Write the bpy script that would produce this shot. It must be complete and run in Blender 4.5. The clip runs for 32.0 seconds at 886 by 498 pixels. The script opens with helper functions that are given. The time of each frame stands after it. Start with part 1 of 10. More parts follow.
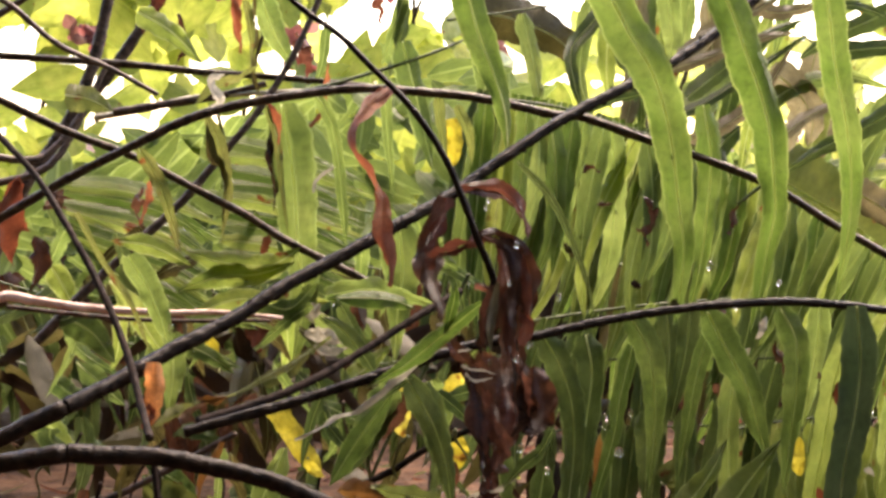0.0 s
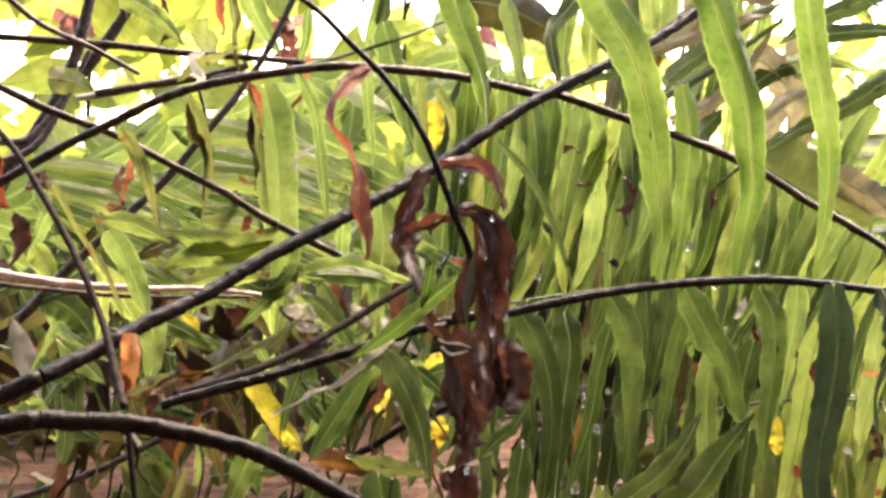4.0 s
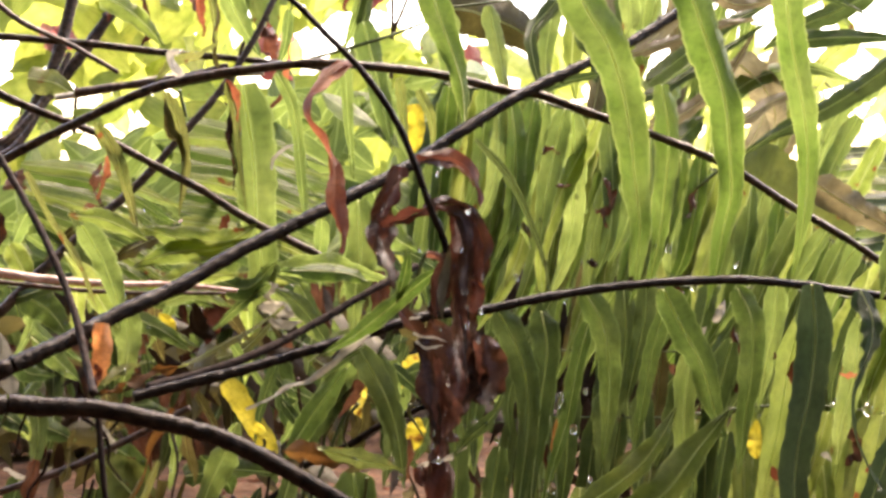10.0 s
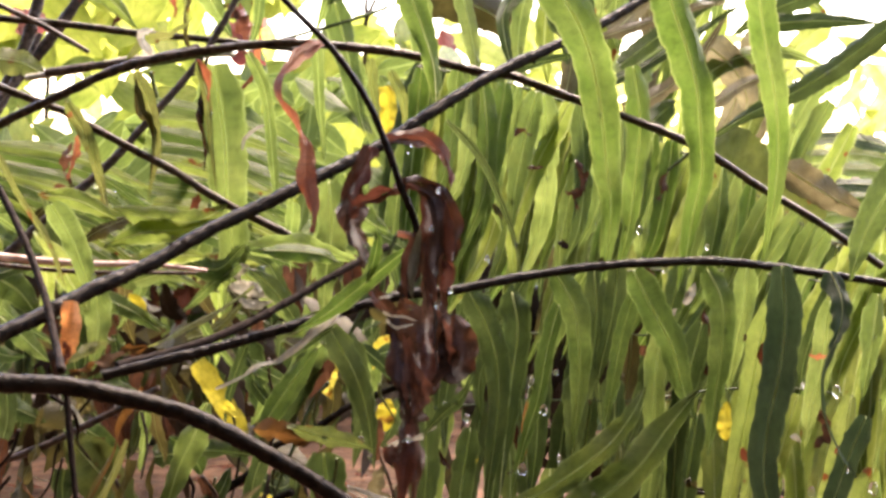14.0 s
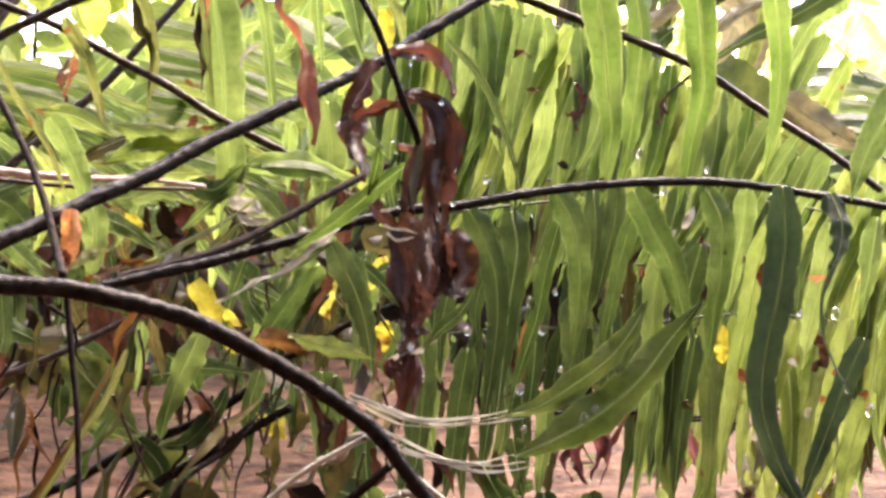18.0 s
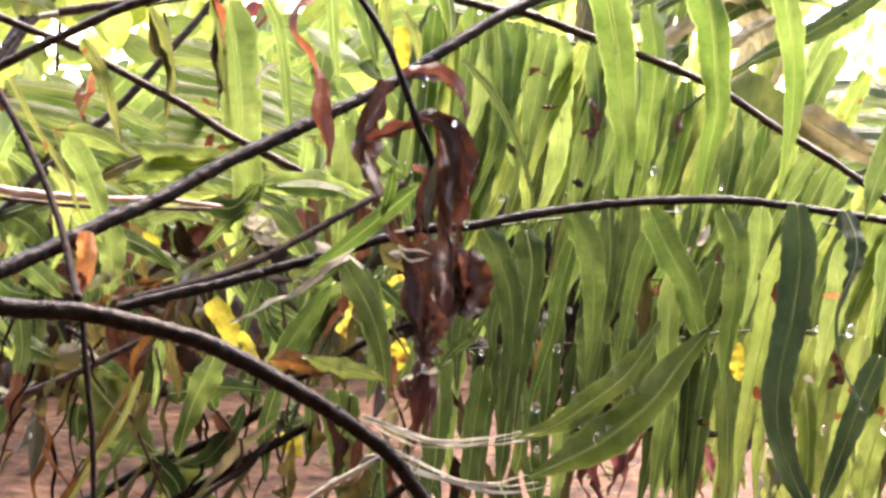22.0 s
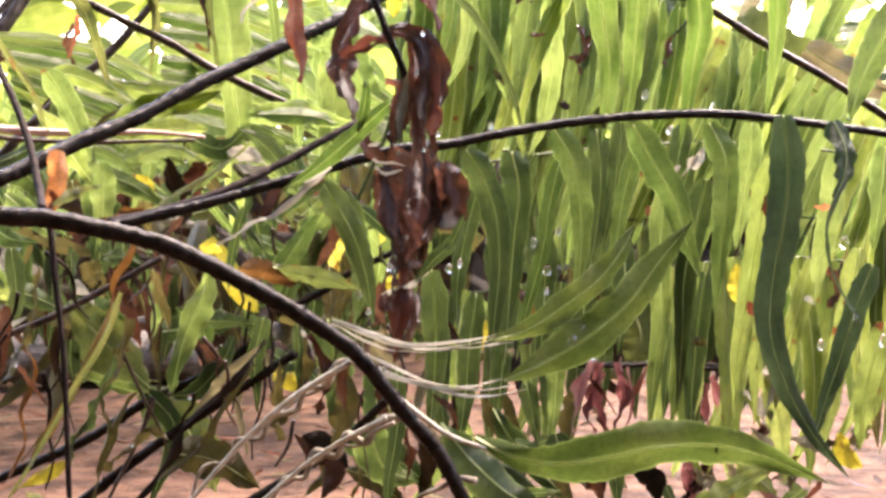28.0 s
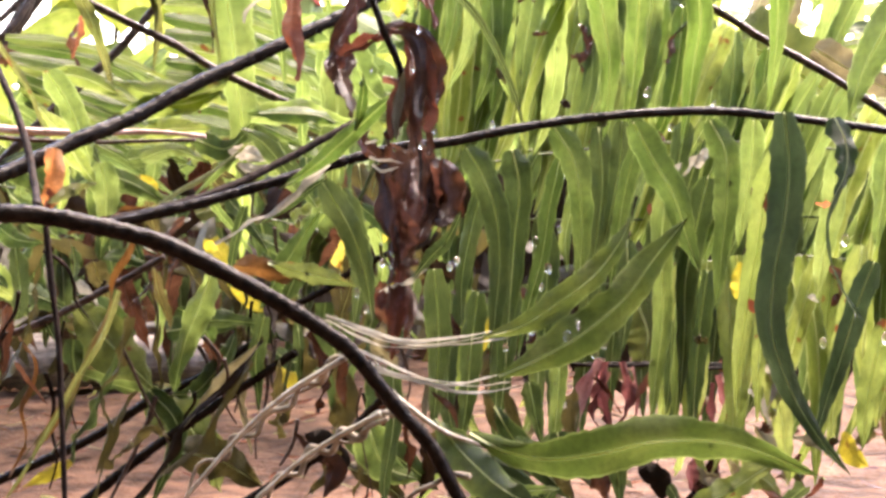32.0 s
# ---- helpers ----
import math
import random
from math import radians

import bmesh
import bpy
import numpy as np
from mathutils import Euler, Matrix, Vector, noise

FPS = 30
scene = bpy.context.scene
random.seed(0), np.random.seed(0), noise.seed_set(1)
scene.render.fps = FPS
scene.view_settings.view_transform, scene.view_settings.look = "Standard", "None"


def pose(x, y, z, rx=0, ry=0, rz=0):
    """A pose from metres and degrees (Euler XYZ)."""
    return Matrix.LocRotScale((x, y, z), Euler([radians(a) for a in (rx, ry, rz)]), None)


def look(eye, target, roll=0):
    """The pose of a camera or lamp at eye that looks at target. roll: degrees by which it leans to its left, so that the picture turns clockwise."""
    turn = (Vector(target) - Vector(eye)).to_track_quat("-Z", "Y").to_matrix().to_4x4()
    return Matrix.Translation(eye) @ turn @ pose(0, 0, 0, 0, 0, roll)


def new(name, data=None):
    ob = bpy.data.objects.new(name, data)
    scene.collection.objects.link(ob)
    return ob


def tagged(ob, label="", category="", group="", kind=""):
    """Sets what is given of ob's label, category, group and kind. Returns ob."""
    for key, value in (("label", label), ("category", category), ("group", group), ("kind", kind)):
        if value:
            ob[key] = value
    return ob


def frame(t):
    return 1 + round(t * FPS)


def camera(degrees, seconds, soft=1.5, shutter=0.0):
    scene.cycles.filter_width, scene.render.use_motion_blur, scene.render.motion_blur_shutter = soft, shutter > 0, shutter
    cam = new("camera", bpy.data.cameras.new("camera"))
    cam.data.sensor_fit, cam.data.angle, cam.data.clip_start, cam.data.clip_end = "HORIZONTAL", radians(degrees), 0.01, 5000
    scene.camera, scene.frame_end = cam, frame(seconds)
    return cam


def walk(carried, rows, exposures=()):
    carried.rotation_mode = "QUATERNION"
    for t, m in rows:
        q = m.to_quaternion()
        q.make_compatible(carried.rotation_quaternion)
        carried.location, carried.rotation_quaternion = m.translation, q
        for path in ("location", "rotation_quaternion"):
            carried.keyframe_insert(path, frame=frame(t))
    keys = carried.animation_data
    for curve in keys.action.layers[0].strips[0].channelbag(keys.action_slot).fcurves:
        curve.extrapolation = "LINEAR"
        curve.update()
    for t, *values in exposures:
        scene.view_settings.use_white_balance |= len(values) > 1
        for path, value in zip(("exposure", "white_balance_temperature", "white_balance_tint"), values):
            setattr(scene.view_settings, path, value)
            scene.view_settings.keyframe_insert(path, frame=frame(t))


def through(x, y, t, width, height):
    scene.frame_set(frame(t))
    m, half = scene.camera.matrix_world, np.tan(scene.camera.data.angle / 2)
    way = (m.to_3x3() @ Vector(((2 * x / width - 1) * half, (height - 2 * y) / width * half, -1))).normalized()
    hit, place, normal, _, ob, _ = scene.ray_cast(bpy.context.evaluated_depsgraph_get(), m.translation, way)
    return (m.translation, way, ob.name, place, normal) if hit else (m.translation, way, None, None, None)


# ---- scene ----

cam = camera(28.0, 32.0, soft=3.0)
# the way of the camera: seconds and pose
PATH = [
    (0, pose(0.0065, 0.0054, 0.2761, 86.436, 0.323, 0.400)),
    (0.5, pose(0.0052, 0.0035, 0.2792, 86.650, 0.122, 0.132)),
    (1, pose(0.0045, 0.0051, 0.2800, 86.793, -0.146, -0.056)),
    (1.5, pose(0.0100, 0.0052, 0.2775, 86.531, -0.127, 0.013)),
    (2, pose(0.0108, 0.0037, 0.2734, 86.116, -0.132, 0.370)),
    (2.5, pose(0.0130, 0.0045, 0.2724, 86.246, 0.491, 0.589)),
    (4.5, pose(0.0121, 0.0027, 0.2600, 86.602, -0.124, -0.008)),
    (5, pose(0.0158, 0.0068, 0.2531, 86.332, 0.016, -0.674)),
    (5.5, pose(0.0160, 0.0055, 0.2538, 86.533, 0.061, -0.545)),
    (6, pose(0.0136, 0.0051, 0.2570, 86.583, 0.020, -0.270)),
    (6.5, pose(0.0146, 0.0047, 0.2605, 86.475, -0.291, -0.673)),
    (7, pose(0.0153, 0.0035, 0.2623, 86.436, -0.253, -0.523)),
    (7.5, pose(0.0165, 0.0033, 0.2603, 86.600, -0.094, -0.234)),
    (8, pose(0.0156, 0.0039, 0.2570, 86.649, -0.551, -0.480)),
    (8.5, pose(0.0224, 0.0055, 0.2561, 87.426, -0.236, -0.038)),
    (9, pose(0.0272, 0.0051, 0.2582, 87.741, 0.024, -0.037)),
    (9.5, pose(0.0247, 0.0053, 0.2579, 87.600, -0.124, 0.123)),
    (10, pose(0.0163, 0.0053, 0.2561, 87.559, -0.279, -0.042)),
    (10.5, pose(0.0149, 0.0057, 0.2550, 87.633, -0.405, -0.442)),
    (11, pose(0.0179, 0.0045, 0.2578, 87.538, -0.313, -0.279)),
    (11.5, pose(0.0192, 0.0045, 0.2603, 87.806, -0.422, -0.418)),
    (12, pose(0.0167, 0.0051, 0.2617, 87.741, -0.298, -0.343)),
    (12.5, pose(0.0143, 0.0044, 0.2571, 87.254, -0.732, -0.392)),
    (13, pose(0.0226, 0.0043, 0.2563, 87.244, -0.617, -0.829)),
    (13.5, pose(0.0186, 0.0048, 0.2542, 87.179, -0.516, -0.655)),
    (15.5, pose(0.0165, 0.0072, 0.2481, 87.596, -0.363, -2.030)),
    (16, pose(0.0247, 0.0063, 0.2420, 86.950, -0.484, -1.509)),
    (16.5, pose(0.0170, 0.0078, 0.2449, 86.943, -0.477, -1.544)),
    (17, pose(0.0135, 0.0073, 0.2504, 86.485, -0.691, -1.290)),
    (17.5, pose(0.0119, 0.0067, 0.2467, 86.100, -1.173, -1.710)),
    (18, pose(0.0126, 0.0071, 0.2403, 85.825, -0.971, -1.342)),
    (18.5, pose(0.0144, 0.0078, 0.2435, 85.963, -0.961, -1.365)),
    (19, pose(0.0122, 0.0065, 0.2478, 85.952, -1.002, -1.222)),
    (19.5, pose(0.0084, 0.0061, 0.2546, 85.807, -1.342, -1.382)),
    (20, pose(0.0057, 0.0055, 0.2525, 85.639, -1.331, -0.998)),
    (20.5, pose(0.0101, 0.0048, 0.2495, 85.686, -1.203, -0.718)),
    (21, pose(0.0130, 0.0058, 0.2474, 85.713, -0.825, -0.683)),
    (21.5, pose(0.0130, 0.0061, 0.2432, 85.884, -0.918, -0.878)),
    (22, pose(0.0156, 0.0053, 0.2445, 86.030, -0.745, -0.573)),
    (22.5, pose(0.0124, 0.0058, 0.2418, 85.602, -0.974, -0.711)),
    (23, pose(0.0146, 0.0076, 0.2328, 85.618, -0.559, -0.726)),
    (23.5, pose(0.0195, 0.0080, 0.2281, 85.621, -0.443, -0.621)),
    (24, pose(0.0325, 0.0060, 0.2268, 85.770, 0.023, 0.110)),
    (24.5, pose(0.0347, 0.0061, 0.2252, 86.320, 0.036, 0.813)),
    (26.5, pose(0.0444, 0.0070, 0.2186, 86.523, 0.846, 1.413)),
    (27, pose(0.0433, 0.0067, 0.2134, 86.347, 1.080, 1.423)),
    (27.5, pose(0.0410, 0.0071, 0.2120, 86.513, 1.491, 1.788)),
    (28, pose(0.0414, 0.0063, 0.2145, 86.474, 1.230, 1.381)),
    (28.5, pose(0.0406, 0.0043, 0.2267, 86.239, 1.178, 2.016)),
    (29, pose(0.0401, 0.0041, 0.2271, 86.309, 1.434, 2.279)),
    (29.5, pose(0.0415, 0.0047, 0.2167, 86.322, 1.618, 2.601)),
    (30, pose(0.0455, 0.0058, 0.2127, 86.565, 1.523, 2.438)),
    (30.5, pose(0.0445, 0.0058, 0.2133, 86.684, 1.437, 2.458)),
    (31, pose(0.0458, 0.0058, 0.2143, 86.503, 1.176, 2.278)),
    (31.5, pose(0.0457, 0.0064, 0.2107, 86.545, 1.386, 2.398)),
    (32, pose(0.0505, 0.0059, 0.2113, 86.736, 1.444, 2.280)),
]
walk(cam, PATH, exposures=[(0.0, 2.82, 8100, 24), (5.0, 3.42, 8100, 24), (7.0, 3.44, 8100, 24), (9.5, 3.20, 8100, 24), (12.5, 3.14, 8000, 24), (16.0, 3.34, 7700, 25), (19.0, 3.62, 7400, 26), (32.0, 3.78, 7400, 26)])

# ---- sky and sun: bright overcast, light from behind the ferns ----
world = bpy.data.worlds.new("overcast_sky")
scene.world = world
world.use_nodes = True
wn, wl = world.node_tree.nodes, world.node_tree.links
sky = wn.new("ShaderNodeTexSky")
sky.sky_type, sky.sun_disc = "NISHITA", False
sky.sun_elevation, sky.sun_rotation = radians(54), radians(34)
sky.dust_density, sky.air_density = 1.0, 1.0
wn["Background"].inputs["Strength"].default_value = 0.15
wl.new(sky.outputs["Color"], wn["Background"].inputs["Color"])

sun_data = bpy.data.lights.new("sun", "SUN")
sun_data.energy, sun_data.angle, sun_data.color = 2.5, radians(45), (1.0, 0.95, 0.84)
sun = new("sun", sun_data)
sun.matrix_world = look((1.3, 1.9, 3.2), (0, 0, 0))


# ---- materials ----
def nodes_of(name):
    m = bpy.data.materials.new(name)
    m.use_nodes = True
    return m, m.node_tree.nodes, m.node_tree.links


def ramp(nodes, stops):
    r = nodes.new("ShaderNodeValToRGB")
    while len(r.color_ramp.elements) < len(stops):
        r.color_ramp.elements.new(0.5)
    for e, (at, c) in zip(r.color_ramp.elements, stops):
        e.position, e.color = at, (*c, 1)
    return r


def leafy(name, dark, mid, pale, spots=None, gloss=0.36, through=0.45, veins=70.0, amount=0.35, spec=0.2, paler=None):
    """A leaf blade: patchy colour, side veins, brown specks, light shining through."""
    m, n, l = nodes_of(name)
    out, bsdf = n["Material Output"], n["Principled BSDF"]
    tc, info = n.new("ShaderNodeTexCoord"), n.new("ShaderNodeObjectInfo")
    big, fine = n.new("ShaderNodeTexNoise"), n.new("ShaderNodeTexNoise")
    big.inputs["Scale"].default_value, fine.inputs["Scale"].default_value = 70.0, 520.0
    big.inputs["Detail"].default_value = 7.0
    l.new(tc.outputs["Object"], big.inputs["Vector"])
    l.new(tc.outputs["Object"], fine.inputs["Vector"])
    add = n.new("ShaderNodeMath")
    add.operation = "MULTIPLY_ADD"
    add.inputs[1].default_value, add.inputs[2].default_value = 0.36, -0.18
    l.new(info.outputs["Random"], add.inputs[0])
    sum_ = n.new("ShaderNodeMath")
    sum_.operation = "ADD"
    l.new(big.outputs["Fac"], sum_.inputs[0])
    l.new(add.outputs[0], sum_.inputs[1])
    col = ramp(n, [(0.2, dark), (0.5, mid), (0.85, pale)])
    l.new(sum_.outputs[0], col.inputs["Fac"])
    wave = n.new("ShaderNodeTexWave")
    wave.wave_type, wave.bands_direction = "BANDS", "DIAGONAL"
    wave.inputs["Scale"].default_value, wave.inputs["Distortion"].default_value = veins / 10, 1.2
    l.new(tc.outputs["UV"], wave.inputs["Vector"])
    vein = n.new("ShaderNodeMixRGB")
    vein.blend_type = "MULTIPLY"
    vein.inputs["Fac"].default_value = 0.5 * amount
    l.new(col.outputs["Color"], vein.inputs["Color1"])
    l.new(wave.outputs["Color"], vein.inputs["Color2"])
    streak, blot = n.new("ShaderNodeTexNoise"), n.new("ShaderNodeMixRGB")
    streak.inputs["Scale"].default_value, streak.inputs["Detail"].default_value = 3.2, 6.0
    place = n.new("ShaderNodeVectorMath")
    place.operation = "ADD"
    l.new(tc.outputs["UV"], place.inputs[0])
    l.new(info.outputs["Random"], place.inputs[1])
    l.new(place.outputs["Vector"], streak.inputs["Vector"])
    shade = ramp(n, [(0.32, (0.5, 0.5, 0.45)), (0.5, (0.95, 0.95, 0.95)), (0.72, (1.35, 1.3, 1.2))])
    l.new(streak.outputs["Fac"], shade.inputs["Fac"])
    blot.blend_type = "MULTIPLY"
    blot.inputs["Fac"].default_value = 0.45
    l.new(vein.outputs["Color"], blot.inputs["Color1"])
    l.new(shade.outputs["Color"], blot.inputs["Color2"])
    colour = blot.outputs["Color"]
    if paler:
        split = n.new("ShaderNodeSeparateXYZ")
        l.new(tc.outputs["UV"], split.inputs[0])
        band = ramp(n, [(0.0, (0.7, 0.7, 0.7)), (0.05, (0.5, 0.5, 0.5)), (0.15, (0, 0, 0)), (0.86, (0, 0, 0)), (1.0, (0.75, 0.75, 0.75))])
        l.new(split.outputs["X"], band.inputs["Fac"])
        light = n.new("ShaderNodeMixRGB")
        light.inputs["Color2"].default_value = (*paler, 1)
        l.new(band.outputs["Color"], light.inputs["Fac"])
        l.new(colour, light.inputs["Color1"])
        colour = light.outputs["Color"]
    if spots:
        speck = n.new("ShaderNodeTexNoise")
        speck.inputs["Scale"].default_value = 130.0
        l.new(tc.outputs["Object"], speck.inputs["Vector"])
        edge = ramp(n, [(0.66, (0, 0, 0)), (0.72, (1, 1, 1))])
        l.new(speck.outputs["Fac"], edge.inputs["Fac"])
        mix = n.new("ShaderNodeMixRGB")
        mix.inputs["Color2"].default_value = (*spots, 1)
        l.new(edge.outputs["Color"], mix.inputs["Fac"])
        l.new(colour, mix.inputs["Color1"])
        colour = mix.outputs["Color"]
    l.new(colour, bsdf.inputs["Base Color"])
    bsdf.inputs["Roughness"].default_value = gloss
    bsdf.inputs["Specular IOR Level"].default_value = spec
    bump = n.new("ShaderNodeBump")
    bump.inputs["Strength"].default_value, bump.inputs["Distance"].default_value = 0.8, 0.0009
    both = n.new("ShaderNodeMath")
    both.operation = "ADD"
    l.new(wave.outputs["Fac"], both.inputs[0])
    l.new(fine.outputs["Fac"], both.inputs[1])
    l.new(both.outputs[0], bump.inputs["Height"])
    l.new(bump.outputs["Normal"], bsdf.inputs["Normal"])
    if through > 0:
        trans, mixs = n.new("ShaderNodeBsdfTranslucent"), n.new("ShaderNodeMixShader")
        l.new(colour, trans.inputs["Color"])
        mixs.inputs["Fac"].default_value = through
        l.new(bsdf.outputs["BSDF"], mixs.inputs[1])
        l.new(trans.outputs["BSDF"], mixs.inputs[2])
        l.new(mixs.outputs["Shader"], out.inputs["Surface"])
    return m


def barky(name, dark, pale, scale=160.0, rough=0.5, bumps=0.7, stretch=(1, 1, 1), gloss=0.5):
    """A stem or soil surface with grain at two scales."""
    m, n, l = nodes_of(name)
    bsdf = n["Principled BSDF"]
    tc, mp = n.new("ShaderNodeTexCoord"), n.new("ShaderNodeMapping")
    mp.inputs["Scale"].default_value = stretch
    l.new(tc.outputs["Object"], mp.inputs["Vector"])
    a, b = n.new("ShaderNodeTexNoise"), n.new("ShaderNodeTexNoise")
    a.inputs["Scale"].default_value, b.inputs["Scale"].default_value = scale, scale * 7
    a.inputs["Detail"].default_value = 6.0
    l.new(mp.outputs["Vector"], a.inputs["Vector"])
    l.new(mp.outputs["Vector"], b.inputs["Vector"])
    col = ramp(n, [(0.35, dark), (0.7, pale)])
    l.new(a.outputs["Fac"], col.inputs["Fac"])
    l.new(col.outputs["Color"], bsdf.inputs["Base Color"])
    bsdf.inputs["Roughness"].default_value = rough
    wet = ramp(n, [(0.4, (0.3 * gloss,) * 3), (0.6, (1.2 * gloss,) * 3)])
    l.new(b.outputs["Fac"], wet.inputs["Fac"])
    l.new(wet.outputs["Color"], bsdf.inputs["Specular IOR Level"])
    add = n.new("ShaderNodeMath")
    add.operation = "MULTIPLY_ADD"
    add.inputs[1].default_value = 0.4
    l.new(b.outputs["Fac"], add.inputs[0])
    l.new(a.outputs["Fac"], add.inputs[2])
    bump = n.new("ShaderNodeBump")
    bump.inputs["Strength"].default_value, bump.inputs["Distance"].default_value = bumps, 0.22 / scale
    l.new(add.outputs[0], bump.inputs["Height"])
    l.new(bump.outputs["Normal"], bsdf.inputs["Normal"])
    return m


fern = leafy("fern_green", (0.08, 0.13, 0.03), (0.142, 0.206, 0.047), (0.228, 0.29, 0.078), paler=(0.32, 0.42, 0.13))
fern_young = leafy("fern_young_green", (0.14, 0.195, 0.034), (0.225, 0.29, 0.056), (0.33, 0.38, 0.1), spots=(0.16, 0.05, 0.015), paler=(0.42, 0.47, 0.19), through=0.58)
fern_deep = leafy("fern_fresh_green", (0.058, 0.11, 0.016), (0.104, 0.178, 0.03), (0.175, 0.25, 0.055), spec=0.2, paler=(0.3, 0.38, 0.11), through=0.38)
fern_bright = leafy("fern_yellowish_green", (0.165, 0.23, 0.046), (0.25, 0.315, 0.075), (0.35, 0.39, 0.115), spots=(0.16, 0.05, 0.015), through=0.48)
# Older leaflets and those low in the thicket, whose shade is in this green.
fern_old_dim = leafy("fern_old_dim_green", (0.034, 0.062, 0.016), (0.062, 0.098, 0.026), (0.106, 0.145, 0.044), through=0.27, paler=(0.17, 0.24, 0.07), spec=0.15)
# Darker copy of the fern green, with shade put into the colour.
fern_shade = leafy("fern_shaded_bluish_green", (0.020, 0.040, 0.016), (0.036, 0.064, 0.026), (0.058, 0.09, 0.04), through=0.25, paler=(0.09, 0.13, 0.055), spec=0.12)
fern_tired = leafy("fern_turning_olive", (0.085, 0.11, 0.026), (0.14, 0.165, 0.04), (0.22, 0.21, 0.065), spots=(0.14, 0.05, 0.015))
fern_olive = leafy("fern_olive_green", (0.034, 0.062, 0.010), (0.064, 0.098, 0.018), (0.12, 0.15, 0.034), gloss=0.5, spec=0.04, paler=(0.19, 0.25, 0.07), through=0.3)
fern_mid = leafy("fern_mid_green", (0.055, 0.10, 0.02), (0.095, 0.155, 0.034), (0.155, 0.215, 0.056), gloss=0.5, spec=0.1, paler=(0.22, 0.31, 0.09), through=0.32)
russet = leafy("withered_russet", (0.07, 0.028, 0.008), (0.16, 0.07, 0.018), (0.28, 0.15, 0.04), gloss=0.5, through=0.35, spec=0.12)
# Brown of dead leaflets, taken near black to stand for shade in gaps.
dead_dim = leafy("dead_dim_brown", (0.010, 0.006, 0.003), (0.034, 0.019, 0.010), (0.085, 0.05, 0.024), gloss=0.6, through=0.05, spec=0.1)
rib = leafy("midrib_pale_green", (0.62, 0.72, 0.34), (0.72, 0.8, 0.42), (0.8, 0.86, 0.5), through=0.85)
dead = leafy("withered_wet_brown", (0.02, 0.008, 0.005), (0.08, 0.03, 0.015), (0.21, 0.095, 0.05), gloss=0.24, through=0.22, spec=0.36)
rusty = leafy("withered_rust_red", (0.10, 0.025, 0.013), (0.22, 0.06, 0.027), (0.40, 0.15, 0.065), gloss=0.5, through=0.45, spec=0.15)
yellow = leafy("yellowed_leaf", (0.42, 0.33, 0.025), (0.58, 0.49, 0.05), (0.68, 0.60, 0.12), spots=(0.25, 0.12, 0.02), through=0.5)
# For dried leaves, and for pale pieces that stand for white glints.
pale_dry_glint = leafy("dried_pale_leaf_glint", (0.46, 0.43, 0.33), (0.6, 0.56, 0.45), (0.72, 0.69, 0.58), through=0.25)
shrub_leaf = leafy("shrub_yellow_green", (0.34, 0.42, 0.08), (0.54, 0.58, 0.13), (0.70, 0.68, 0.25), through=0.7)
plum = leafy("withered_plum", (0.13, 0.036, 0.038), (0.27, 0.09, 0.085), (0.5, 0.27, 0.25), gloss=0.3, through=0.35)
petal = leafy("red_petal", (0.20, 0.045, 0.045), (0.32, 0.10, 0.09), (0.46, 0.24, 0.21), through=0.4)
stem_dark = barky("stem_blackish_brown", (0.003, 0.002, 0.0013), (0.02, 0.0125, 0.008), 420, 0.22, 1.0, gloss=0.075)
stem_umber = barky("stem_umber_brown", (0.010, 0.006, 0.0032), (0.065, 0.04, 0.022), 400, 0.3, 1.0, gloss=0.14)
stem_brown = barky("stem_brown", (0.018, 0.011, 0.007), (0.10, 0.06, 0.042), 380, 0.5, gloss=0.3)
stem_matt = barky("stem_dull_dark_brown", (0.006, 0.004, 0.003), (0.03, 0.018, 0.014), 300, 0.7, 1.0, gloss=0.06)
stem_green = barky("stem_green", (0.035, 0.05, 0.012), (0.08, 0.10, 0.03), 200, 0.5, gloss=0.3)
stem_pale = barky("stem_dried_pale", (0.28, 0.24, 0.17), (0.5, 0.45, 0.34), 240, 0.5)
stem_tan = barky("stem_dried_tan", (0.09, 0.07, 0.045), (0.36, 0.30, 0.22), 260, 0.5, gloss=0.3)
stem_pink = barky("stem_dried_pinkish", (0.42, 0.25, 0.19), (0.75, 0.55, 0.46), 200, 0.45)
soil = barky("wet_pinkish_clay", (0.024, 0.0115, 0.007), (0.108, 0.055, 0.033), 48, 0.8, 1.0, (0.8, 1.1, 1), gloss=0.12)
wood = barky("weathered_grey_wood", (0.10, 0.072, 0.056), (0.30, 0.23, 0.18), 60, 0.6, 0.8, (0.3, 4, 4))


water, wnodes, _ = nodes_of("water")
wnodes["Principled BSDF"].inputs["Transmission Weight"].default_value = 1.0
wnodes["Principled BSDF"].inputs["Roughness"].default_value = 0.05
wnodes["Principled BSDF"].inputs["IOR"].default_value = 1.33
maroon = leafy("withered_maroon", (0.075, 0.021, 0.013), (0.175, 0.056, 0.032), (0.34, 0.14, 0.085), gloss=0.2, through=0.25)
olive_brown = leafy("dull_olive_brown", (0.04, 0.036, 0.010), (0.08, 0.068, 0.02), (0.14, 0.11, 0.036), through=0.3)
taupe = leafy("dry_taupe_leaf", (0.12, 0.10, 0.05), (0.2, 0.17, 0.085), (0.31, 0.28, 0.16), through=0.35)
orange = leafy("orange_leaf", (0.42, 0.10, 0.03), (0.60, 0.20, 0.06), (0.70, 0.34, 0.13), gloss=0.55, through=0.5, spec=0.15)
GREENS = (fern, fern_shade, fern_olive, fern_mid, fern_young, fern_old_dim, fern_tired, fern_deep, fern_bright, taupe, olive_brown)


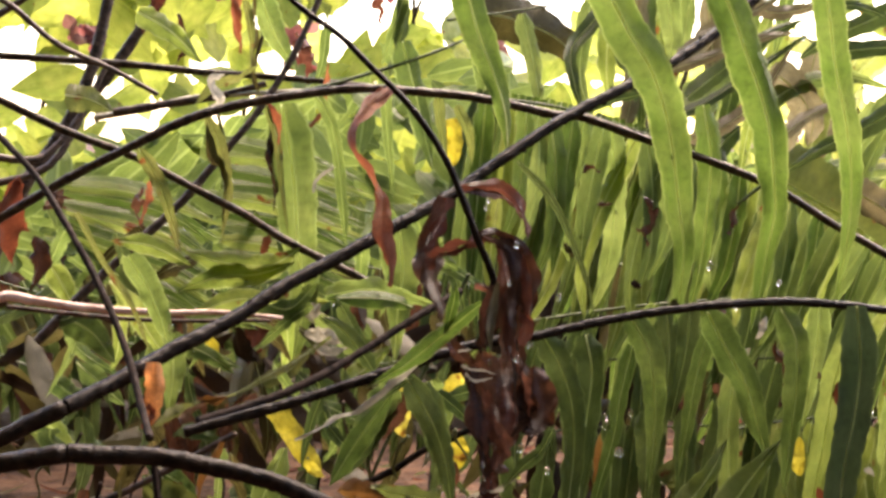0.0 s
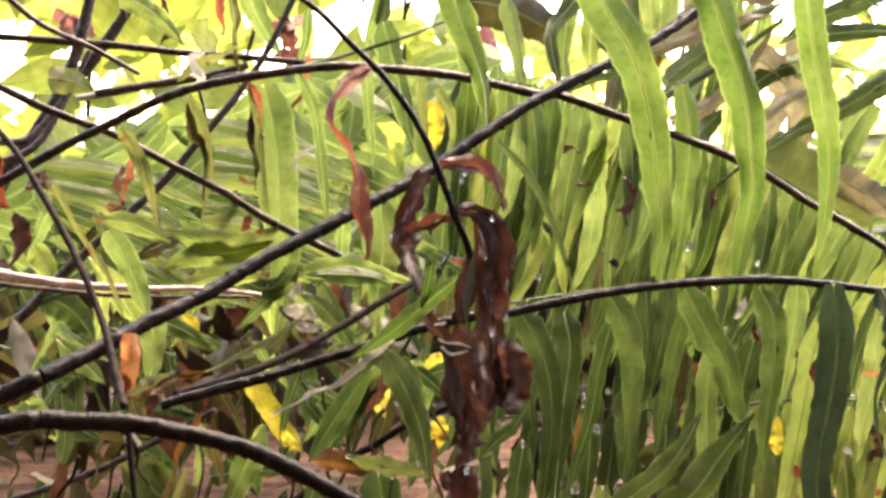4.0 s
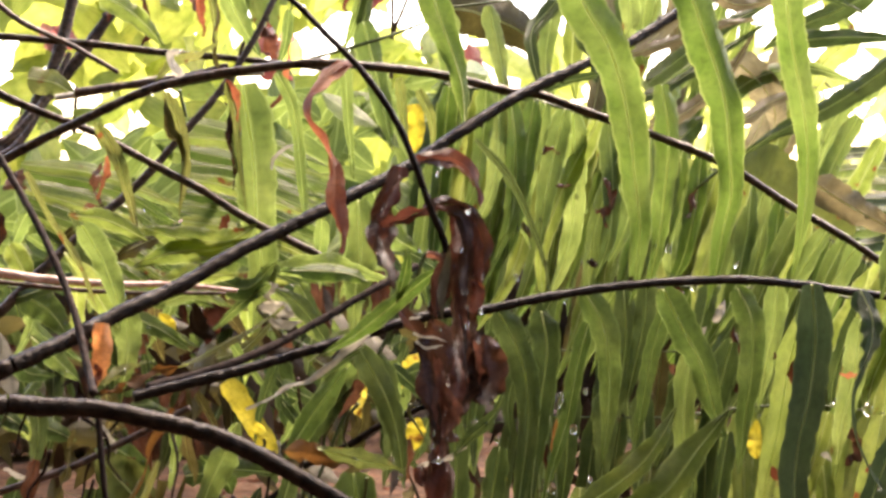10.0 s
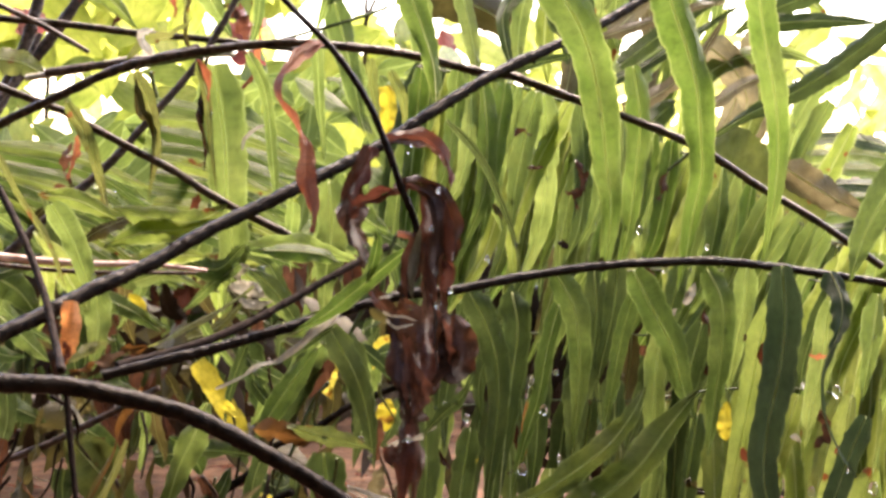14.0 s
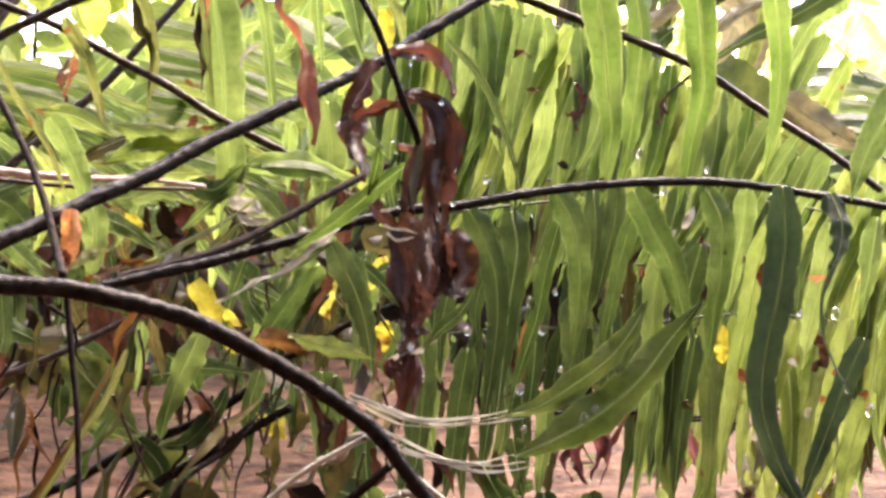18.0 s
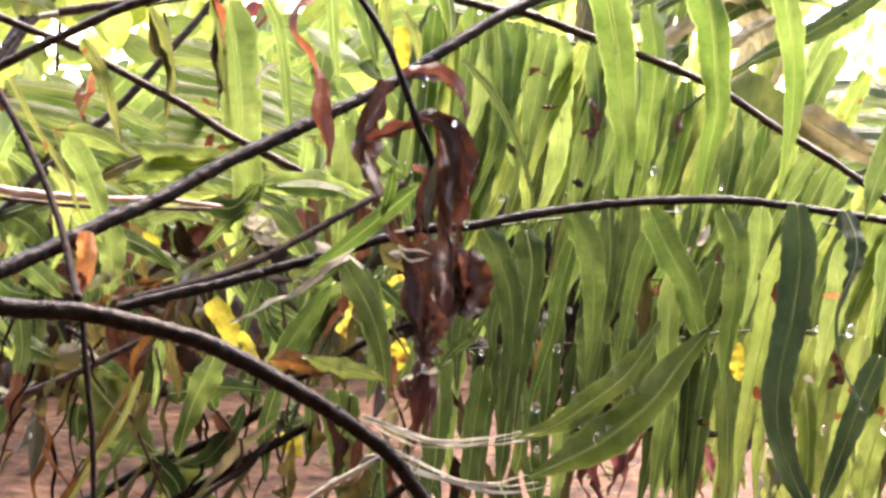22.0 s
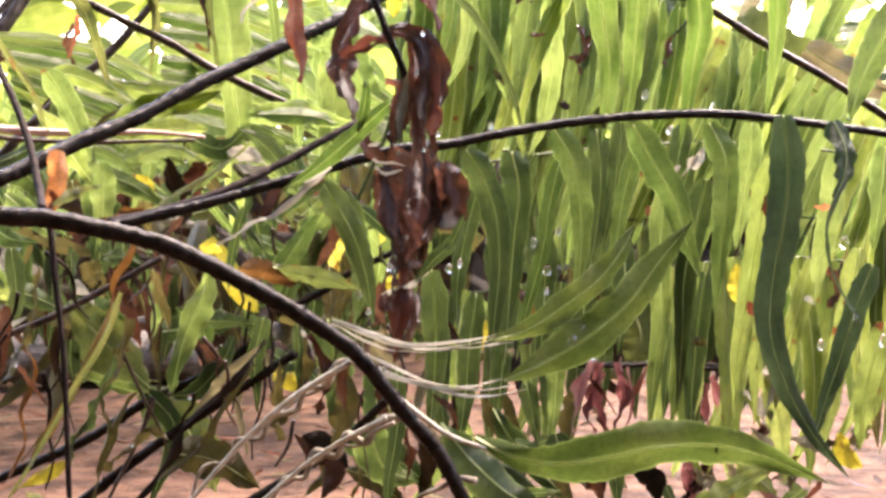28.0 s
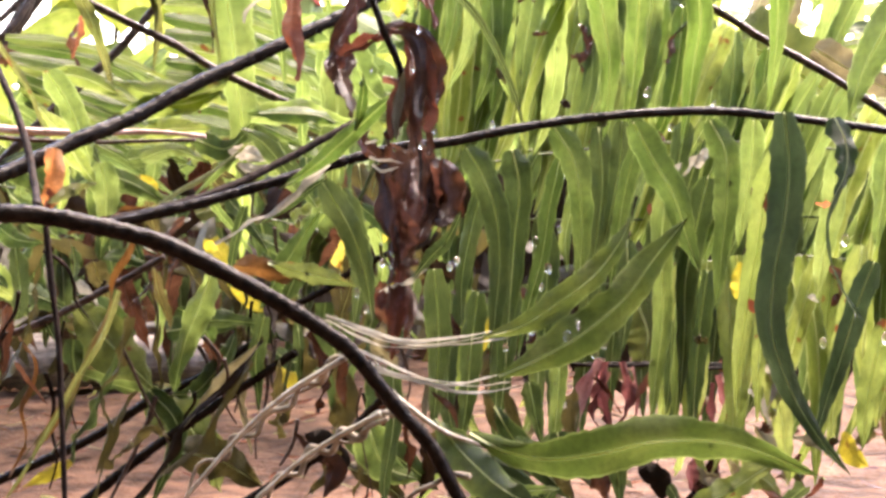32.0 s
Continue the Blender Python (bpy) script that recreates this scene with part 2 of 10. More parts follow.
# ---- builders ----
def mesh_of(name, bm, material):
    me = bpy.data.meshes.new(name)
    bm.to_mesh(me)
    bm.free()
    me.materials.append(material)
    for p in me.polygons:
        p.use_smooth = True
    return me


def part(name, bm, material, parent, label=""):
    ob = new(name, mesh_of(name, bm, material))
    ob.parent = parent
    return tagged(ob, label=label)


def thing(name, label, category, group="", at=(0, 0, 0), kind=""):
    ob = new(name)
    ob.empty_display_size = 0.02
    ob.location = at
    bpy.context.view_layer.update()
    return tagged(ob, label, category, group, kind)


def spline(points, n):
    """n + 1 places along a smooth line through the points."""
    p = [Vector(q) for q in points]
    if len(p) == 2:
        p.insert(1, (p[0] + p[1]) / 2)
    p = [2 * p[0] - p[1], *p, 2 * p[-1] - p[-2]]
    out, m = [], len(p) - 3
    for i in range(n + 1):
        u = m * i / n
        k = min(int(u), m - 1)
        u -= k
        a, b, c, d = p[k:k + 4]
        out.append(0.5 * (2 * b + (c - a) * u + (2 * a - 5 * b + 4 * c - d) * u * u + (3 * b - a - 3 * c + d) * u ** 3))
    return out


def tube(bm, line, radii, sides=8, rough=0.08, seed=0):
    rings = []
    for i, p in enumerate(line):
        t = (line[min(i + 1, len(line) - 1)] - line[max(i - 1, 0)]).normalized()
        a = t.cross(Vector((0.1, 1, 0.2))).normalized()
        b = t.cross(a)
        ring = []
        for k in range(sides):
            w = 2 * math.pi * k / sides
            r = radii[i] * (1 + rough * noise.noise(p * 260 + Vector((seed, k * 1.7, 0))) + 0.9 * rough * noise.noise(p * 640 + Vector((seed, k * 2.3, 9))))
            ring.append(bm.verts.new(p + r * (math.cos(w) * a + math.sin(w) * b)))
        rings.append(ring)
    for r0, r1 in zip(rings, rings[1:]):
        for k in range(sides):
            bm.faces.new((r0[k], r0[(k + 1) % sides], r1[(k + 1) % sides], r1[k]))
    bm.faces.new(rings[0][::-1])
    bm.faces.new(rings[-1])


def stalk(name, parent, material, r0, r1, *points, label=""):
    """A slightly knotty round stem that tapers from r0 to r1."""
    n = max(40, 30 * len(points))
    line = spline(points, n)
    seed = random.random() * 50
    radii = [(r0 + (r1 - r0) * i / n) * (1 + 0.10 * noise.noise(line[i] * 110 + Vector((seed, 0, 0))) + 0.03 * max(0, noise.noise(line[i] * 330 + Vector((seed, 0, 0))))) for i in range(n + 1)]
    bm = bmesh.new()
    tube(bm, line, radii, 11, 0.13, seed)
    return part(name, bm, material, parent, label)


def profile(shape, s):
    if shape == "pinna":
        return min(1, 0.5 + 5 * s) * max(0.0, 1 - s ** 2.6) ** 0.9
    if shape == "strip":
        return min(1, 0.75 + 3 * s) * max(0.0, 1 - s ** 8)
    if shape == "lance":
        return min(1, 0.10 + 2.6 * s) * max(0.0, 1 - s ** 4.5)
    if shape == "tongue":
        return min(1, 0.45 + 2.2 * s) * max(0.0, 1 - s ** 3.5) * (0.72 + 0.28 * math.cos(11 * s + 1))
    if shape == "oval":
        return max(0.02, math.sin(math.pi * min(1, s * 0.97 + 0.03)) ** 0.7)
    return max(0.03, math.sin(math.pi * s ** 0.8)) if shape == "spindle" else 1.0


def blade(points, width, turn, shape, fold, ruffle, seed, twist=0.0, n=0):
    """A leaf blade along a line: folded along its midrib, with waved edges. Returns bmesh and the midrib's line."""
    long = sum((Vector(b) - Vector(a)).length for a, b in zip(points, points[1:]))
    n = n or int(min(76, max(24, long / 0.0014)))
    teeth = long / random.uniform(0.0048, 0.0075) if shape in ("pinna", "lance") else 0
    line, bm = spline(points, n), bmesh.new()
    uv = bm.loops.layers.uv.new("UVMap")
    rows, spine, across = [], [], (-1, -0.62, -0.25, 0, 0.25, 0.62, 1)
    calm = min(1.0, 0.017 / width)
    if ruffle > 0.65:
        calm *= 1.2
        line = [p + 0.22 * width * Vector((noise.noise(Vector((i / n * 7, seed, 1))), noise.noise(Vector((i / n * 7, seed, 5))), noise.noise(Vector((i / n * 7, seed, 9))))) for i, p in enumerate(line)]
    for i, p in enumerate(line):
        s = i / n
        t = (line[min(i + 1, n)] - line[max(i - 1, 0)]).normalized()
        facing = Matrix.Rotation(radians(turn + twist * s), 3, t) @ Vector((0, -1, 0.15))
        side = t.cross(facing).normalized()
        up = side.cross(t).normalized()
        half = 0.5 * width * profile(shape, s)
        row = []
        for c in across:
            wav = 1 + calm * 0.16 * noise.noise(Vector((s * 14, c * 0.6, seed))) + calm * 0.08 * noise.noise(Vector((s * 45, c, seed)))
            if teeth and abs(c) == 1:
                wav += (0.05 + 0.05 * noise.noise(Vector((s * 9, c, seed + 3)))) * (2 * ((s * teeth + 0.37 * c) % 1) - 1)
            lift = -fold * abs(c) * half + calm * ruffle * width * abs(c) ** 1.5 * noise.noise(Vector((s * 6 + 3, c * 1.1, seed + 7)))
            row.append(bm.verts.new(p + side * c * half * wav + up * lift))
        rows.append(row)
        spine.append((p, side, up))
    for i, (a, b) in enumerate(zip(rows, rows[1:])):
        for k in range(len(across) - 1):
            f = bm.faces.new((a[k], a[k + 1], b[k + 1], b[k]))
            for lp, (du, dv) in zip(f.loops, ((0, 0), (1, 0), (1, 1), (0, 1))):
                lp[uv].uv = (abs(across[k + du]), (i + dv) / n * len(points) * 2)
    return bm, spine


def drop(parent, place, r):
    """A water drop hanging on a leaf."""
    bm = bmesh.new()
    bmesh.ops.create_icosphere(bm, subdivisions=2, radius=r)
    for v in bm.verts:
        v.co = Vector(place) + Vector((v.co.x, v.co.y, v.co.z * 1.25 + (0.35 * v.co.z if v.co.z > 0 else 0)))
    return part("water_drop", bm, water, parent, "clear hanging water drop")


def leaf(parent, material, width, turn, points, shape="pinna", fold=0.25, name="leaflet", ruffle=0.34, ribbed=True, twist=0.0, label=""):
    """One leaflet with its midrib, through the given places from base to tip."""
    seed = random.random() * 90
    bm, spine = blade(points, width, turn, shape, fold, ruffle, seed, twist)
    ob = part(name, bm, material, parent, label)
    if ribbed:
        k = len(spine)
        r = bmesh.new()
        edges = []
        for i, (p, side, up) in enumerate(spine[:k - 1]):
            half = width * 0.03 * (1 - 0.75 * i / k)
            edges.append([r.verts.new(p + side * c * half + up * (0.0001 + (0.012 * width if c == 0 else 0))) for c in (-1, 0, 1)])
        for a, b in zip(edges, edges[1:]):
            r.faces.new((a[0], a[1], b[1], b[0]))
            r.faces.new((a[1], a[2], b[2], b[1]))
        part("midrib", r, rib if material in GREENS else stem_brown, ob)
    if material in GREENS and random.random() < 0.5:
        p, side, up = spine[int(random.uniform(0.3, 0.97) * (len(spine) - 1))]
        drop(ob, p + side * width * random.uniform(-0.3, 0.3) + up * 0.0003, random.uniform(0.0004, 0.0009))
    return ob


def stubs(parent, material, r, count, *points):
    """Short broken leaf stalks that stand off a bare stem."""
    line = spline(points, 120)
    for i in range(count):
        k = int(8 + 104 * (i + random.uniform(0.2, 0.8)) / count)
        t = (line[k + 1] - line[k]).normalized()
        out = (t.cross(Vector((0, 1, 0))) * random.choice((-1, 1)) + t * 0.6 + Vector((0, random.uniform(-0.5, 0.3), 0))).normalized()
        long = r * random.uniform(0.9, 1.7)
        stalk("stub", parent, material, r * 0.5, r * 0.26, tuple(line[k]), tuple(line[k] + out * long * 0.6 - Vector((0, 0, 0.1 * long))), tuple(line[k] + out * long))


def hanging_row(parent, material, rachis, count, length, width, lean, start=0.0, end=1.0, jitter=1.0, back=0.012):
    """Leaflets that hang side by side from a stem's line; lean: sideways slope at its two ends."""
    line = spline(rachis, 200)
    for i in range(count):
        s = start + (end - start) * (i + 0.5 + 0.35 * jitter * random.uniform(-1, 1)) / count
        base = line[int(200 * min(max(s, 0), 1))]
        size = length * random.uniform(0.8, 1.15)
        slope = lean[0] + (lean[1] - lean[0]) * s
        way = Vector((slope + 0.10 * jitter * random.uniform(-1, 1), random.uniform(-0.12, 0.15), -1)).normalized()
        bow = Vector((random.uniform(-1, 1) * 0.10, random.uniform(-0.08, 0.05), 0)) * size
        b = base + Vector((0, random.uniform(0, back), 0))
        pts = [b, b + way * size * 0.35 + bow * 0.8, b + way * size * 0.7 + bow, b + way * size]
        leaf(parent, random.choice(material), width * random.uniform(0.8, 1.2), random.uniform(-22, 22), [tuple(q) for q in pts])


def foliage(name, parent, material, count, low, high, size, slim, keep=None, seed=1, hang=0.0, flat=False):
    """Many small folded leaves in one mesh, spread through a box; keep(x, y, z) thins them out."""
    rnd = random.Random(seed)
    bm, made = bmesh.new(), 0
    uv = bm.loops.layers.uv.new("UVMap")
    while made < count:
        p = Vector([rnd.uniform(a, b) for a, b in zip(low, high)])
        made += 1
        if keep and not keep(p.x, p.y, p.z):
            continue
        long = size * rnd.uniform(0.6, 1.4)
        t = Vector((rnd.uniform(-1, 1), rnd.uniform(-0.6, 0.6), rnd.uniform(-1, 0.8) * (1 - hang) - 1.6 * hang)).normalized()
        side = t.cross(Vector((rnd.uniform(-0.6, 0.6), -1, rnd.uniform(-0.7, 0.7)))).normalized()
        if flat:
            t = Vector((t.x, t.y, rnd.uniform(-0.1, 0.15))).normalized()
            side = t.cross(Vector((rnd.uniform(-0.3, 0.3), rnd.uniform(-0.3, 0.3), 1))).normalized()
        up = side.cross(t)
        bend, rows = rnd.uniform(-0.3, 0.3) * long, []
        for s, w in ((0, 0.12), (0.2, 0.75), (0.45, 1), (0.72, 0.72), (1, 0.04)):
            mid = p + t * long * s + up * bend * s * s
            rows.append([bm.verts.new(mid + side * c * w * long * slim + up * (-0.25 * abs(c) * w * long * slim)) for c in (-1, 0, 1)])
        for i, (a, b) in enumerate(zip(rows, rows[1:])):
            for k in range(2):
                f = bm.faces.new((a[k], a[k + 1], b[k + 1], b[k]))
                for lp, (du, dv) in zip(f.loops, ((0, 0), (1, 0), (1, 1), (0, 1))):
                    lp[uv].uv = (abs(k + du - 1), (i + dv) / 4)
    return tagged(part(name, bm, material, parent), kind="stuff")


# ---- ground ----
bm = bmesh.new()
inner = [-1.6 + 0.02 * i for i in range(161)]
outer = [1.6 + 0.03 * 1.28 ** i for i in range(38)]
steps = [-v for v in outer[::-1]] + inner + outer
rows = []
for v in steps:
    y = v + 1.5
    rows.append([bm.verts.new((x, y, 0.010 * noise.noise(Vector((x * 5, y * 9, 0))) + 0.006 * noise.noise(Vector((x * 13, y * 20, 4))) + 0.003 * noise.noise(Vector((x * 40, y * 50, 9))) - 0.004)) for x in steps])
for a, c in zip(rows, rows[1:]):
    for k in range(len(a) - 1):
        bm.faces.new((a[k], a[k + 1], c[k + 1], c[k]))
ground = tagged(new("ground", mesh_of("ground", bm, soil)), "bare wet pinkish clay soil with shallow ripples", "ground", kind="structure")

# ---- frond with a long blackish stem across the thicket ----
main = thing("fern_frond", "fern frond with a bare blackish wet stem and curled brown leaflets", "fern", "fern fronds")
stalk("stem", main, stem_dark, 0.0024, 0.0017, (-0.1010, 0.4890, 0.2030), (-0.0880, 0.5010, 0.2090), (-0.0750, 0.5130, 0.2160), (-0.0600, 0.5260, 0.2230), (-0.0450, 0.5380, 0.2320), (-0.0290, 0.5500, 0.2400), (-0.0120, 0.5620, 0.2490), (0.0050, 0.5750, 0.2580), (0.0230, 0.5870, 0.2700), (0.0420, 0.5990, 0.2820), (0.0620, 0.6110, 0.2920), (0.0780, 0.6210, 0.3000), (0.0990, 0.6340, 0.3130), (0.1230, 0.6470, 0.3330))
stalk("stem_base", main, stem_dark, 0.0024, 0.0029, (-0.1010, 0.4890, 0.2030), (-0.199, 0.457, 0.156), (-0.267, 0.454, 0.084), (-0.301, 0.484, -0.020))
stubs(main, stem_dark, 0.0017, 44, (-0.1010, 0.4890, 0.2030), (-0.0880, 0.5010, 0.2090), (-0.0750, 0.5130, 0.2160), (-0.0600, 0.5260, 0.2230), (-0.0450, 0.5380, 0.2320), (-0.0290, 0.5500, 0.2400), (-0.0120, 0.5620, 0.2490), (0.0050, 0.5750, 0.2580), (0.0230, 0.5870, 0.2700), (0.0420, 0.5990, 0.2820), (0.0620, 0.6110, 0.2920), (0.0780, 0.6210, 0.3000), (0.0990, 0.6340, 0.3130), (0.1230, 0.6470, 0.3330))
leaf(main, maroon, 0.0061, 20, [(0.0070, 0.5560, 0.2600), (0.0110, 0.5520, 0.2610), (0.0160, 0.5490, 0.2610), (0.0210, 0.5460, 0.2600), (0.0250, 0.5420, 0.2560), (0.0270, 0.5380, 0.2510), (0.0280, 0.5350, 0.2460)], shape="tongue", twist=31, name="withered_leaflet", ribbed=False, ruffle=0.5, fold=0.38)
leaf(main, dead, 0.0043, -35, [(0.0070, 0.5550, 0.2590), (0.0130, 0.5500, 0.2600), (0.0190, 0.5440, 0.2590), (0.0230, 0.5380, 0.2570), (0.0260, 0.5330, 0.2520)], shape="tongue", twist=-27, name="withered_leaflet", ribbed=False, ruffle=0.5, fold=0.38)
leaf(main, dead, 0.0102, 5, [(0.0030, 0.5560, 0.2580), (0.0000, 0.5540, 0.2510), (-0.0020, 0.5520, 0.2440), (-0.0030, 0.5500, 0.2380), (-0.0020, 0.5490, 0.2310), (0.0010, 0.5470, 0.2260), (0.0020, 0.5450, 0.2210)], shape="tongue", twist=27, name="withered_leaflet", ribbed=False, ruffle=0.5, fold=0.38)
leaf(main, maroon, 0.0066, 40, [(0.0040, 0.5530, 0.2580), (0.0020, 0.5500, 0.2510), (-0.0020, 0.5480, 0.2430), (-0.0030, 0.5450, 0.2360)], shape="tongue", twist=18, name="withered_leaflet", ribbed=False, ruffle=0.5, fold=0.38)
leaf(main, dead, 0.0066, -25, [(-0.0030, 0.5470, 0.2390), (-0.0010, 0.5450, 0.2330), (0.0010, 0.5420, 0.2280), (0.0020, 0.5400, 0.2210)], shape="spindle", twist=-31, name="withered_leaflet", ribbed=False, ruffle=0.5, fold=0.38)
leaf(main, dead, 0.0050, 20, [(0.0040, 0.5460, 0.2210), (0.0040, 0.5420, 0.2160), (0.0070, 0.5390, 0.2110), (0.0110, 0.5360, 0.2080), (0.0160, 0.5320, 0.2070)], shape="strip", twist=40, name="withered_leaflet", ribbed=False, ruffle=0.5, fold=0.38)
leaf(main, maroon, 0.0033, 45, [(0.0150, 0.5350, 0.2470), (0.0100, 0.5380, 0.2440), (0.0050, 0.5400, 0.2420), (0.0010, 0.5430, 0.2410), (-0.0020, 0.5460, 0.2360)], shape="strip", twist=36, name="withered_leaflet", ribbed=False, ruffle=0.5, fold=0.38)
leaf(main, fern_old_dim, 0.0066, 10, [(0.065, 0.670, 0.328), (0.056, 0.665, 0.317), (0.049, 0.659, 0.308), (0.050, 0.653, 0.295), (0.053, 0.648, 0.284)])
leaf(main, fern_old_dim, 0.0128, -20, [(0.063, 0.665, 0.327), (0.067, 0.660, 0.314), (0.072, 0.654, 0.301), (0.072, 0.648, 0.289)])
leaf(main, fern_old_dim, 0.0051, 40, [(0.044, 0.622, 0.282), (0.055, 0.626, 0.287), (0.067, 0.630, 0.290), (0.077, 0.633, 0.292)])
# ---- frond whose stem arches over the right half, leaflets hanging ----
arch = thing("fern_frond", "fern frond with an arching brown stem and drooping green leaflets", "fern", "fern fronds")
stalk("stem", arch, stem_dark, 0.0017, 0.0014, (-0.0740, 0.5250, 0.1900), (-0.0560, 0.5320, 0.1940), (-0.0420, 0.5380, 0.1970), (-0.0270, 0.5440, 0.2010), (-0.0120, 0.5500, 0.2050), (0.0020, 0.5560, 0.2090), (0.0160, 0.5610, 0.2120), (0.0300, 0.5660, 0.2130), (0.0410, 0.5700, 0.2150), (0.0600, 0.5770, 0.2180), (0.0790, 0.5840, 0.2200), (0.0980, 0.5900, 0.2210), (0.1180, 0.5970, 0.2210), (0.1380, 0.6040, 0.2190), (0.1590, 0.6100, 0.2160), (0.1730, 0.6150, 0.2140), (0.1890, 0.6200, 0.2110))
stalk("stem_base", arch, stem_dark, 0.0014, 0.0022, (0.1890, 0.6200, 0.2110), (0.25, 0.63, 0.175), (0.32, 0.65, 0.09), (0.35, 0.67, -0.02))
leaf(arch, fern_old_dim, 0.0097, 8, [(0.0350, 0.5850, 0.2110), (0.0400, 0.5850, 0.2020), (0.0440, 0.5850, 0.1900), (0.0450, 0.5850, 0.1740), (0.0430, 0.5850, 0.1550), (0.0410, 0.5850, 0.1400)])
leaf(arch, fern_old_dim, 0.0107, -10, [(0.0500, 0.6000, 0.2100), (0.0520, 0.6000, 0.1970), (0.0500, 0.6000, 0.1800), (0.0480, 0.6000, 0.1590), (0.0460, 0.6000, 0.1370)])
leaf(arch, fern_mid, 0.0094, 12, [(0.0640, 0.5920, 0.2170), (0.0700, 0.5920, 0.2060), (0.0720, 0.5920, 0.1920), (0.0720, 0.5920, 0.1770), (0.0700, 0.5920, 0.1580)])
leaf(arch, fern_mid, 0.0061, -15, [(0.0660, 0.6000, 0.2070), (0.0620, 0.6000, 0.1910), (0.0590, 0.6000, 0.1740), (0.0540, 0.6000, 0.1570), (0.0500, 0.6000, 0.1390)])
leaf(arch, fern_mid, 0.0061, 10, [(0.0910, 0.6000, 0.2100), (0.0870, 0.6000, 0.1950), (0.0840, 0.6000, 0.1780), (0.0810, 0.6000, 0.1610)])
leaf(arch, fern_mid, 0.0110, 16, [(0.0900, 0.5940, 0.2180), (0.0960, 0.5940, 0.2060), (0.1030, 0.5940, 0.1930), (0.1070, 0.5940, 0.1790), (0.1110, 0.5940, 0.1670)])
leaf(arch, fern_mid, 0.0100, -10, [(0.1160, 0.6020, 0.2180), (0.1210, 0.6020, 0.2070), (0.1210, 0.6020, 0.1900), (0.1190, 0.6020, 0.1730), (0.1170, 0.6020, 0.1550)])
leaf(arch, fern_old_dim, 0.0090, 10, [(0.1160, 0.6120, 0.1990), (0.1120, 0.6120, 0.1830), (0.1080, 0.6120, 0.1650), (0.1070, 0.6120, 0.1440), (0.1050, 0.6120, 0.1200)])
leaf(arch, fern_old_dim, 0.0090, -6, [(0.1160, 0.6180, 0.1670), (0.1130, 0.6180, 0.1470), (0.1110, 0.6180, 0.1270), (0.1100, 0.6180, 0.1090)])
leaf(arch, fern_old_dim, 0.0067, 12, [(0.1040, 0.6200, 0.1500), (0.1030, 0.6200, 0.1340), (0.1010, 0.6200, 0.1160)])
leaf(arch, fern_old_dim, 0.0083, -12, [(0.1020, 0.6180, 0.1900), (0.0980, 0.6180, 0.1740), (0.0940, 0.6180, 0.1620), (0.0910, 0.6180, 0.1540)])
leaf(arch, fern_bright, 0.0048, 5, [(0.1030, 0.6250, 0.1720), (0.1020, 0.6250, 0.1620), (0.1010, 0.6250, 0.1540)])
leaf(arch, fern_old_dim, 0.0080, 8, [(0.0620, 0.6250, 0.1810), (0.0610, 0.6250, 0.1650), (0.0600, 0.6250, 0.1490), (0.0580, 0.6250, 0.1330)])
leaf(arch, fern_old_dim, 0.0087, -8, [(0.0800, 0.6250, 0.2170), (0.0810, 0.6250, 0.1990), (0.0790, 0.6250, 0.1810), (0.0760, 0.6250, 0.1650)])
leaf(arch, fern_old_dim, 0.0079, 10, [(0.0880, 0.6220, 0.2190), (0.0870, 0.6220, 0.2050), (0.0840, 0.6220, 0.1900), (0.0810, 0.6220, 0.1760)])
leaf(arch, fern_old_dim, 0.0079, -6, [(0.1100, 0.6220, 0.2180), (0.1070, 0.6220, 0.2040), (0.1030, 0.6220, 0.1880)])
leaf(arch, fern, 0.0083, 8, [(0.1330, 0.6220, 0.2180), (0.1320, 0.6220, 0.2040), (0.1290, 0.6220, 0.1880), (0.1270, 0.6220, 0.1740)])
leaf(arch, fern_bright, 0.0088, 8, [(0.1390, 0.6020, 0.2110), (0.1340, 0.6020, 0.1930), (0.1310, 0.6020, 0.1750), (0.1270, 0.6020, 0.1540), (0.1240, 0.6020, 0.1360), (0.1230, 0.6020, 0.1170)])
leaf(arch, fern_bright, 0.0066, -14, [(0.1370, 0.6120, 0.1720), (0.1340, 0.6120, 0.1520), (0.1320, 0.6120, 0.1320), (0.1310, 0.6120, 0.1150)])
leaf(arch, rusty, 0.0042, 8, [(0.1350, 0.5950, 0.1940), (0.1350, 0.5950, 0.1890), (0.1370, 0.5950, 0.1840)], shape="strip", name="brown_patch", ribbed=False)
leaf(arch, rusty, 0.0030, 20, [(0.1270, 0.5940, 0.1590), (0.1280, 0.5940, 0.1560), (0.1300, 0.5940, 0.1540)], shape="oval", name="brown_patch", ribbed=False)
leaf(arch, fern, 0.0086, 6, [(0.1600, 0.6120, 0.2070), (0.1580, 0.6120, 0.1880), (0.1540, 0.6120, 0.1700), (0.1520, 0.6120, 0.1560)])
leaf(arch, fern_bright, 0.0092, -8, [(0.1660, 0.6040, 0.1750), (0.1630, 0.6040, 0.1560), (0.1590, 0.6040, 0.1380), (0.1560, 0.6040, 0.1210), (0.1540, 0.6040, 0.1090)])
leaf(arch, rusty, 0.0038, 20, [(0.1590, 0.5950, 0.1590), (0.1600, 0.5950, 0.1580), (0.1620, 0.5950, 0.1560)], shape="oval", name="brown_patch", ribbed=False)
leaf(arch, rusty, 0.0034, 60, [(0.1490, 0.5950, 0.1900), (0.1530, 0.5950, 0.1890), (0.1560, 0.5950, 0.1900)], shape="spindle", name="brown_patch", ribbed=False)
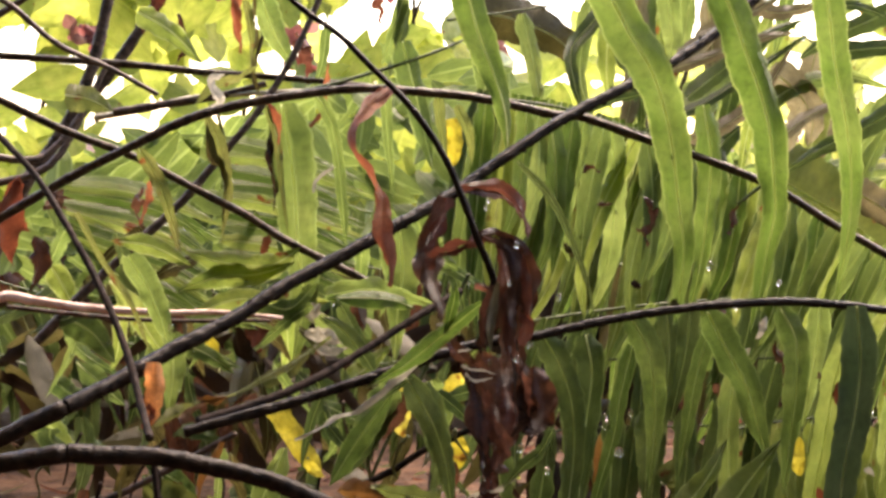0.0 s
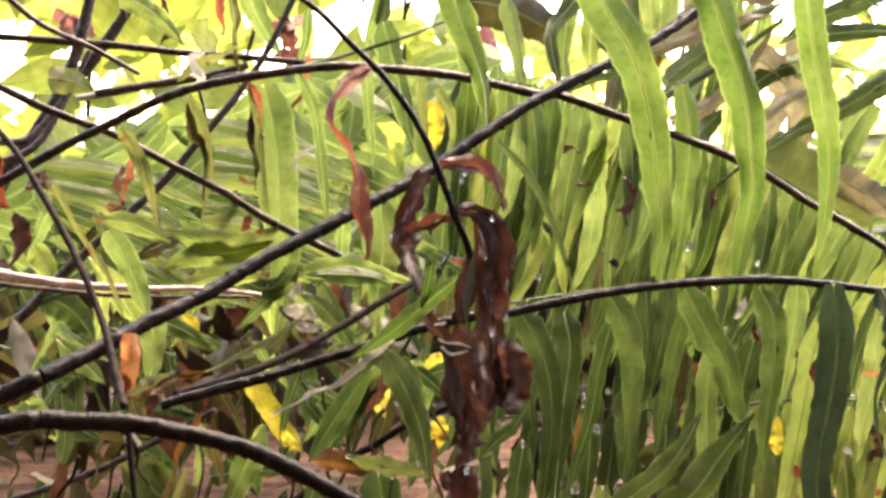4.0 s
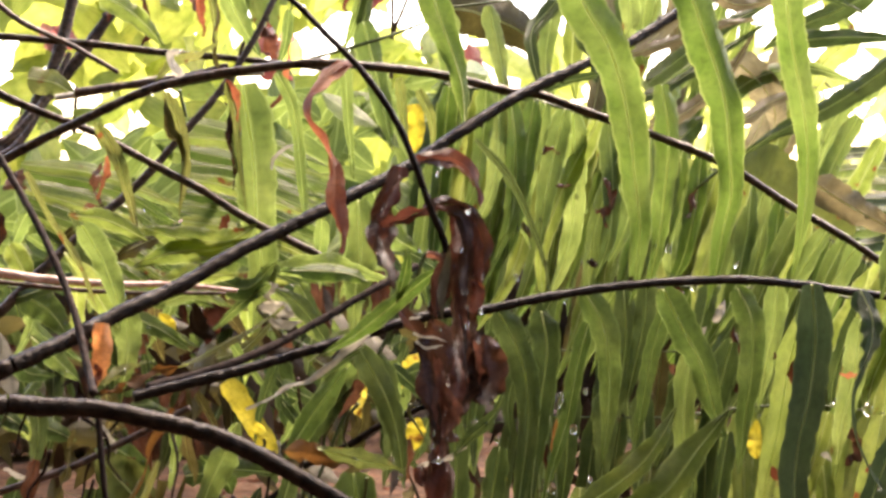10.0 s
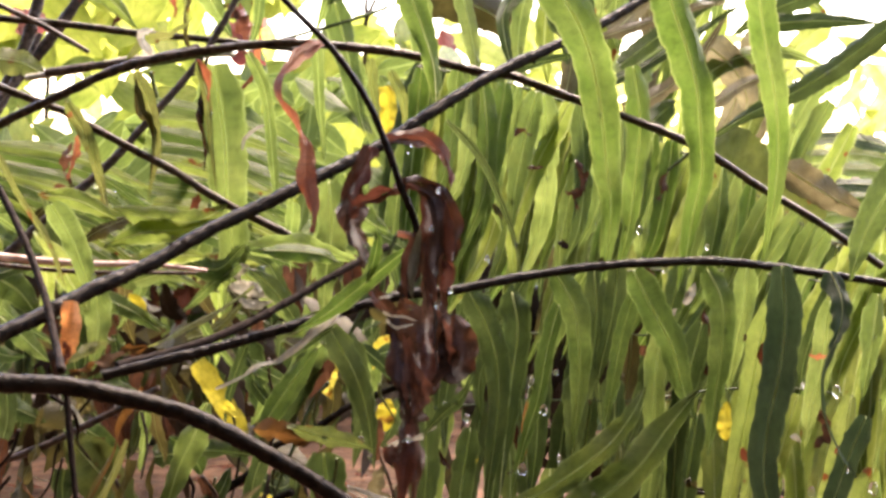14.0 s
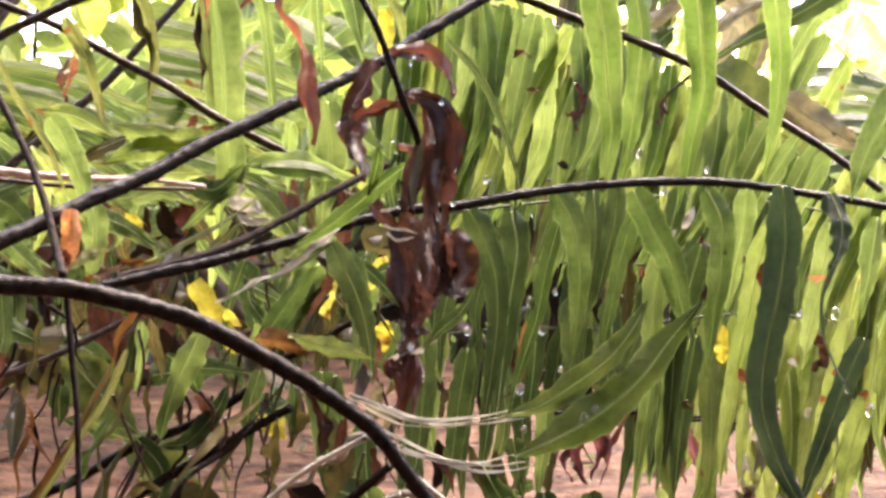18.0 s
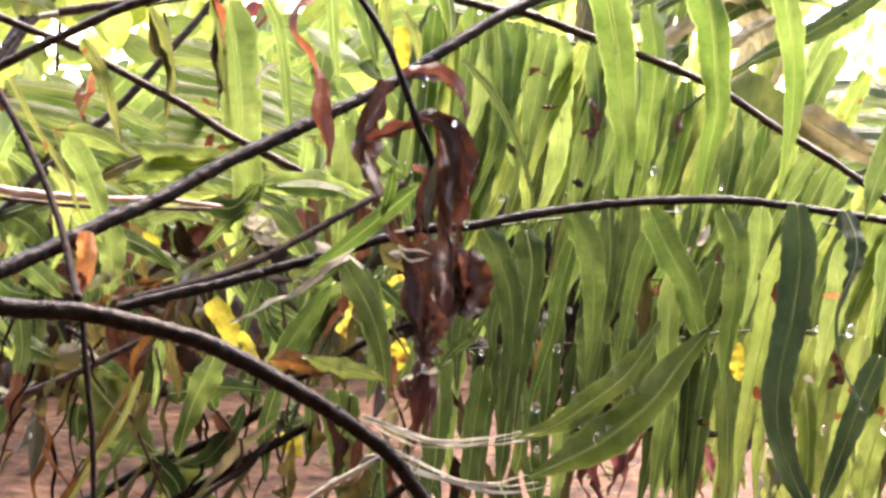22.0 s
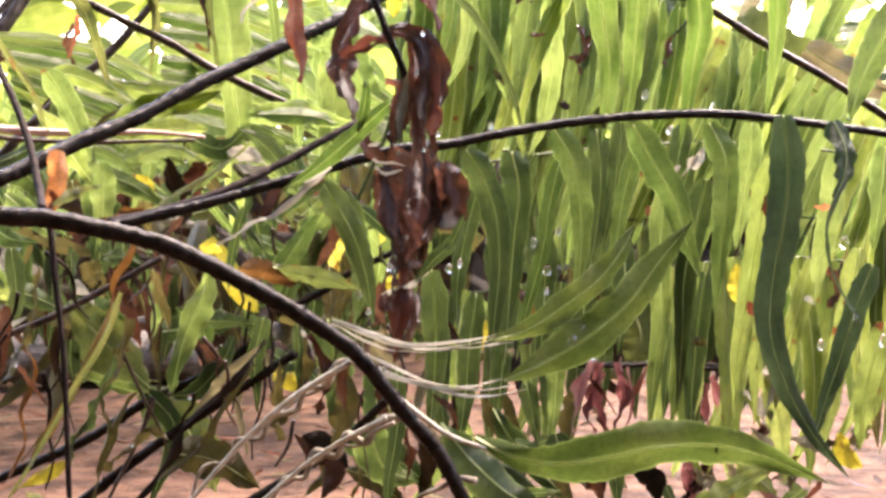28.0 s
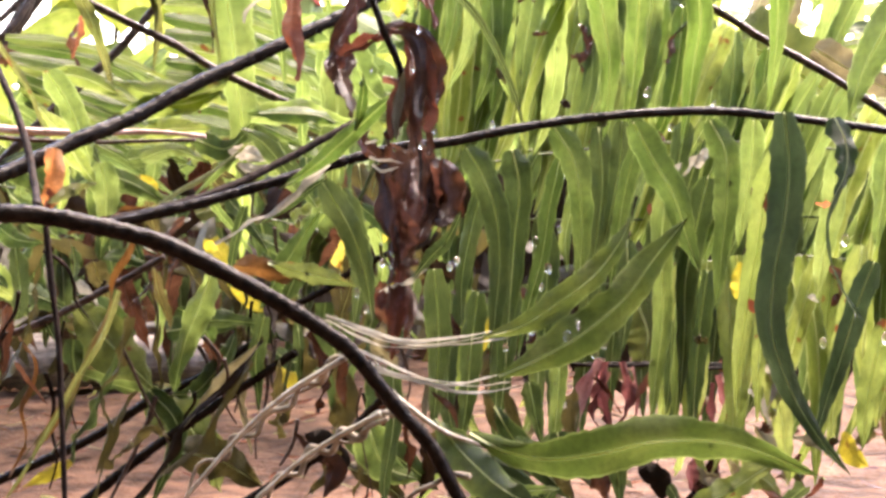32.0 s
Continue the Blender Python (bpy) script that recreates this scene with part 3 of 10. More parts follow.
leaf(arch, fern_bright, 0.0086, 10, [(0.1760, 0.6120, 0.1490), (0.1710, 0.6120, 0.1330), (0.1680, 0.6120, 0.1170), (0.1670, 0.6120, 0.1050)])
leaf(arch, fern, 0.0086, -10, [(0.1780, 0.6180, 0.2090), (0.1760, 0.6180, 0.1910), (0.1730, 0.6180, 0.1720)])
# Leaflets turned away from the light, their shade given by a darker green.
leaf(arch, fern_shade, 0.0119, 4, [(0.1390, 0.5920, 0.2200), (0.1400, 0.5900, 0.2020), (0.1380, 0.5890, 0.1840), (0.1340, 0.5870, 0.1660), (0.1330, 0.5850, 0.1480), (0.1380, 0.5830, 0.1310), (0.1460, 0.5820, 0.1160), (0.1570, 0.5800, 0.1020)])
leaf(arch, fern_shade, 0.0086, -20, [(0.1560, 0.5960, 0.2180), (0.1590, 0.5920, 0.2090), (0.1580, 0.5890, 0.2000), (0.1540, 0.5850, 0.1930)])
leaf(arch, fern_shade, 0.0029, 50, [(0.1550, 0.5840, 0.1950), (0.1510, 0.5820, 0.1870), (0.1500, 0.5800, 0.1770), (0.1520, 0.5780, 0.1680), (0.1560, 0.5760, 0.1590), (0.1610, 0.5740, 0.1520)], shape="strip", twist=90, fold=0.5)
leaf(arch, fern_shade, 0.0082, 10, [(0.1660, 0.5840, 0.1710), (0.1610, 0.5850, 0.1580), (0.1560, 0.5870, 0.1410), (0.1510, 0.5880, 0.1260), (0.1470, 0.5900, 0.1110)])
# ---- frond with a stem arching through the upper half ----
upper = thing("fern_frond", "fern frond with a thin arching dark stem and many narrow leaflets", "fern", "fern fronds")
stalk("stem", upper, stem_umber, 0.0016, 0.0014, (-0.168, 0.595, 0.237), (-0.125, 0.596, 0.262), (-0.101, 0.596, 0.274), (-0.082, 0.598, 0.283), (-0.064, 0.601, 0.288), (-0.045, 0.603, 0.291), (-0.026, 0.605, 0.293), (-0.008, 0.607, 0.292), (0.012, 0.610, 0.290), (0.027, 0.612, 0.287), (0.040, 0.614, 0.284), (0.050, 0.616, 0.283), (0.070, 0.618, 0.276), (0.091, 0.620, 0.269), (0.109, 0.622, 0.262), (0.123, 0.624, 0.255), (0.137, 0.626, 0.246), (0.158, 0.627, 0.234), (0.182, 0.629, 0.218))
stalk("stem_base", upper, stem_umber, 0.0016, 0.0020, (-0.168, 0.595, 0.237), (-0.238, 0.593, 0.205), (-0.307, 0.612, 0.107), (-0.342, 0.642, -0.020))
hanging_row(upper, (fern, fern_young, fern, fern_deep, fern), [(0.029, 0.647, 0.289), (0.074, 0.676, 0.277), (0.118, 0.686, 0.262), (0.163, 0.695, 0.240), (0.209, 0.684, 0.213)], 30, 0.066, 0.0088, (-0.12, -0.42))
leaf(upper, rusty, 0.0062, 20, [(-0.0140, 0.6000, 0.2940), (-0.0180, 0.5900, 0.2910), (-0.0230, 0.5800, 0.2860), (-0.0270, 0.5700, 0.2790), (-0.0250, 0.5600, 0.2710), (-0.0190, 0.5500, 0.2640), (-0.0160, 0.5400, 0.2580)], shape="strip", twist=70, name="withered_leaflet", ribbed=False, ruffle=0.5, fold=0.38)
leaf(upper, rusty, 0.0062, -10, [(-0.0180, 0.5550, 0.2620), (-0.0160, 0.5490, 0.2560), (-0.0160, 0.5440, 0.2480), (-0.0140, 0.5380, 0.2410), (-0.0130, 0.5320, 0.2320)], shape="spindle", twist=50, name="withered_leaflet", ribbed=False, ruffle=0.5, fold=0.38)
leaf(upper, rusty, 0.0030, 40, [(-0.0130, 0.5960, 0.2920), (-0.0170, 0.5890, 0.2920), (-0.0210, 0.5820, 0.2880), (-0.0240, 0.5750, 0.2830)], shape="spindle", twist=-80, name="withered_leaflet", ribbed=False, ruffle=0.5, fold=0.38)
leaf(upper, fern_old_dim, 0.0030, 20, [(0.028, 0.626, 0.268), (0.039, 0.625, 0.256), (0.047, 0.625, 0.240), (0.052, 0.624, 0.226), (0.055, 0.624, 0.212)])
rear = thing("fern_frond", "fern frond standing behind with close-set hanging green leaflets", "fern", "fern fronds")
stalk("stem", rear, stem_green, 0.0006, 0.0004, (0.017, 0.761, 0.294), (0.056, 0.776, 0.288), (0.107, 0.790, 0.271), (0.159, 0.804, 0.247), (0.239, 0.817, 0.198))
hanging_row(rear, (fern, fern_young, fern_deep), [(0.017, 0.747, 0.293), (0.056, 0.762, 0.287), (0.105, 0.776, 0.271), (0.157, 0.790, 0.247), (0.235, 0.803, 0.199)], 36, 0.098, 0.0095, (-0.16, -0.42))
hanging_row(rear, (fern_deep, fern_old_dim, fern_deep), [(0.017, 0.80, 0.298), (0.056, 0.81, 0.292), (0.105, 0.82, 0.276), (0.157, 0.83, 0.252), (0.235, 0.84, 0.205)], 34, 0.115, 0.0105, (-0.14, -0.4))
high = thing("fern_frond", "fern frond with short leaflets against the bright sky", "fern", "fern fronds")
stalk("stem", high, stem_green, 0.0006, 0.0004, (0.003, 0.823, 0.330), (0.045, 0.829, 0.336), (0.085, 0.836, 0.344), (0.138, 0.843, 0.353))
hanging_row(high, (fern, fern_young,), [(0.004, 0.809, 0.329), (0.045, 0.815, 0.334), (0.084, 0.822, 0.343), (0.136, 0.829, 0.351)], 5, 0.05, 0.01, (0.1, -0.1))
low = thing("fern_frond", "low fern frond with narrow light green hanging leaflets", "fern", "fern fronds")
stalk("stem", low, stem_green, 0.0006, 0.0004, (0.031, 0.697, 0.204), (0.076, 0.708, 0.209), (0.122, 0.718, 0.211), (0.170, 0.728, 0.208), (0.223, 0.737, 0.198))
hanging_row(low, (fern, fern_old_dim, fern_old_dim,), [(0.031, 0.684, 0.205), (0.075, 0.694, 0.210), (0.120, 0.704, 0.212), (0.167, 0.714, 0.209), (0.219, 0.723, 0.199)], 9, 0.06, 0.0070, (-0.2, -0.34))
lowest = thing("fern_frond", "low fern frond close to the soil with drooping leaflets", "fern", "fern fronds")
stalk("stem", lowest, stem_green, 0.0006, 0.0004, (0.022, 0.777, 0.181), (0.082, 0.787, 0.178), (0.133, 0.796, 0.177), (0.185, 0.806, 0.176), (0.239, 0.816, 0.169))
hanging_row(lowest, (fern_old_dim, fern_old_dim, olive_brown), [(0.022, 0.763, 0.183), (0.081, 0.773, 0.179), (0.131, 0.783, 0.178), (0.182, 0.792, 0.177), (0.235, 0.802, 0.171)], 9, 0.055, 0.0082, (-0.08, -0.25))
# ---- broad leaflets hanging in front at the upper right ----
front = thing("fern_frond", "large bright green fern frond, its broad leaflets hanging down", "fern", "fern fronds")
stalk("stem", front, stem_green, 0.0017, 0.0013, (-0.0150, 0.6000, 0.3490), (0.0060, 0.5960, 0.3510), (0.0460, 0.5910, 0.3520), (0.0870, 0.5870, 0.3520), (0.1230, 0.5820, 0.3510), (0.1490, 0.5780, 0.3490))
stalk("stem_base", front, stem_green, 0.0013, 0.0024, (0.1490, 0.5780, 0.3490), (0.26, 0.59, 0.36), (0.37, 0.62, 0.22), (0.42, 0.65, -0.02))
leaf(front, fern_deep, 0.0144, 8, [(0.0460, 0.5850, 0.3510), (0.0530, 0.5870, 0.3310), (0.0630, 0.5900, 0.3110), (0.0710, 0.5920, 0.2980), (0.0760, 0.5950, 0.2840), (0.0790, 0.5970, 0.2690), (0.0810, 0.6000, 0.2540), (0.0830, 0.6020, 0.2390), (0.0820, 0.6050, 0.2230), (0.0800, 0.6070, 0.2110)])
leaf(front, fern_deep, 0.0091, -12, [(0.0920, 0.6200, 0.2870), (0.0950, 0.6220, 0.2690), (0.0940, 0.6250, 0.2500), (0.0920, 0.6280, 0.2300), (0.0880, 0.6300, 0.2120)])
leaf(front, fern_deep, 0.0136, -4, [(0.0860, 0.5750, 0.3500), (0.0900, 0.5780, 0.3300), (0.0970, 0.5820, 0.3130), (0.1020, 0.5850, 0.3000), (0.1070, 0.5890, 0.2880), (0.1100, 0.5920, 0.2770), (0.1120, 0.5960, 0.2630), (0.1130, 0.5990, 0.2500), (0.1110, 0.6030, 0.2370), (0.1090, 0.6060, 0.2210), (0.1070, 0.6100, 0.2090)])
leaf(front, fern_deep, 0.0106, 14, [(0.1220, 0.5750, 0.3500), (0.1250, 0.5800, 0.3310), (0.1280, 0.5840, 0.3110), (0.1310, 0.5890, 0.2970), (0.1350, 0.5930, 0.2810), (0.1380, 0.5980, 0.2660), (0.1390, 0.6030, 0.2500), (0.1380, 0.6070, 0.2350), (0.1360, 0.6120, 0.2180)])
leaf(front, fern_deep, 0.0118, -10, [(0.0060, 0.5960, 0.3520), (0.0090, 0.5960, 0.3320), (0.0140, 0.5960, 0.3120), (0.0190, 0.5960, 0.2980), (0.0230, 0.5960, 0.2850), (0.0240, 0.5960, 0.2710)])
leaf(front, fern, 0.0087, 15, [(0.0760, 0.6200, 0.3470), (0.0810, 0.6200, 0.3140), (0.0800, 0.6200, 0.3020)])
# ---- grey-green leaflets lying across the upper right ----
slant = thing("fern_frond", "dull grey-green fern frond leaning across with slanting leaflets", "fern", "fern fronds")
stalk("stem", slant, stem_green, 0.0008, 0.0006, (0.196, 0.627, 0.307), (0.167, 0.637, 0.289), (0.151, 0.646, 0.279), (0.124, 0.656, 0.262), (0.111, 0.665, 0.251))
leaf(slant, fern_old_dim, 0.0088, 15, [(0.189, 0.627, 0.307), (0.166, 0.630, 0.289), (0.151, 0.634, 0.279), (0.135, 0.637, 0.271), (0.122, 0.641, 0.262)])
leaf(slant, taupe, 0.0092, 15, [(0.092, 0.687, 0.303), (0.103, 0.695, 0.314), (0.120, 0.704, 0.333)])
leaf(slant, fern_old_dim, 0.0074, 15, [(0.095, 0.687, 0.291), (0.107, 0.692, 0.300), (0.128, 0.698, 0.315), (0.144, 0.703, 0.322)])
leaf(slant, taupe, 0.0066, 15, [(0.096, 0.686, 0.275), (0.110, 0.691, 0.280), (0.126, 0.697, 0.293), (0.140, 0.703, 0.315)])
leaf(slant, taupe, 0.0052, 15, [(0.131, 0.686, 0.276), (0.145, 0.694, 0.285), (0.164, 0.702, 0.291)])
leaf(slant, taupe, 0.0152, 15, [(0.137, 0.747, 0.304), (0.150, 0.752, 0.294), (0.157, 0.757, 0.282), (0.156, 0.761, 0.272)])
leaf(slant, fern_tired, 0.0395, 15, [(0.152, 0.826, 0.257), (0.171, 0.830, 0.247), (0.196, 0.835, 0.231), (0.202, 0.839, 0.210)])
leaf(slant, taupe, 0.0158, 15, [(0.188, 0.825, 0.252), (0.211, 0.832, 0.239), (0.234, 0.839, 0.228)])
leaf(slant, fern_old_dim, 0.0076, 15, [(0.156, 0.708, 0.309), (0.178, 0.715, 0.311), (0.204, 0.723, 0.311)])
leaf(slant, fern_old_dim, 0.0044, 15, [(0.148, 0.688, 0.324), (0.162, 0.696, 0.326), (0.184, 0.703, 0.318)])
leaf(slant, fern, 0.0162, 15, [(0.102, 0.727, 0.287), (0.112, 0.735, 0.297), (0.123, 0.742, 0.304)])
leaf(slant, fern_old_dim, 0.0190, 15, [(0.106, 0.746, 0.255), (0.115, 0.754, 0.269), (0.128, 0.762, 0.281)])
leaf(slant, fern_old_dim, 0.0088, 20, [(0.274, 0.956, 0.263), (0.246, 0.939, 0.268), (0.219, 0.923, 0.266), (0.201, 0.906, 0.260)])
leaf(slant, fern_young, 0.0088, 20, [(0.274, 0.956, 0.257), (0.246, 0.939, 0.260), (0.219, 0.922, 0.258), (0.201, 0.905, 0.252)])
leaf(slant, fern_young, 0.0088, 20, [(0.274, 0.955, 0.250), (0.246, 0.939, 0.252), (0.219, 0.922, 0.250), (0.201, 0.905, 0.243)])
leaf(slant, fern_old_dim, 0.0088, 20, [(0.274, 0.955, 0.243), (0.246, 0.938, 0.244), (0.219, 0.922, 0.242), (0.201, 0.905, 0.234)])
leaf(slant, fern_young, 0.0088, 20, [(0.274, 0.955, 0.237), (0.246, 0.938, 0.237), (0.219, 0.921, 0.233), (0.201, 0.904, 0.226)])
leaf(slant, fern_young, 0.0088, 20, [(0.274, 0.955, 0.230), (0.246, 0.938, 0.229), (0.219, 0.921, 0.225), (0.201, 0.904, 0.217)])
leaf(slant, fern_old_dim, 0.0088, 20, [(0.274, 0.954, 0.223), (0.246, 0.938, 0.221), (0.219, 0.921, 0.217), (0.201, 0.904, 0.209)])
leaf(slant, fern, 0.0133, 10, [(0.182, 0.573, 0.271), (0.171, 0.569, 0.251), (0.160, 0.565, 0.233), (0.154, 0.561, 0.217)])
# ---- nearest frond: thick bowed stem, split leaflets ----
near = thing("fern_frond", "fern frond with a thick bowed wet stem and few split leaflets", "fern", "fern fronds")
stalk("stem", near, stem_dark, 0.0025, 0.0019, (-0.0900, 0.4400, 0.1990), (-0.0820, 0.4420, 0.1980), (-0.0690, 0.4450, 0.1970), (-0.0550, 0.4470, 0.1940), (-0.0410, 0.4500, 0.1900), (-0.0290, 0.4530, 0.1840), (-0.0170, 0.4550, 0.1770), (-0.0060, 0.4570, 0.1700), (0.0060, 0.4590, 0.1610), (0.0140, 0.4610, 0.1510), (0.0200, 0.4620, 0.1430), (0.0270, 0.4640, 0.1340), (0.0340, 0.4650, 0.1200), (0.0400, 0.4660, 0.1090))
stalk("stem_base", near, stem_dark, 0.0025, 0.0032, (-0.0900, 0.4400, 0.1990), (-0.201, 0.425, 0.180), (-0.280, 0.431, 0.090), (-0.319, 0.461, -0.020))
stubs(near, stem_dark, 0.0017, 44, (-0.0900, 0.4400, 0.1990), (-0.0820, 0.4420, 0.1980), (-0.0690, 0.4450, 0.1970), (-0.0550, 0.4470, 0.1940), (-0.0410, 0.4500, 0.1900), (-0.0290, 0.4530, 0.1840), (-0.0170, 0.4550, 0.1770), (-0.0060, 0.4570, 0.1700), (0.0060, 0.4590, 0.1610), (0.0140, 0.4610, 0.1510), (0.0200, 0.4620, 0.1430), (0.0270, 0.4640, 0.1340), (0.0340, 0.4650, 0.1200), (0.0400, 0.4660, 0.1090))
leaf(near, fern_olive, 0.0088, 20, [(0.0410, 0.4850, 0.1600), (0.0510, 0.4890, 0.1620), (0.0620, 0.4940, 0.1680), (0.0720, 0.4980, 0.1750), (0.0790, 0.5030, 0.1830), (0.0830, 0.5070, 0.1900)], shape="lance")
leaf(near, fern_olive, 0.0123, 10, [(0.0450, 0.4850, 0.1490), (0.0560, 0.4900, 0.1530), (0.0680, 0.4940, 0.1590), (0.0800, 0.4990, 0.1680), (0.0890, 0.5030, 0.1790), (0.0990, 0.5080, 0.1900)], shape="lance")
leaf(near, fern_olive, 0.0129, 15, [(0.0370, 0.4770, 0.1350), (0.0470, 0.4750, 0.1300), (0.0590, 0.4740, 0.1280), (0.0730, 0.4720, 0.1300), (0.0860, 0.4700, 0.1330), (0.1010, 0.4680, 0.1330), (0.1130, 0.4670, 0.1300), (0.1290, 0.4650, 0.1230)], shape="lance")
leaf(near, fern_old_dim, 0.0114, -20, [(0.0280, 0.4770, 0.1390), (0.0350, 0.4750, 0.1300), (0.0450, 0.4720, 0.1210), (0.0560, 0.4700, 0.1150)], shape="lance")
leaf(near, russet, 0.0062, 30, [(-0.0260, 0.4820, 0.1810), (-0.0210, 0.4850, 0.1800), (-0.0150, 0.4890, 0.1780), (-0.0090, 0.4920, 0.1760)], shape="spindle", fold=0.4, name="withered_leaflet", ribbed=False, ruffle=0.6)
leaf(near, fern_tired, 0.0063, 30, [(-0.0170, 0.4860, 0.1810), (-0.0080, 0.4900, 0.1780), (-0.0010, 0.4930, 0.1760), (0.0070, 0.4970, 0.1730)], shape="spindle")
# Strands at the leaf bases, their wet highlights put into a pale colour.
leaf(near, pale_dry_glint, 0.0011, -28, [(0.000, 0.470, 0.168), (0.010, 0.473, 0.164), (0.020, 0.478, 0.160), (0.034, 0.483, 0.160), (0.043, 0.489, 0.161)], shape="strip", name="dry_strand", ribbed=False, ruffle=0.7, twist=90)
leaf(near, pale_dry_glint, 0.0011, 0, [(0.000, 0.470, 0.168), (0.010, 0.473, 0.163), (0.020, 0.478, 0.159), (0.034, 0.483, 0.159), (0.045, 0.489, 0.160)], shape="strip", name="dry_strand", ribbed=False, ruffle=0.7, twist=90)
leaf(near, pale_dry_glint, 0.0011, 32, [(0.000, 0.470, 0.167), (0.010, 0.472, 0.161), (0.020, 0.478, 0.158), (0.034, 0.483, 0.158), (0.048, 0.489, 0.159)], shape="strip", name="dry_strand", ribbed=False, ruffle=0.7, twist=90)
leaf(near, pale_dry_glint, 0.0012, -36, [(0.003, 0.470, 0.162), (0.012, 0.472, 0.157), (0.025, 0.477, 0.150), (0.037, 0.483, 0.148), (0.045, 0.488, 0.149)], shape="strip", name="dry_strand", ribbed=False, ruffle=0.7, twist=-90)
leaf(near, pale_dry_glint, 0.0012, 0, [(0.003, 0.470, 0.162), (0.011, 0.472, 0.155), (0.025, 0.477, 0.149), (0.037, 0.483, 0.147), (0.048, 0.488, 0.147)], shape="strip", name="dry_strand", ribbed=False, ruffle=0.7, twist=-90)
leaf(near, pale_dry_glint, 0.0012, 36, [(0.003, 0.470, 0.161), (0.011, 0.472, 0.154), (0.025, 0.477, 0.149), (0.037, 0.483, 0.145), (0.051, 0.488, 0.146)], shape="strip", name="dry_strand", ribbed=False, ruffle=0.7, twist=-90)
stalk("leaf_stalk", near, stem_pale, 0.0009, 0.0006, (0.010, 0.470, 0.153), (0.020, 0.472, 0.144), (0.030, 0.475, 0.136), (0.042, 0.477, 0.131))
stalk("leaf_stalk", near, stem_pale, 0.0008, 0.0006, (0.005, 0.469, 0.157), (-0.010, 0.471, 0.148), (-0.021, 0.473, 0.139), (-0.030, 0.476, 0.130), (-0.040, 0.478, 0.119))
stalk("leaf_stalk", near, stem_pale, 0.0008, 0.0006, (0.014, 0.468, 0.142), (0.003, 0.472, 0.136), (-0.008, 0.475, 0.129), (-0.021, 0.479, 0.118))
leaf(near, fern_old_dim, 0.0048, 0, [(0.015, 0.502, 0.151), (0.015, 0.501, 0.135), (0.012, 0.500, 0.118), (0.012, 0.500, 0.110)])
# ---- thin withered frond with a hanging bunch of wet brown leaflets ----
withered = thing("withered_frond", "withered fern frond with a hanging bunch of curled wet brown leaflets", "dead frond", "withered fronds")
stalk("stem", withered, stem_dark, 0.0009, 0.0012, (-0.0530, 0.5440, 0.3270), (-0.0390, 0.5420, 0.3150), (-0.0280, 0.5400, 0.3070), (-0.0180, 0.5390, 0.2970), (-0.0090, 0.5370, 0.2880), (-0.0020, 0.5360, 0.2790), (0.0040, 0.5350, 0.2690), (0.0090, 0.5350, 0.2570), (0.0130, 0.5340, 0.2460), (0.0170, 0.5340, 0.2360), (0.0200, 0.5330, 0.2250))
leaf(withered, dead, 0.0064, 10, [(0.0130, 0.5350, 0.2470), (0.0180, 0.5330, 0.2480), (0.0230, 0.5310, 0.2460), (0.0260, 0.5290, 0.2410), (0.0280, 0.5280, 0.2350), (0.0280, 0.5260, 0.2280), (0.0270, 0.5240, 0.2200), (0.0260, 0.5220, 0.2160)], shape="tongue", twist=63, name="withered_leaflet", ribbed=False, ruffle=0.5, fold=0.38)
leaf(withered, maroon, 0.0049, -30, [(0.0150, 0.5330, 0.2470), (0.0200, 0.5310, 0.2450), (0.0240, 0.5290, 0.2410), (0.0260, 0.5280, 0.2340), (0.0260, 0.5260, 0.2270), (0.0270, 0.5240, 0.2230)], shape="tongue", twist=49, name="withered_leaflet", ribbed=False, ruffle=0.5, fold=0.38)
leaf(withered, dead, 0.0042, 35, [(0.0180, 0.5310, 0.2450), (0.0220, 0.5290, 0.2430), (0.0240, 0.5270, 0.2370), (0.0240, 0.5260, 0.2300), (0.0230, 0.5240, 0.2240), (0.0240, 0.5220, 0.2180)], shape="strip", twist=-67, name="withered_leaflet", ribbed=False, ruffle=0.5, fold=0.38)
leaf(withered, maroon, 0.0032, 10, [(0.0260, 0.5270, 0.2420), (0.0270, 0.5250, 0.2340), (0.0270, 0.5240, 0.2260), (0.0280, 0.5220, 0.2210)], shape="spindle", twist=40, name="withered_leaflet", ribbed=False, ruffle=0.5, fold=0.38)
leaf(withered, dead, 0.0050, 10, [(0.0180, 0.5330, 0.2340), (0.0200, 0.5300, 0.2280), (0.0210, 0.5280, 0.2210), (0.0200, 0.5260, 0.2140), (0.0210, 0.5230, 0.2060)], shape="strip", twist=45, name="withered_leaflet", ribbed=False, ruffle=0.5, fold=0.38)
leaf(withered, maroon, 0.0037, -40, [(0.0210, 0.5300, 0.2320), (0.0220, 0.5280, 0.2260), (0.0220, 0.5260, 0.2190), (0.0230, 0.5230, 0.2110), (0.0250, 0.5210, 0.2070)], shape="spindle", twist=72, name="withered_leaflet", ribbed=False, ruffle=0.5, fold=0.38)
leaf(withered, maroon, 0.0061, 20, [(0.0120, 0.5340, 0.2320), (0.0160, 0.5330, 0.2310), (0.0170, 0.5310, 0.2280), (0.0150, 0.5300, 0.2240), (0.0140, 0.5280, 0.2190), (0.0150, 0.5270, 0.2130)], shape="tongue", twist=-27, name="withered_leaflet", ribbed=False, ruffle=0.5, fold=0.38)
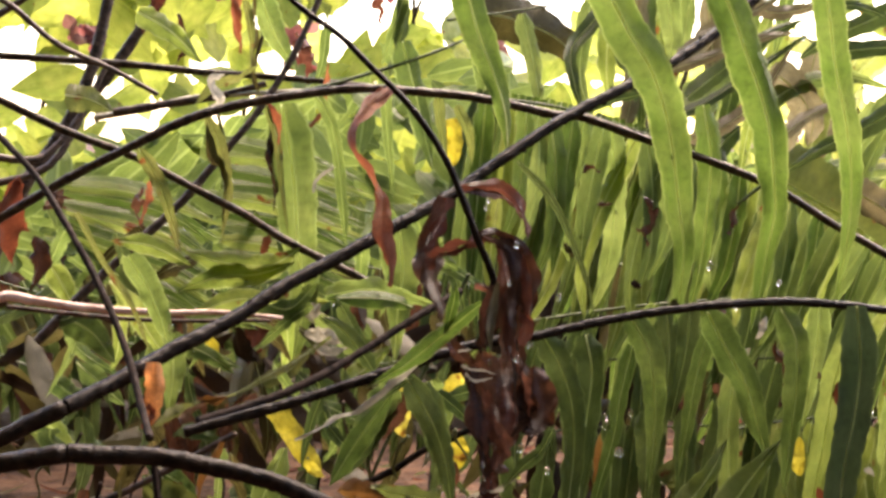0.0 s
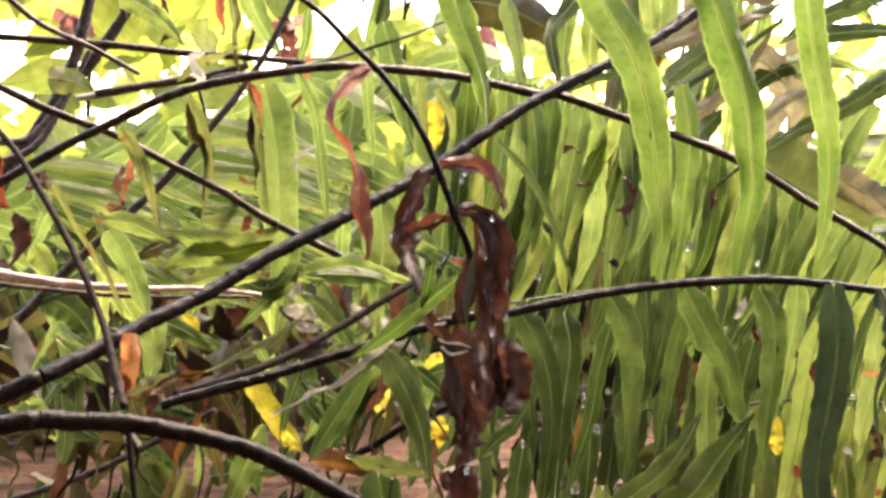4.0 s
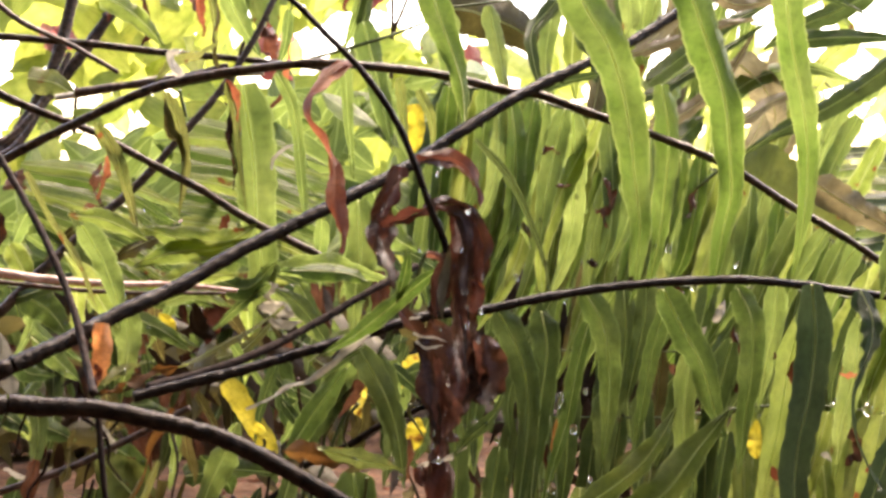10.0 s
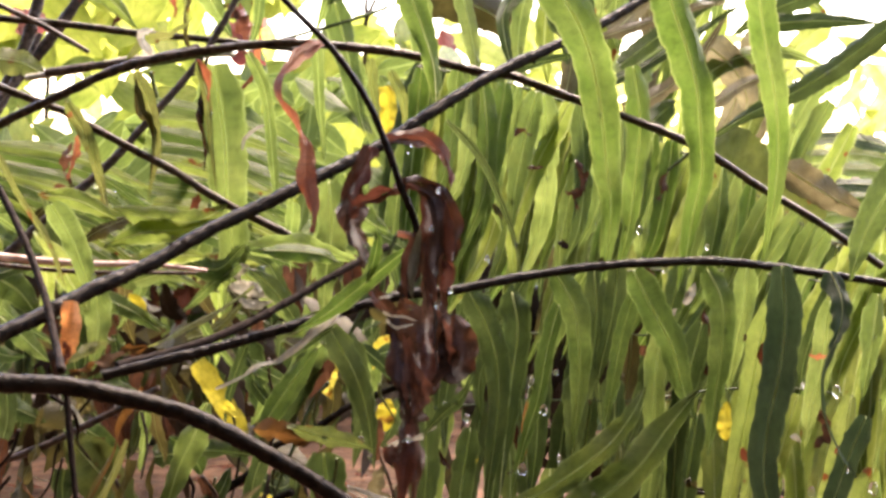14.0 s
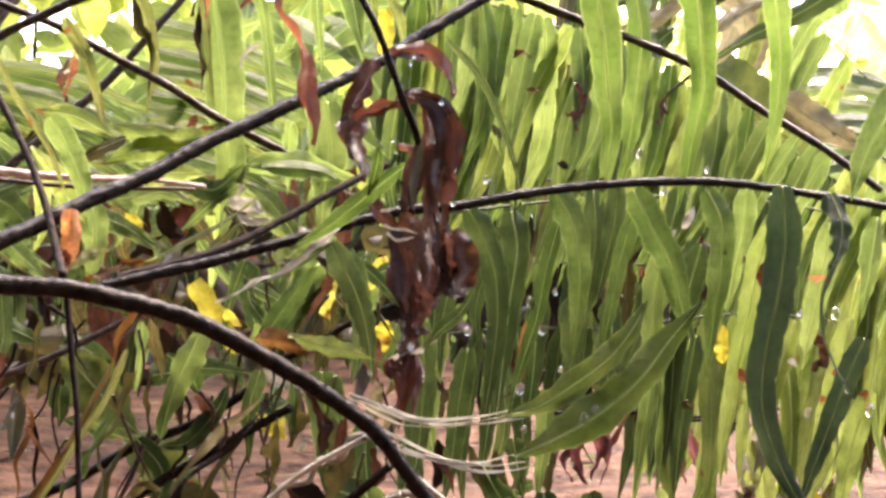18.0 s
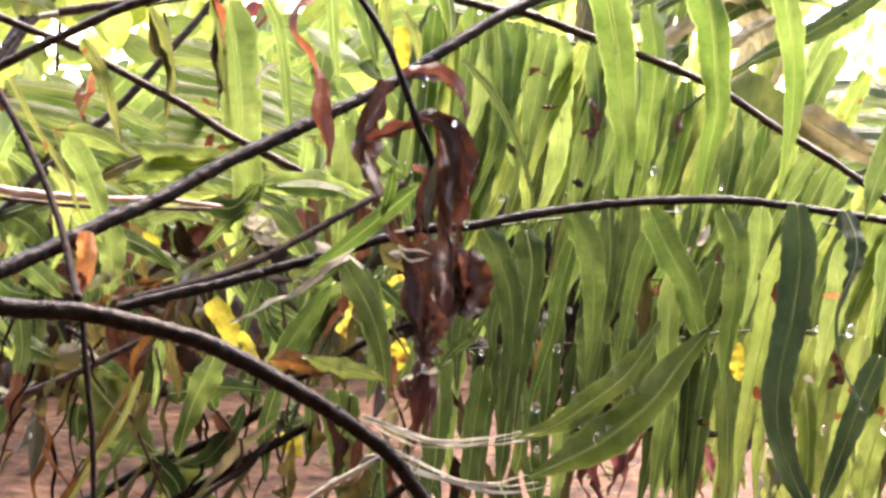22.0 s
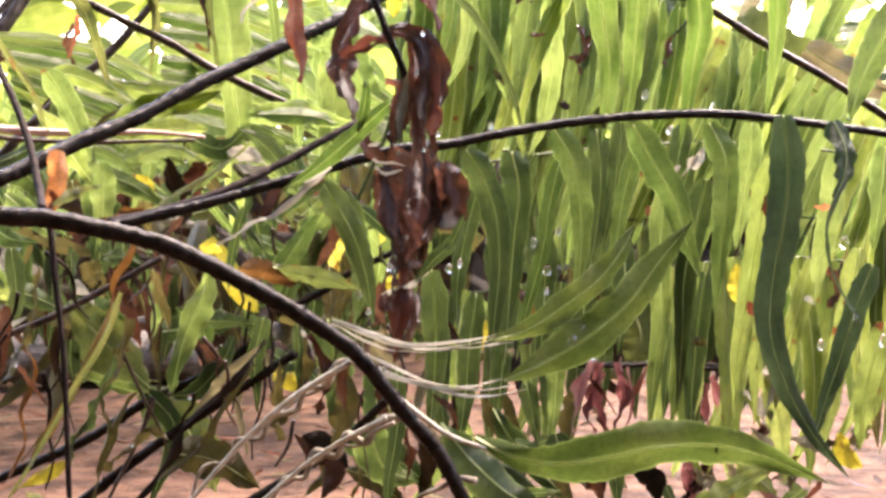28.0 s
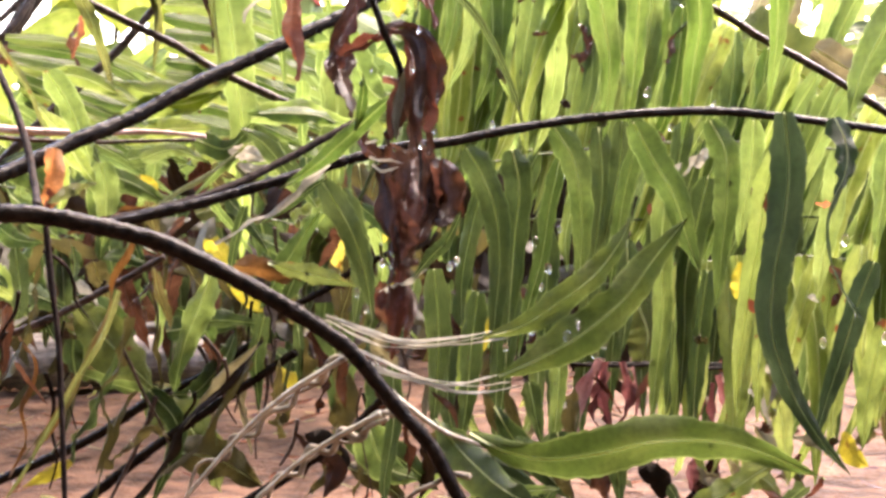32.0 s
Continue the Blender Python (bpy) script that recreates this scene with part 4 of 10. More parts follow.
leaf(withered, dead, 0.0064, 20, [(0.0170, 0.5340, 0.2260), (0.0160, 0.5320, 0.2220), (0.0140, 0.5310, 0.2170), (0.0140, 0.5290, 0.2120)], shape="spindle", twist=18, name="withered_leaflet", ribbed=False, ruffle=0.5, fold=0.38)
leaf(withered, dead, 0.0082, 10, [(0.0130, 0.5310, 0.2130), (0.0160, 0.5290, 0.2080), (0.0180, 0.5260, 0.2030), (0.0180, 0.5240, 0.1960)], shape="spindle", twist=22, name="withered_leaflet", ribbed=False, ruffle=0.5, fold=0.38)
leaf(withered, dead, 0.0092, 25, [(0.0110, 0.5340, 0.2070), (0.0110, 0.5310, 0.2000), (0.0130, 0.5280, 0.1920), (0.0150, 0.5260, 0.1840), (0.0160, 0.5230, 0.1760)], shape="tongue", twist=-27, name="withered_leaflet", ribbed=False, ruffle=0.5, fold=0.38)
leaf(withered, maroon, 0.0097, -20, [(0.0170, 0.5320, 0.2090), (0.0180, 0.5290, 0.2010), (0.0190, 0.5260, 0.1930), (0.0180, 0.5230, 0.1850), (0.0170, 0.5200, 0.1790)], shape="tongue", twist=31, name="withered_leaflet", ribbed=False, ruffle=0.5, fold=0.38)
leaf(withered, dead, 0.0108, 30, [(0.0240, 0.5340, 0.2100), (0.0250, 0.5320, 0.2020), (0.0240, 0.5290, 0.1940), (0.0210, 0.5260, 0.1860), (0.0180, 0.5240, 0.1790)], shape="tongue", twist=-22, name="withered_leaflet", ribbed=False, ruffle=0.5, fold=0.38)
leaf(withered, maroon, 0.0053, -40, [(0.0210, 0.5260, 0.2040), (0.0220, 0.5230, 0.1980), (0.0210, 0.5210, 0.1910), (0.0190, 0.5180, 0.1850)], shape="spindle", twist=54, name="withered_leaflet", ribbed=False, ruffle=0.5, fold=0.38)
leaf(withered, maroon, 0.0033, 20, [(0.0160, 0.5220, 0.1980), (0.0170, 0.5200, 0.1930), (0.0200, 0.5180, 0.1880), (0.0200, 0.5160, 0.1830)], shape="spindle", twist=-40, name="withered_leaflet", ribbed=False, ruffle=0.5, fold=0.38)
leaf(withered, maroon, 0.0038, 35, [(0.0140, 0.5240, 0.2030), (0.0150, 0.5220, 0.1960), (0.0140, 0.5190, 0.1880), (0.0160, 0.5170, 0.1820)], shape="spindle", twist=49, name="withered_leaflet", ribbed=False, ruffle=0.5, fold=0.38)
leaf(withered, dead, 0.0026, 55, [(0.0220, 0.5220, 0.2150), (0.0230, 0.5200, 0.2070), (0.0230, 0.5190, 0.1990), (0.0240, 0.5170, 0.1930)], shape="spindle", twist=36, name="withered_leaflet", ribbed=False, ruffle=0.5, fold=0.38)
leaf(withered, dead, 0.0098, -15, [(0.0260, 0.5330, 0.2080), (0.0290, 0.5320, 0.2030), (0.0300, 0.5300, 0.1960), (0.0290, 0.5280, 0.1910), (0.0260, 0.5270, 0.1890)], shape="oval", twist=18, name="withered_leaflet", ribbed=False, ruffle=0.5, fold=0.38)
leaf(withered, maroon, 0.0049, 50, [(0.0260, 0.5300, 0.2070), (0.0270, 0.5280, 0.2000), (0.0280, 0.5260, 0.1940)], shape="spindle", twist=27, name="withered_leaflet", ribbed=False, ruffle=0.5, fold=0.38)
leaf(withered, maroon, 0.0082, 15, [(0.0160, 0.5300, 0.1810), (0.0160, 0.5280, 0.1730), (0.0150, 0.5260, 0.1650), (0.0140, 0.5250, 0.1550), (0.0130, 0.5230, 0.1490)], shape="tongue", twist=-27, name="withered_leaflet", ribbed=False, ruffle=0.5, fold=0.38)
leaf(withered, dead, 0.0074, -30, [(0.0180, 0.5320, 0.1770), (0.0180, 0.5300, 0.1690), (0.0180, 0.5280, 0.1600), (0.0170, 0.5260, 0.1510)], shape="tongue", twist=36, name="withered_leaflet", ribbed=False, ruffle=0.5, fold=0.38)
leaf(withered, maroon, 0.0049, 20, [(0.0110, 0.5280, 0.1700), (0.0100, 0.5260, 0.1670), (0.0110, 0.5240, 0.1640)], shape="spindle", twist=13, name="withered_leaflet", ribbed=False, ruffle=0.5, fold=0.38)
leaf(withered, dead, 0.0033, 40, [(0.0130, 0.5240, 0.1850), (0.0140, 0.5220, 0.1780), (0.0130, 0.5210, 0.1720), (0.0130, 0.5190, 0.1650)], shape="spindle", twist=54, name="withered_leaflet", ribbed=False, ruffle=0.5, fold=0.38)
leaf(withered, dead, 0.0142, 8, [(0.0140, 0.5370, 0.2100), (0.0150, 0.5350, 0.2020), (0.0180, 0.5320, 0.1930), (0.0180, 0.5300, 0.1840), (0.0180, 0.5280, 0.1770)], shape="tongue", twist=25, name="withered_leaflet", ribbed=False, ruffle=0.5, fold=0.38)
leaf(withered, dead, 0.0156, -22, [(0.0230, 0.5380, 0.2120), (0.0230, 0.5360, 0.2020), (0.0220, 0.5340, 0.1920), (0.0200, 0.5310, 0.1820), (0.0180, 0.5290, 0.1760)], shape="tongue", twist=-20, name="withered_leaflet", ribbed=False, ruffle=0.5, fold=0.38)
leaf(withered, dead, 0.0101, 12, [(0.0290, 0.5320, 0.2080), (0.0310, 0.5290, 0.2010), (0.0310, 0.5270, 0.1950), (0.0290, 0.5240, 0.1900)], shape="oval", twist=14, name="withered_leaflet", ribbed=False, ruffle=0.5, fold=0.38)
leaf(withered, dead, 0.0104, 14, [(0.0200, 0.5340, 0.2470), (0.0250, 0.5320, 0.2410), (0.0260, 0.5310, 0.2330), (0.0260, 0.5290, 0.2240), (0.0250, 0.5280, 0.2150), (0.0260, 0.5260, 0.2090)], shape="tongue", twist=30, name="withered_leaflet", ribbed=False, ruffle=0.5, fold=0.38)
leaf(withered, maroon, 0.0068, -18, [(0.0180, 0.5360, 0.2460), (0.0210, 0.5340, 0.2390), (0.0220, 0.5320, 0.2310), (0.0210, 0.5290, 0.2230), (0.0220, 0.5270, 0.2130)], shape="tongue", twist=-34, name="withered_leaflet", ribbed=False, ruffle=0.5, fold=0.38)
leaf(withered, rusty, 0.0043, 15, [(0.0250, 0.5230, 0.2250), (0.0270, 0.5210, 0.2220), (0.0260, 0.5190, 0.2180), (0.0250, 0.5170, 0.2160)], shape="oval", twist=20, name="withered_leaflet", ribbed=False, ruffle=0.5, fold=0.38)
leaf(withered, maroon, 0.0056, 25, [(0.0170, 0.5200, 0.1940), (0.0190, 0.5180, 0.1890), (0.0200, 0.5170, 0.1850), (0.0190, 0.5150, 0.1820)], shape="oval", twist=30, name="withered_leaflet", ribbed=False, ruffle=0.5, fold=0.38)
leaf(withered, maroon, 0.0045, 50, [(-0.0020, 0.5460, 0.2400), (0.0030, 0.5430, 0.2420), (0.0080, 0.5390, 0.2440), (0.0130, 0.5360, 0.2470)], shape="strip", twist=40, name="withered_leaflet", ribbed=False, ruffle=0.5, fold=0.38)
leaf(withered, fern_deep, 0.0058, 12, [(-0.0210, 0.5450, 0.2000), (-0.0110, 0.5430, 0.2060), (-0.0020, 0.5410, 0.2130), (0.0050, 0.5400, 0.2190), (0.0110, 0.5380, 0.2240), (0.0160, 0.5360, 0.2280)], shape="lance")
leaf(withered, fern_deep, 0.0038, -14, [(0.0030, 0.5400, 0.2170), (0.0050, 0.5390, 0.2240), (0.0060, 0.5370, 0.2290), (0.0060, 0.5360, 0.2340)], shape="spindle")
leaf(withered, taupe, 0.0033, 14, [(0.0190, 0.5280, 0.2340), (0.0170, 0.5260, 0.2260), (0.0160, 0.5230, 0.2190), (0.0170, 0.5210, 0.2130)], shape="spindle", twist=24, name="withered_leaflet", ribbed=False, ruffle=0.5, fold=0.38)
leaf(withered, pale_dry_glint, 0.0010, 40, [(0.0080, 0.5270, 0.2090), (0.0110, 0.5250, 0.2080), (0.0140, 0.5240, 0.2080), (0.0180, 0.5220, 0.2070)], shape="strip", twist=9, name="withered_leaflet", ribbed=False, ruffle=0.5, fold=0.38)
leaf(withered, pale_dry_glint, 0.0010, 40, [(0.0090, 0.5260, 0.2070), (0.0110, 0.5250, 0.2050), (0.0140, 0.5230, 0.2050), (0.0170, 0.5220, 0.2060)], shape="strip", twist=9, name="withered_leaflet", ribbed=False, ruffle=0.5, fold=0.38)
leaf(withered, pale_dry_glint, 0.0010, 50, [(0.0070, 0.5280, 0.2130), (0.0110, 0.5260, 0.2140)], shape="strip", twist=0, name="withered_leaflet", ribbed=False, ruffle=0.5, fold=0.38)
leaf(withered, pale_dry_glint, 0.0027, 50, [(0.0090, 0.5310, 0.1680), (0.0140, 0.5290, 0.1700), (0.0190, 0.5260, 0.1720), (0.0240, 0.5240, 0.1760)], shape="spindle", twist=13, name="withered_leaflet", ribbed=False, ruffle=0.5, fold=0.38)
leaf(withered, fern_old_dim, 0.0040, 20, [(0.0200, 0.5240, 0.1730), (0.0250, 0.5220, 0.1790), (0.0310, 0.5190, 0.1850), (0.0350, 0.5170, 0.1930)], shape="lance")
# ---- thin bare stem with an orange leaflet ----
thin = thing("fern_frond", "thin bare dark fern stem with one orange withered leaflet", "fern", "fern fronds")
stalk("stem", thin, stem_matt, 0.0010, 0.0011, (-0.150, 0.576, 0.292), (-0.136, 0.560, 0.278), (-0.121, 0.543, 0.266), (-0.108, 0.527, 0.251), (-0.095, 0.510, 0.234), (-0.085, 0.494, 0.218), (-0.078, 0.477, 0.205), (-0.073, 0.461, 0.199))
stalk("stem", thin, stem_matt, 0.0009, 0.0007, (-0.075, 0.476, 0.194), (-0.073, 0.472, 0.178), (-0.071, 0.469, 0.163), (-0.070, 0.466, 0.146), (-0.069, 0.462, 0.119), (-0.068, 0.459, 0.105))
leaf(thin, orange, 0.0054, -15, [(-0.0780, 0.5000, 0.2140), (-0.0780, 0.4980, 0.2070), (-0.0790, 0.4970, 0.2010), (-0.0800, 0.4950, 0.1960)], shape="strip", fold=0.5, name="withered_leaflet", ribbed=False, ruffle=0.5, twist=30)
leaf(thin, rusty, 0.0025, 30, [(-0.0800, 0.4970, 0.2030), (-0.0790, 0.4950, 0.2000), (-0.0800, 0.4930, 0.1960)], shape="spindle", fold=0.5, name="withered_leaflet", ribbed=False, ruffle=0.8)
leaf(thin, rusty, 0.0099, 10, [(-0.141, 0.605, 0.264), (-0.144, 0.604, 0.253), (-0.145, 0.603, 0.242), (-0.143, 0.603, 0.234)], shape="spindle", fold=0.4, name="withered_leaflet", ribbed=False)
leaf(thin, dead, 0.0076, 10, [(-0.136, 0.604, 0.244), (-0.134, 0.603, 0.236), (-0.137, 0.602, 0.225)], shape="spindle", fold=0.4, name="withered_leaflet", ribbed=False)
leaf(thin, fern_tired, 0.0022, 30, [(-0.099, 0.498, 0.256), (-0.091, 0.495, 0.242), (-0.083, 0.491, 0.231), (-0.077, 0.487, 0.218)], shape="strip", name="withered_leaflet")
leaf(thin, fern_tired, 0.0034, 40, [(-0.075, 0.479, 0.199), (-0.070, 0.485, 0.202), (-0.064, 0.492, 0.204)], shape="spindle", fold=0.4, name="withered_leaflet", ribbed=False)
leaf(thin, fern_tired, 0.0023, 20, [(-0.066, 0.520, 0.172), (-0.072, 0.521, 0.158), (-0.084, 0.522, 0.139), (-0.096, 0.523, 0.120), (-0.105, 0.524, 0.107)])
leaf(thin, dead, 0.0016, 20, [(-0.088, 0.488, 0.155), (-0.086, 0.493, 0.149), (-0.082, 0.497, 0.142)])
# ---- bare crossing stems further back ----
bare = thing("bare_frond", "dead fern frond, a bare thin dark stem among the others", "dead frond", "bare fern stems")
stalk("stem", bare, stem_umber, 0.0016, 0.0012, (-0.194, 0.688, 0.310), (-0.156, 0.691, 0.308), (-0.117, 0.694, 0.305), (-0.089, 0.697, 0.302), (-0.072, 0.701, 0.301), (-0.049, 0.704, 0.299), (-0.022, 0.707, 0.296))
stubs(bare, stem_umber, 0.0014, 5, (-0.194, 0.688, 0.310), (-0.156, 0.691, 0.308), (-0.117, 0.694, 0.305), (-0.089, 0.697, 0.302), (-0.072, 0.701, 0.301), (-0.049, 0.704, 0.299), (-0.022, 0.707, 0.296))
stalk("stem_base", bare, stem_umber, 0.0016, 0.0020, (-0.194, 0.688, 0.310), (-0.274, 0.688, 0.292), (-0.353, 0.708, 0.139), (-0.393, 0.738, -0.020))
bare = thing("bare_frond", "dead fern frond, a bare dark stem among the others", "dead frond", "bare fern stems")
stalk("stem", bare, stem_umber, 0.0015, 0.0014, (-0.173, 0.637, 0.300), (-0.135, 0.635, 0.281), (-0.109, 0.634, 0.271), (-0.097, 0.632, 0.265), (-0.082, 0.631, 0.257), (-0.068, 0.629, 0.250), (-0.052, 0.627, 0.240), (-0.028, 0.626, 0.228), (-0.017, 0.624, 0.222))
stubs(bare, stem_umber, 0.0014, 5, (-0.173, 0.637, 0.300), (-0.135, 0.635, 0.281), (-0.109, 0.634, 0.271), (-0.097, 0.632, 0.265), (-0.082, 0.631, 0.257), (-0.068, 0.629, 0.250), (-0.052, 0.627, 0.240), (-0.028, 0.626, 0.228), (-0.017, 0.624, 0.222))
stalk("stem_base", bare, stem_umber, 0.0015, 0.0019, (-0.173, 0.637, 0.300), (-0.245, 0.639, 0.290), (-0.317, 0.660, 0.135), (-0.353, 0.690, -0.020))
bare = thing("bare_frond", "dead fern frond, a bare dark stem among the others", "dead frond", "bare fern stems")
stalk("stem", bare, stem_brown, 0.0019, 0.0012, (-0.150, 0.663, 0.201), (-0.130, 0.669, 0.222), (-0.114, 0.673, 0.237), (-0.097, 0.678, 0.253), (-0.081, 0.683, 0.272), (-0.069, 0.688, 0.287), (-0.056, 0.693, 0.308), (-0.041, 0.699, 0.341))
stubs(bare, stem_brown, 0.0016, 5, (-0.150, 0.663, 0.201), (-0.130, 0.669, 0.222), (-0.114, 0.673, 0.237), (-0.097, 0.678, 0.253), (-0.081, 0.683, 0.272), (-0.069, 0.688, 0.287), (-0.056, 0.693, 0.308), (-0.041, 0.699, 0.341))
bare = thing("bare_frond", "dead fern frond, a bare thick brown stem among the others", "dead frond", "bare fern stems")
stalk("stem", bare, stem_brown, 0.0034, 0.0026, (-0.257, 0.815, 0.107), (-0.220, 0.821, 0.211), (-0.193, 0.824, 0.255), (-0.175, 0.826, 0.280), (-0.162, 0.828, 0.307), (-0.152, 0.830, 0.346), (-0.143, 0.833, 0.382))
stubs(bare, stem_brown, 0.0030, 5, (-0.257, 0.815, 0.107), (-0.220, 0.821, 0.211), (-0.193, 0.824, 0.255), (-0.175, 0.826, 0.280), (-0.162, 0.828, 0.307), (-0.152, 0.830, 0.346), (-0.143, 0.833, 0.382))
stalk("stem_base", bare, stem_brown, 0.0034, 0.0042, (-0.257, 0.815, 0.107), (-0.284, 0.810, 0.065), (-0.310, 0.825, 0.048), (-0.324, 0.855, -0.020))
bare = thing("bare_frond", "dead fern frond, a bare thick brown stem among the others", "dead frond", "bare fern stems")
stalk("stem", bare, stem_brown, 0.0032, 0.0024, (-0.236, 0.838, 0.156), (-0.204, 0.843, 0.241), (-0.182, 0.846, 0.276), (-0.155, 0.848, 0.310), (-0.131, 0.850, 0.345), (-0.112, 0.852, 0.374))
stubs(bare, stem_brown, 0.0028, 5, (-0.236, 0.838, 0.156), (-0.204, 0.843, 0.241), (-0.182, 0.846, 0.276), (-0.155, 0.848, 0.310), (-0.131, 0.850, 0.345), (-0.112, 0.852, 0.374))
bare = thing("bare_frond", "dead fern frond, a bare thin brown stem among the others", "dead frond", "bare fern stems")
stalk("stem", bare, stem_brown, 0.0012, 0.0009, (-0.164, 0.629, 0.333), (-0.151, 0.639, 0.324), (-0.137, 0.648, 0.311), (-0.119, 0.657, 0.302), (-0.104, 0.667, 0.293))
stubs(bare, stem_brown, 0.0011, 5, (-0.164, 0.629, 0.333), (-0.151, 0.639, 0.324), (-0.137, 0.648, 0.311), (-0.119, 0.657, 0.302), (-0.104, 0.667, 0.293))
bare = thing("bare_frond", "dead fern frond, a bare thin brown stem among the others", "dead frond", "bare fern stems")
stalk("stem", bare, stem_brown, 0.0018, 0.0013, (-0.128, 0.706, 0.287), (-0.108, 0.707, 0.290), (-0.088, 0.707, 0.293), (-0.068, 0.708, 0.298))
stubs(bare, stem_brown, 0.0016, 5, (-0.128, 0.706, 0.287), (-0.108, 0.707, 0.290), (-0.088, 0.707, 0.293), (-0.068, 0.708, 0.298))
bare = thing("bare_frond", "dead fern frond, a bare pale tan stem among the others", "dead frond", "bare fern stems")
stalk("stem", bare, stem_pale, 0.0014, 0.0010, (-0.136, 0.707, 0.285), (-0.116, 0.707, 0.288), (-0.094, 0.707, 0.293), (-0.054, 0.707, 0.295))
stubs(bare, stem_pale, 0.0012, 5, (-0.136, 0.707, 0.285), (-0.116, 0.707, 0.288), (-0.094, 0.707, 0.293), (-0.054, 0.707, 0.295))
bare = thing("bare_frond", "dead fern frond, a bare brown stem among the others", "dead frond", "bare fern stems")
stalk("stem", bare, stem_brown, 0.0018, 0.0012, (-0.193, 0.746, 0.271), (-0.171, 0.753, 0.268), (-0.159, 0.760, 0.278), (-0.148, 0.767, 0.295))
stubs(bare, stem_brown, 0.0015, 5, (-0.193, 0.746, 0.271), (-0.171, 0.753, 0.268), (-0.159, 0.760, 0.278), (-0.148, 0.767, 0.295))
bare = thing("bare_frond", "dead fern frond, a bare brown stem among the others", "dead frond", "bare fern stems")
stalk("stem", bare, stem_brown, 0.0018, 0.0012, (-0.199, 0.765, 0.256), (-0.171, 0.772, 0.264), (-0.158, 0.780, 0.283), (-0.147, 0.788, 0.308))
stubs(bare, stem_brown, 0.0015, 5, (-0.199, 0.765, 0.256), (-0.171, 0.772, 0.264), (-0.158, 0.780, 0.283), (-0.147, 0.788, 0.308))
bare = thing("bare_frond", "dead fern frond, a bare thin brown stem among the others", "dead frond", "bare fern stems")
stalk("stem", bare, stem_brown, 0.0016, 0.0011, (-0.178, 0.709, 0.323), (-0.163, 0.709, 0.332), (-0.149, 0.710, 0.343))
stubs(bare, stem_brown, 0.0013, 5, (-0.178, 0.709, 0.323), (-0.163, 0.709, 0.332), (-0.149, 0.710, 0.343))
bare = thing("bare_frond", "dead fern frond, a bare dark stem among the others", "dead frond", "bare fern stems")
stalk("stem", bare, stem_matt, 0.0014, 0.0012, (-0.0710, 0.5320, 0.1920), (-0.0530, 0.5460, 0.1960), (-0.0380, 0.5590, 0.2010), (-0.0220, 0.5730, 0.2090), (-0.0060, 0.5860, 0.2180), (0.0080, 0.6000, 0.2250))
stubs(bare, stem_matt, 0.0012, 7, (-0.0710, 0.5320, 0.1920), (-0.0530, 0.5460, 0.1960), (-0.0380, 0.5590, 0.2010), (-0.0220, 0.5730, 0.2090), (-0.0060, 0.5860, 0.2180), (0.0080, 0.6000, 0.2250))
bare = thing("bare_frond", "dead fern frond, a bare pinkish dried stem among the others", "dead frond", "bare fern stems")
stalk("stem", bare, stem_pink, 0.0017, 0.0006, (-0.1420, 0.5900, 0.2250), (-0.1250, 0.5900, 0.2220), (-0.1070, 0.5900, 0.2200), (-0.0880, 0.5900, 0.2190), (-0.0700, 0.5900, 0.2190), (-0.0510, 0.5900, 0.2170))
stalk("split_stem", bare, stem_brown, 0.0009, 0.0006, (-0.1430, 0.5930, 0.2210), (-0.1260, 0.5930, 0.2190), (-0.1060, 0.5930, 0.2170), (-0.0870, 0.5930, 0.2160), (-0.0700, 0.5930, 0.2160), (-0.0550, 0.5930, 0.2160))
stubs(bare, stem_pink, 0.0012, 9, (-0.1420, 0.5900, 0.2250), (-0.1250, 0.5900, 0.2220), (-0.1070, 0.5900, 0.2200), (-0.0880, 0.5900, 0.2190), (-0.0700, 0.5900, 0.2190), (-0.0510, 0.5900, 0.2170))
stalk("stem_base", bare, stem_pink, 0.0017, 0.0028, (-0.1420, 0.5900, 0.2250), (-0.26, 0.60, 0.19), (-0.33, 0.63, 0.09), (-0.37, 0.66, -0.020))
bare = thing("bare_frond", "dead fern frond, a bare dark stem among the others", "dead frond", "bare fern stems")
stalk("stem", bare, stem_dark, 0.0018, 0.0015, (-0.156, 0.631, 0.088), (-0.121, 0.626, 0.103), (-0.099, 0.619, 0.113), (-0.078, 0.613, 0.126), (-0.056, 0.606, 0.136), (-0.036, 0.600, 0.149))
stubs(bare, stem_dark, 0.0016, 5, (-0.156, 0.631, 0.088), (-0.121, 0.626, 0.103), (-0.099, 0.619, 0.113), (-0.078, 0.613, 0.126), (-0.056, 0.606, 0.136), (-0.036, 0.600, 0.149))
bare = thing("bare_frond", "dead fern frond, a bare dark stem among the others", "dead frond", "bare fern stems")
stalk("stem", bare, stem_dark, 0.0019, 0.0014, (-0.109, 0.613, 0.086), (-0.074, 0.603, 0.112), (-0.045, 0.592, 0.131), (-0.022, 0.580, 0.146))
stubs(bare, stem_dark, 0.0017, 5, (-0.109, 0.613, 0.086), (-0.074, 0.603, 0.112), (-0.045, 0.592, 0.131), (-0.022, 0.580, 0.146))
bare = thing("bare_frond", "dead fern frond, a bare brown stem among the others", "dead frond", "bare fern stems")
stalk("stem", bare, stem_brown, 0.0013, 0.0011, (-0.143, 0.595, 0.145), (-0.110, 0.597, 0.156), (-0.087, 0.599, 0.167), (-0.068, 0.600, 0.177))
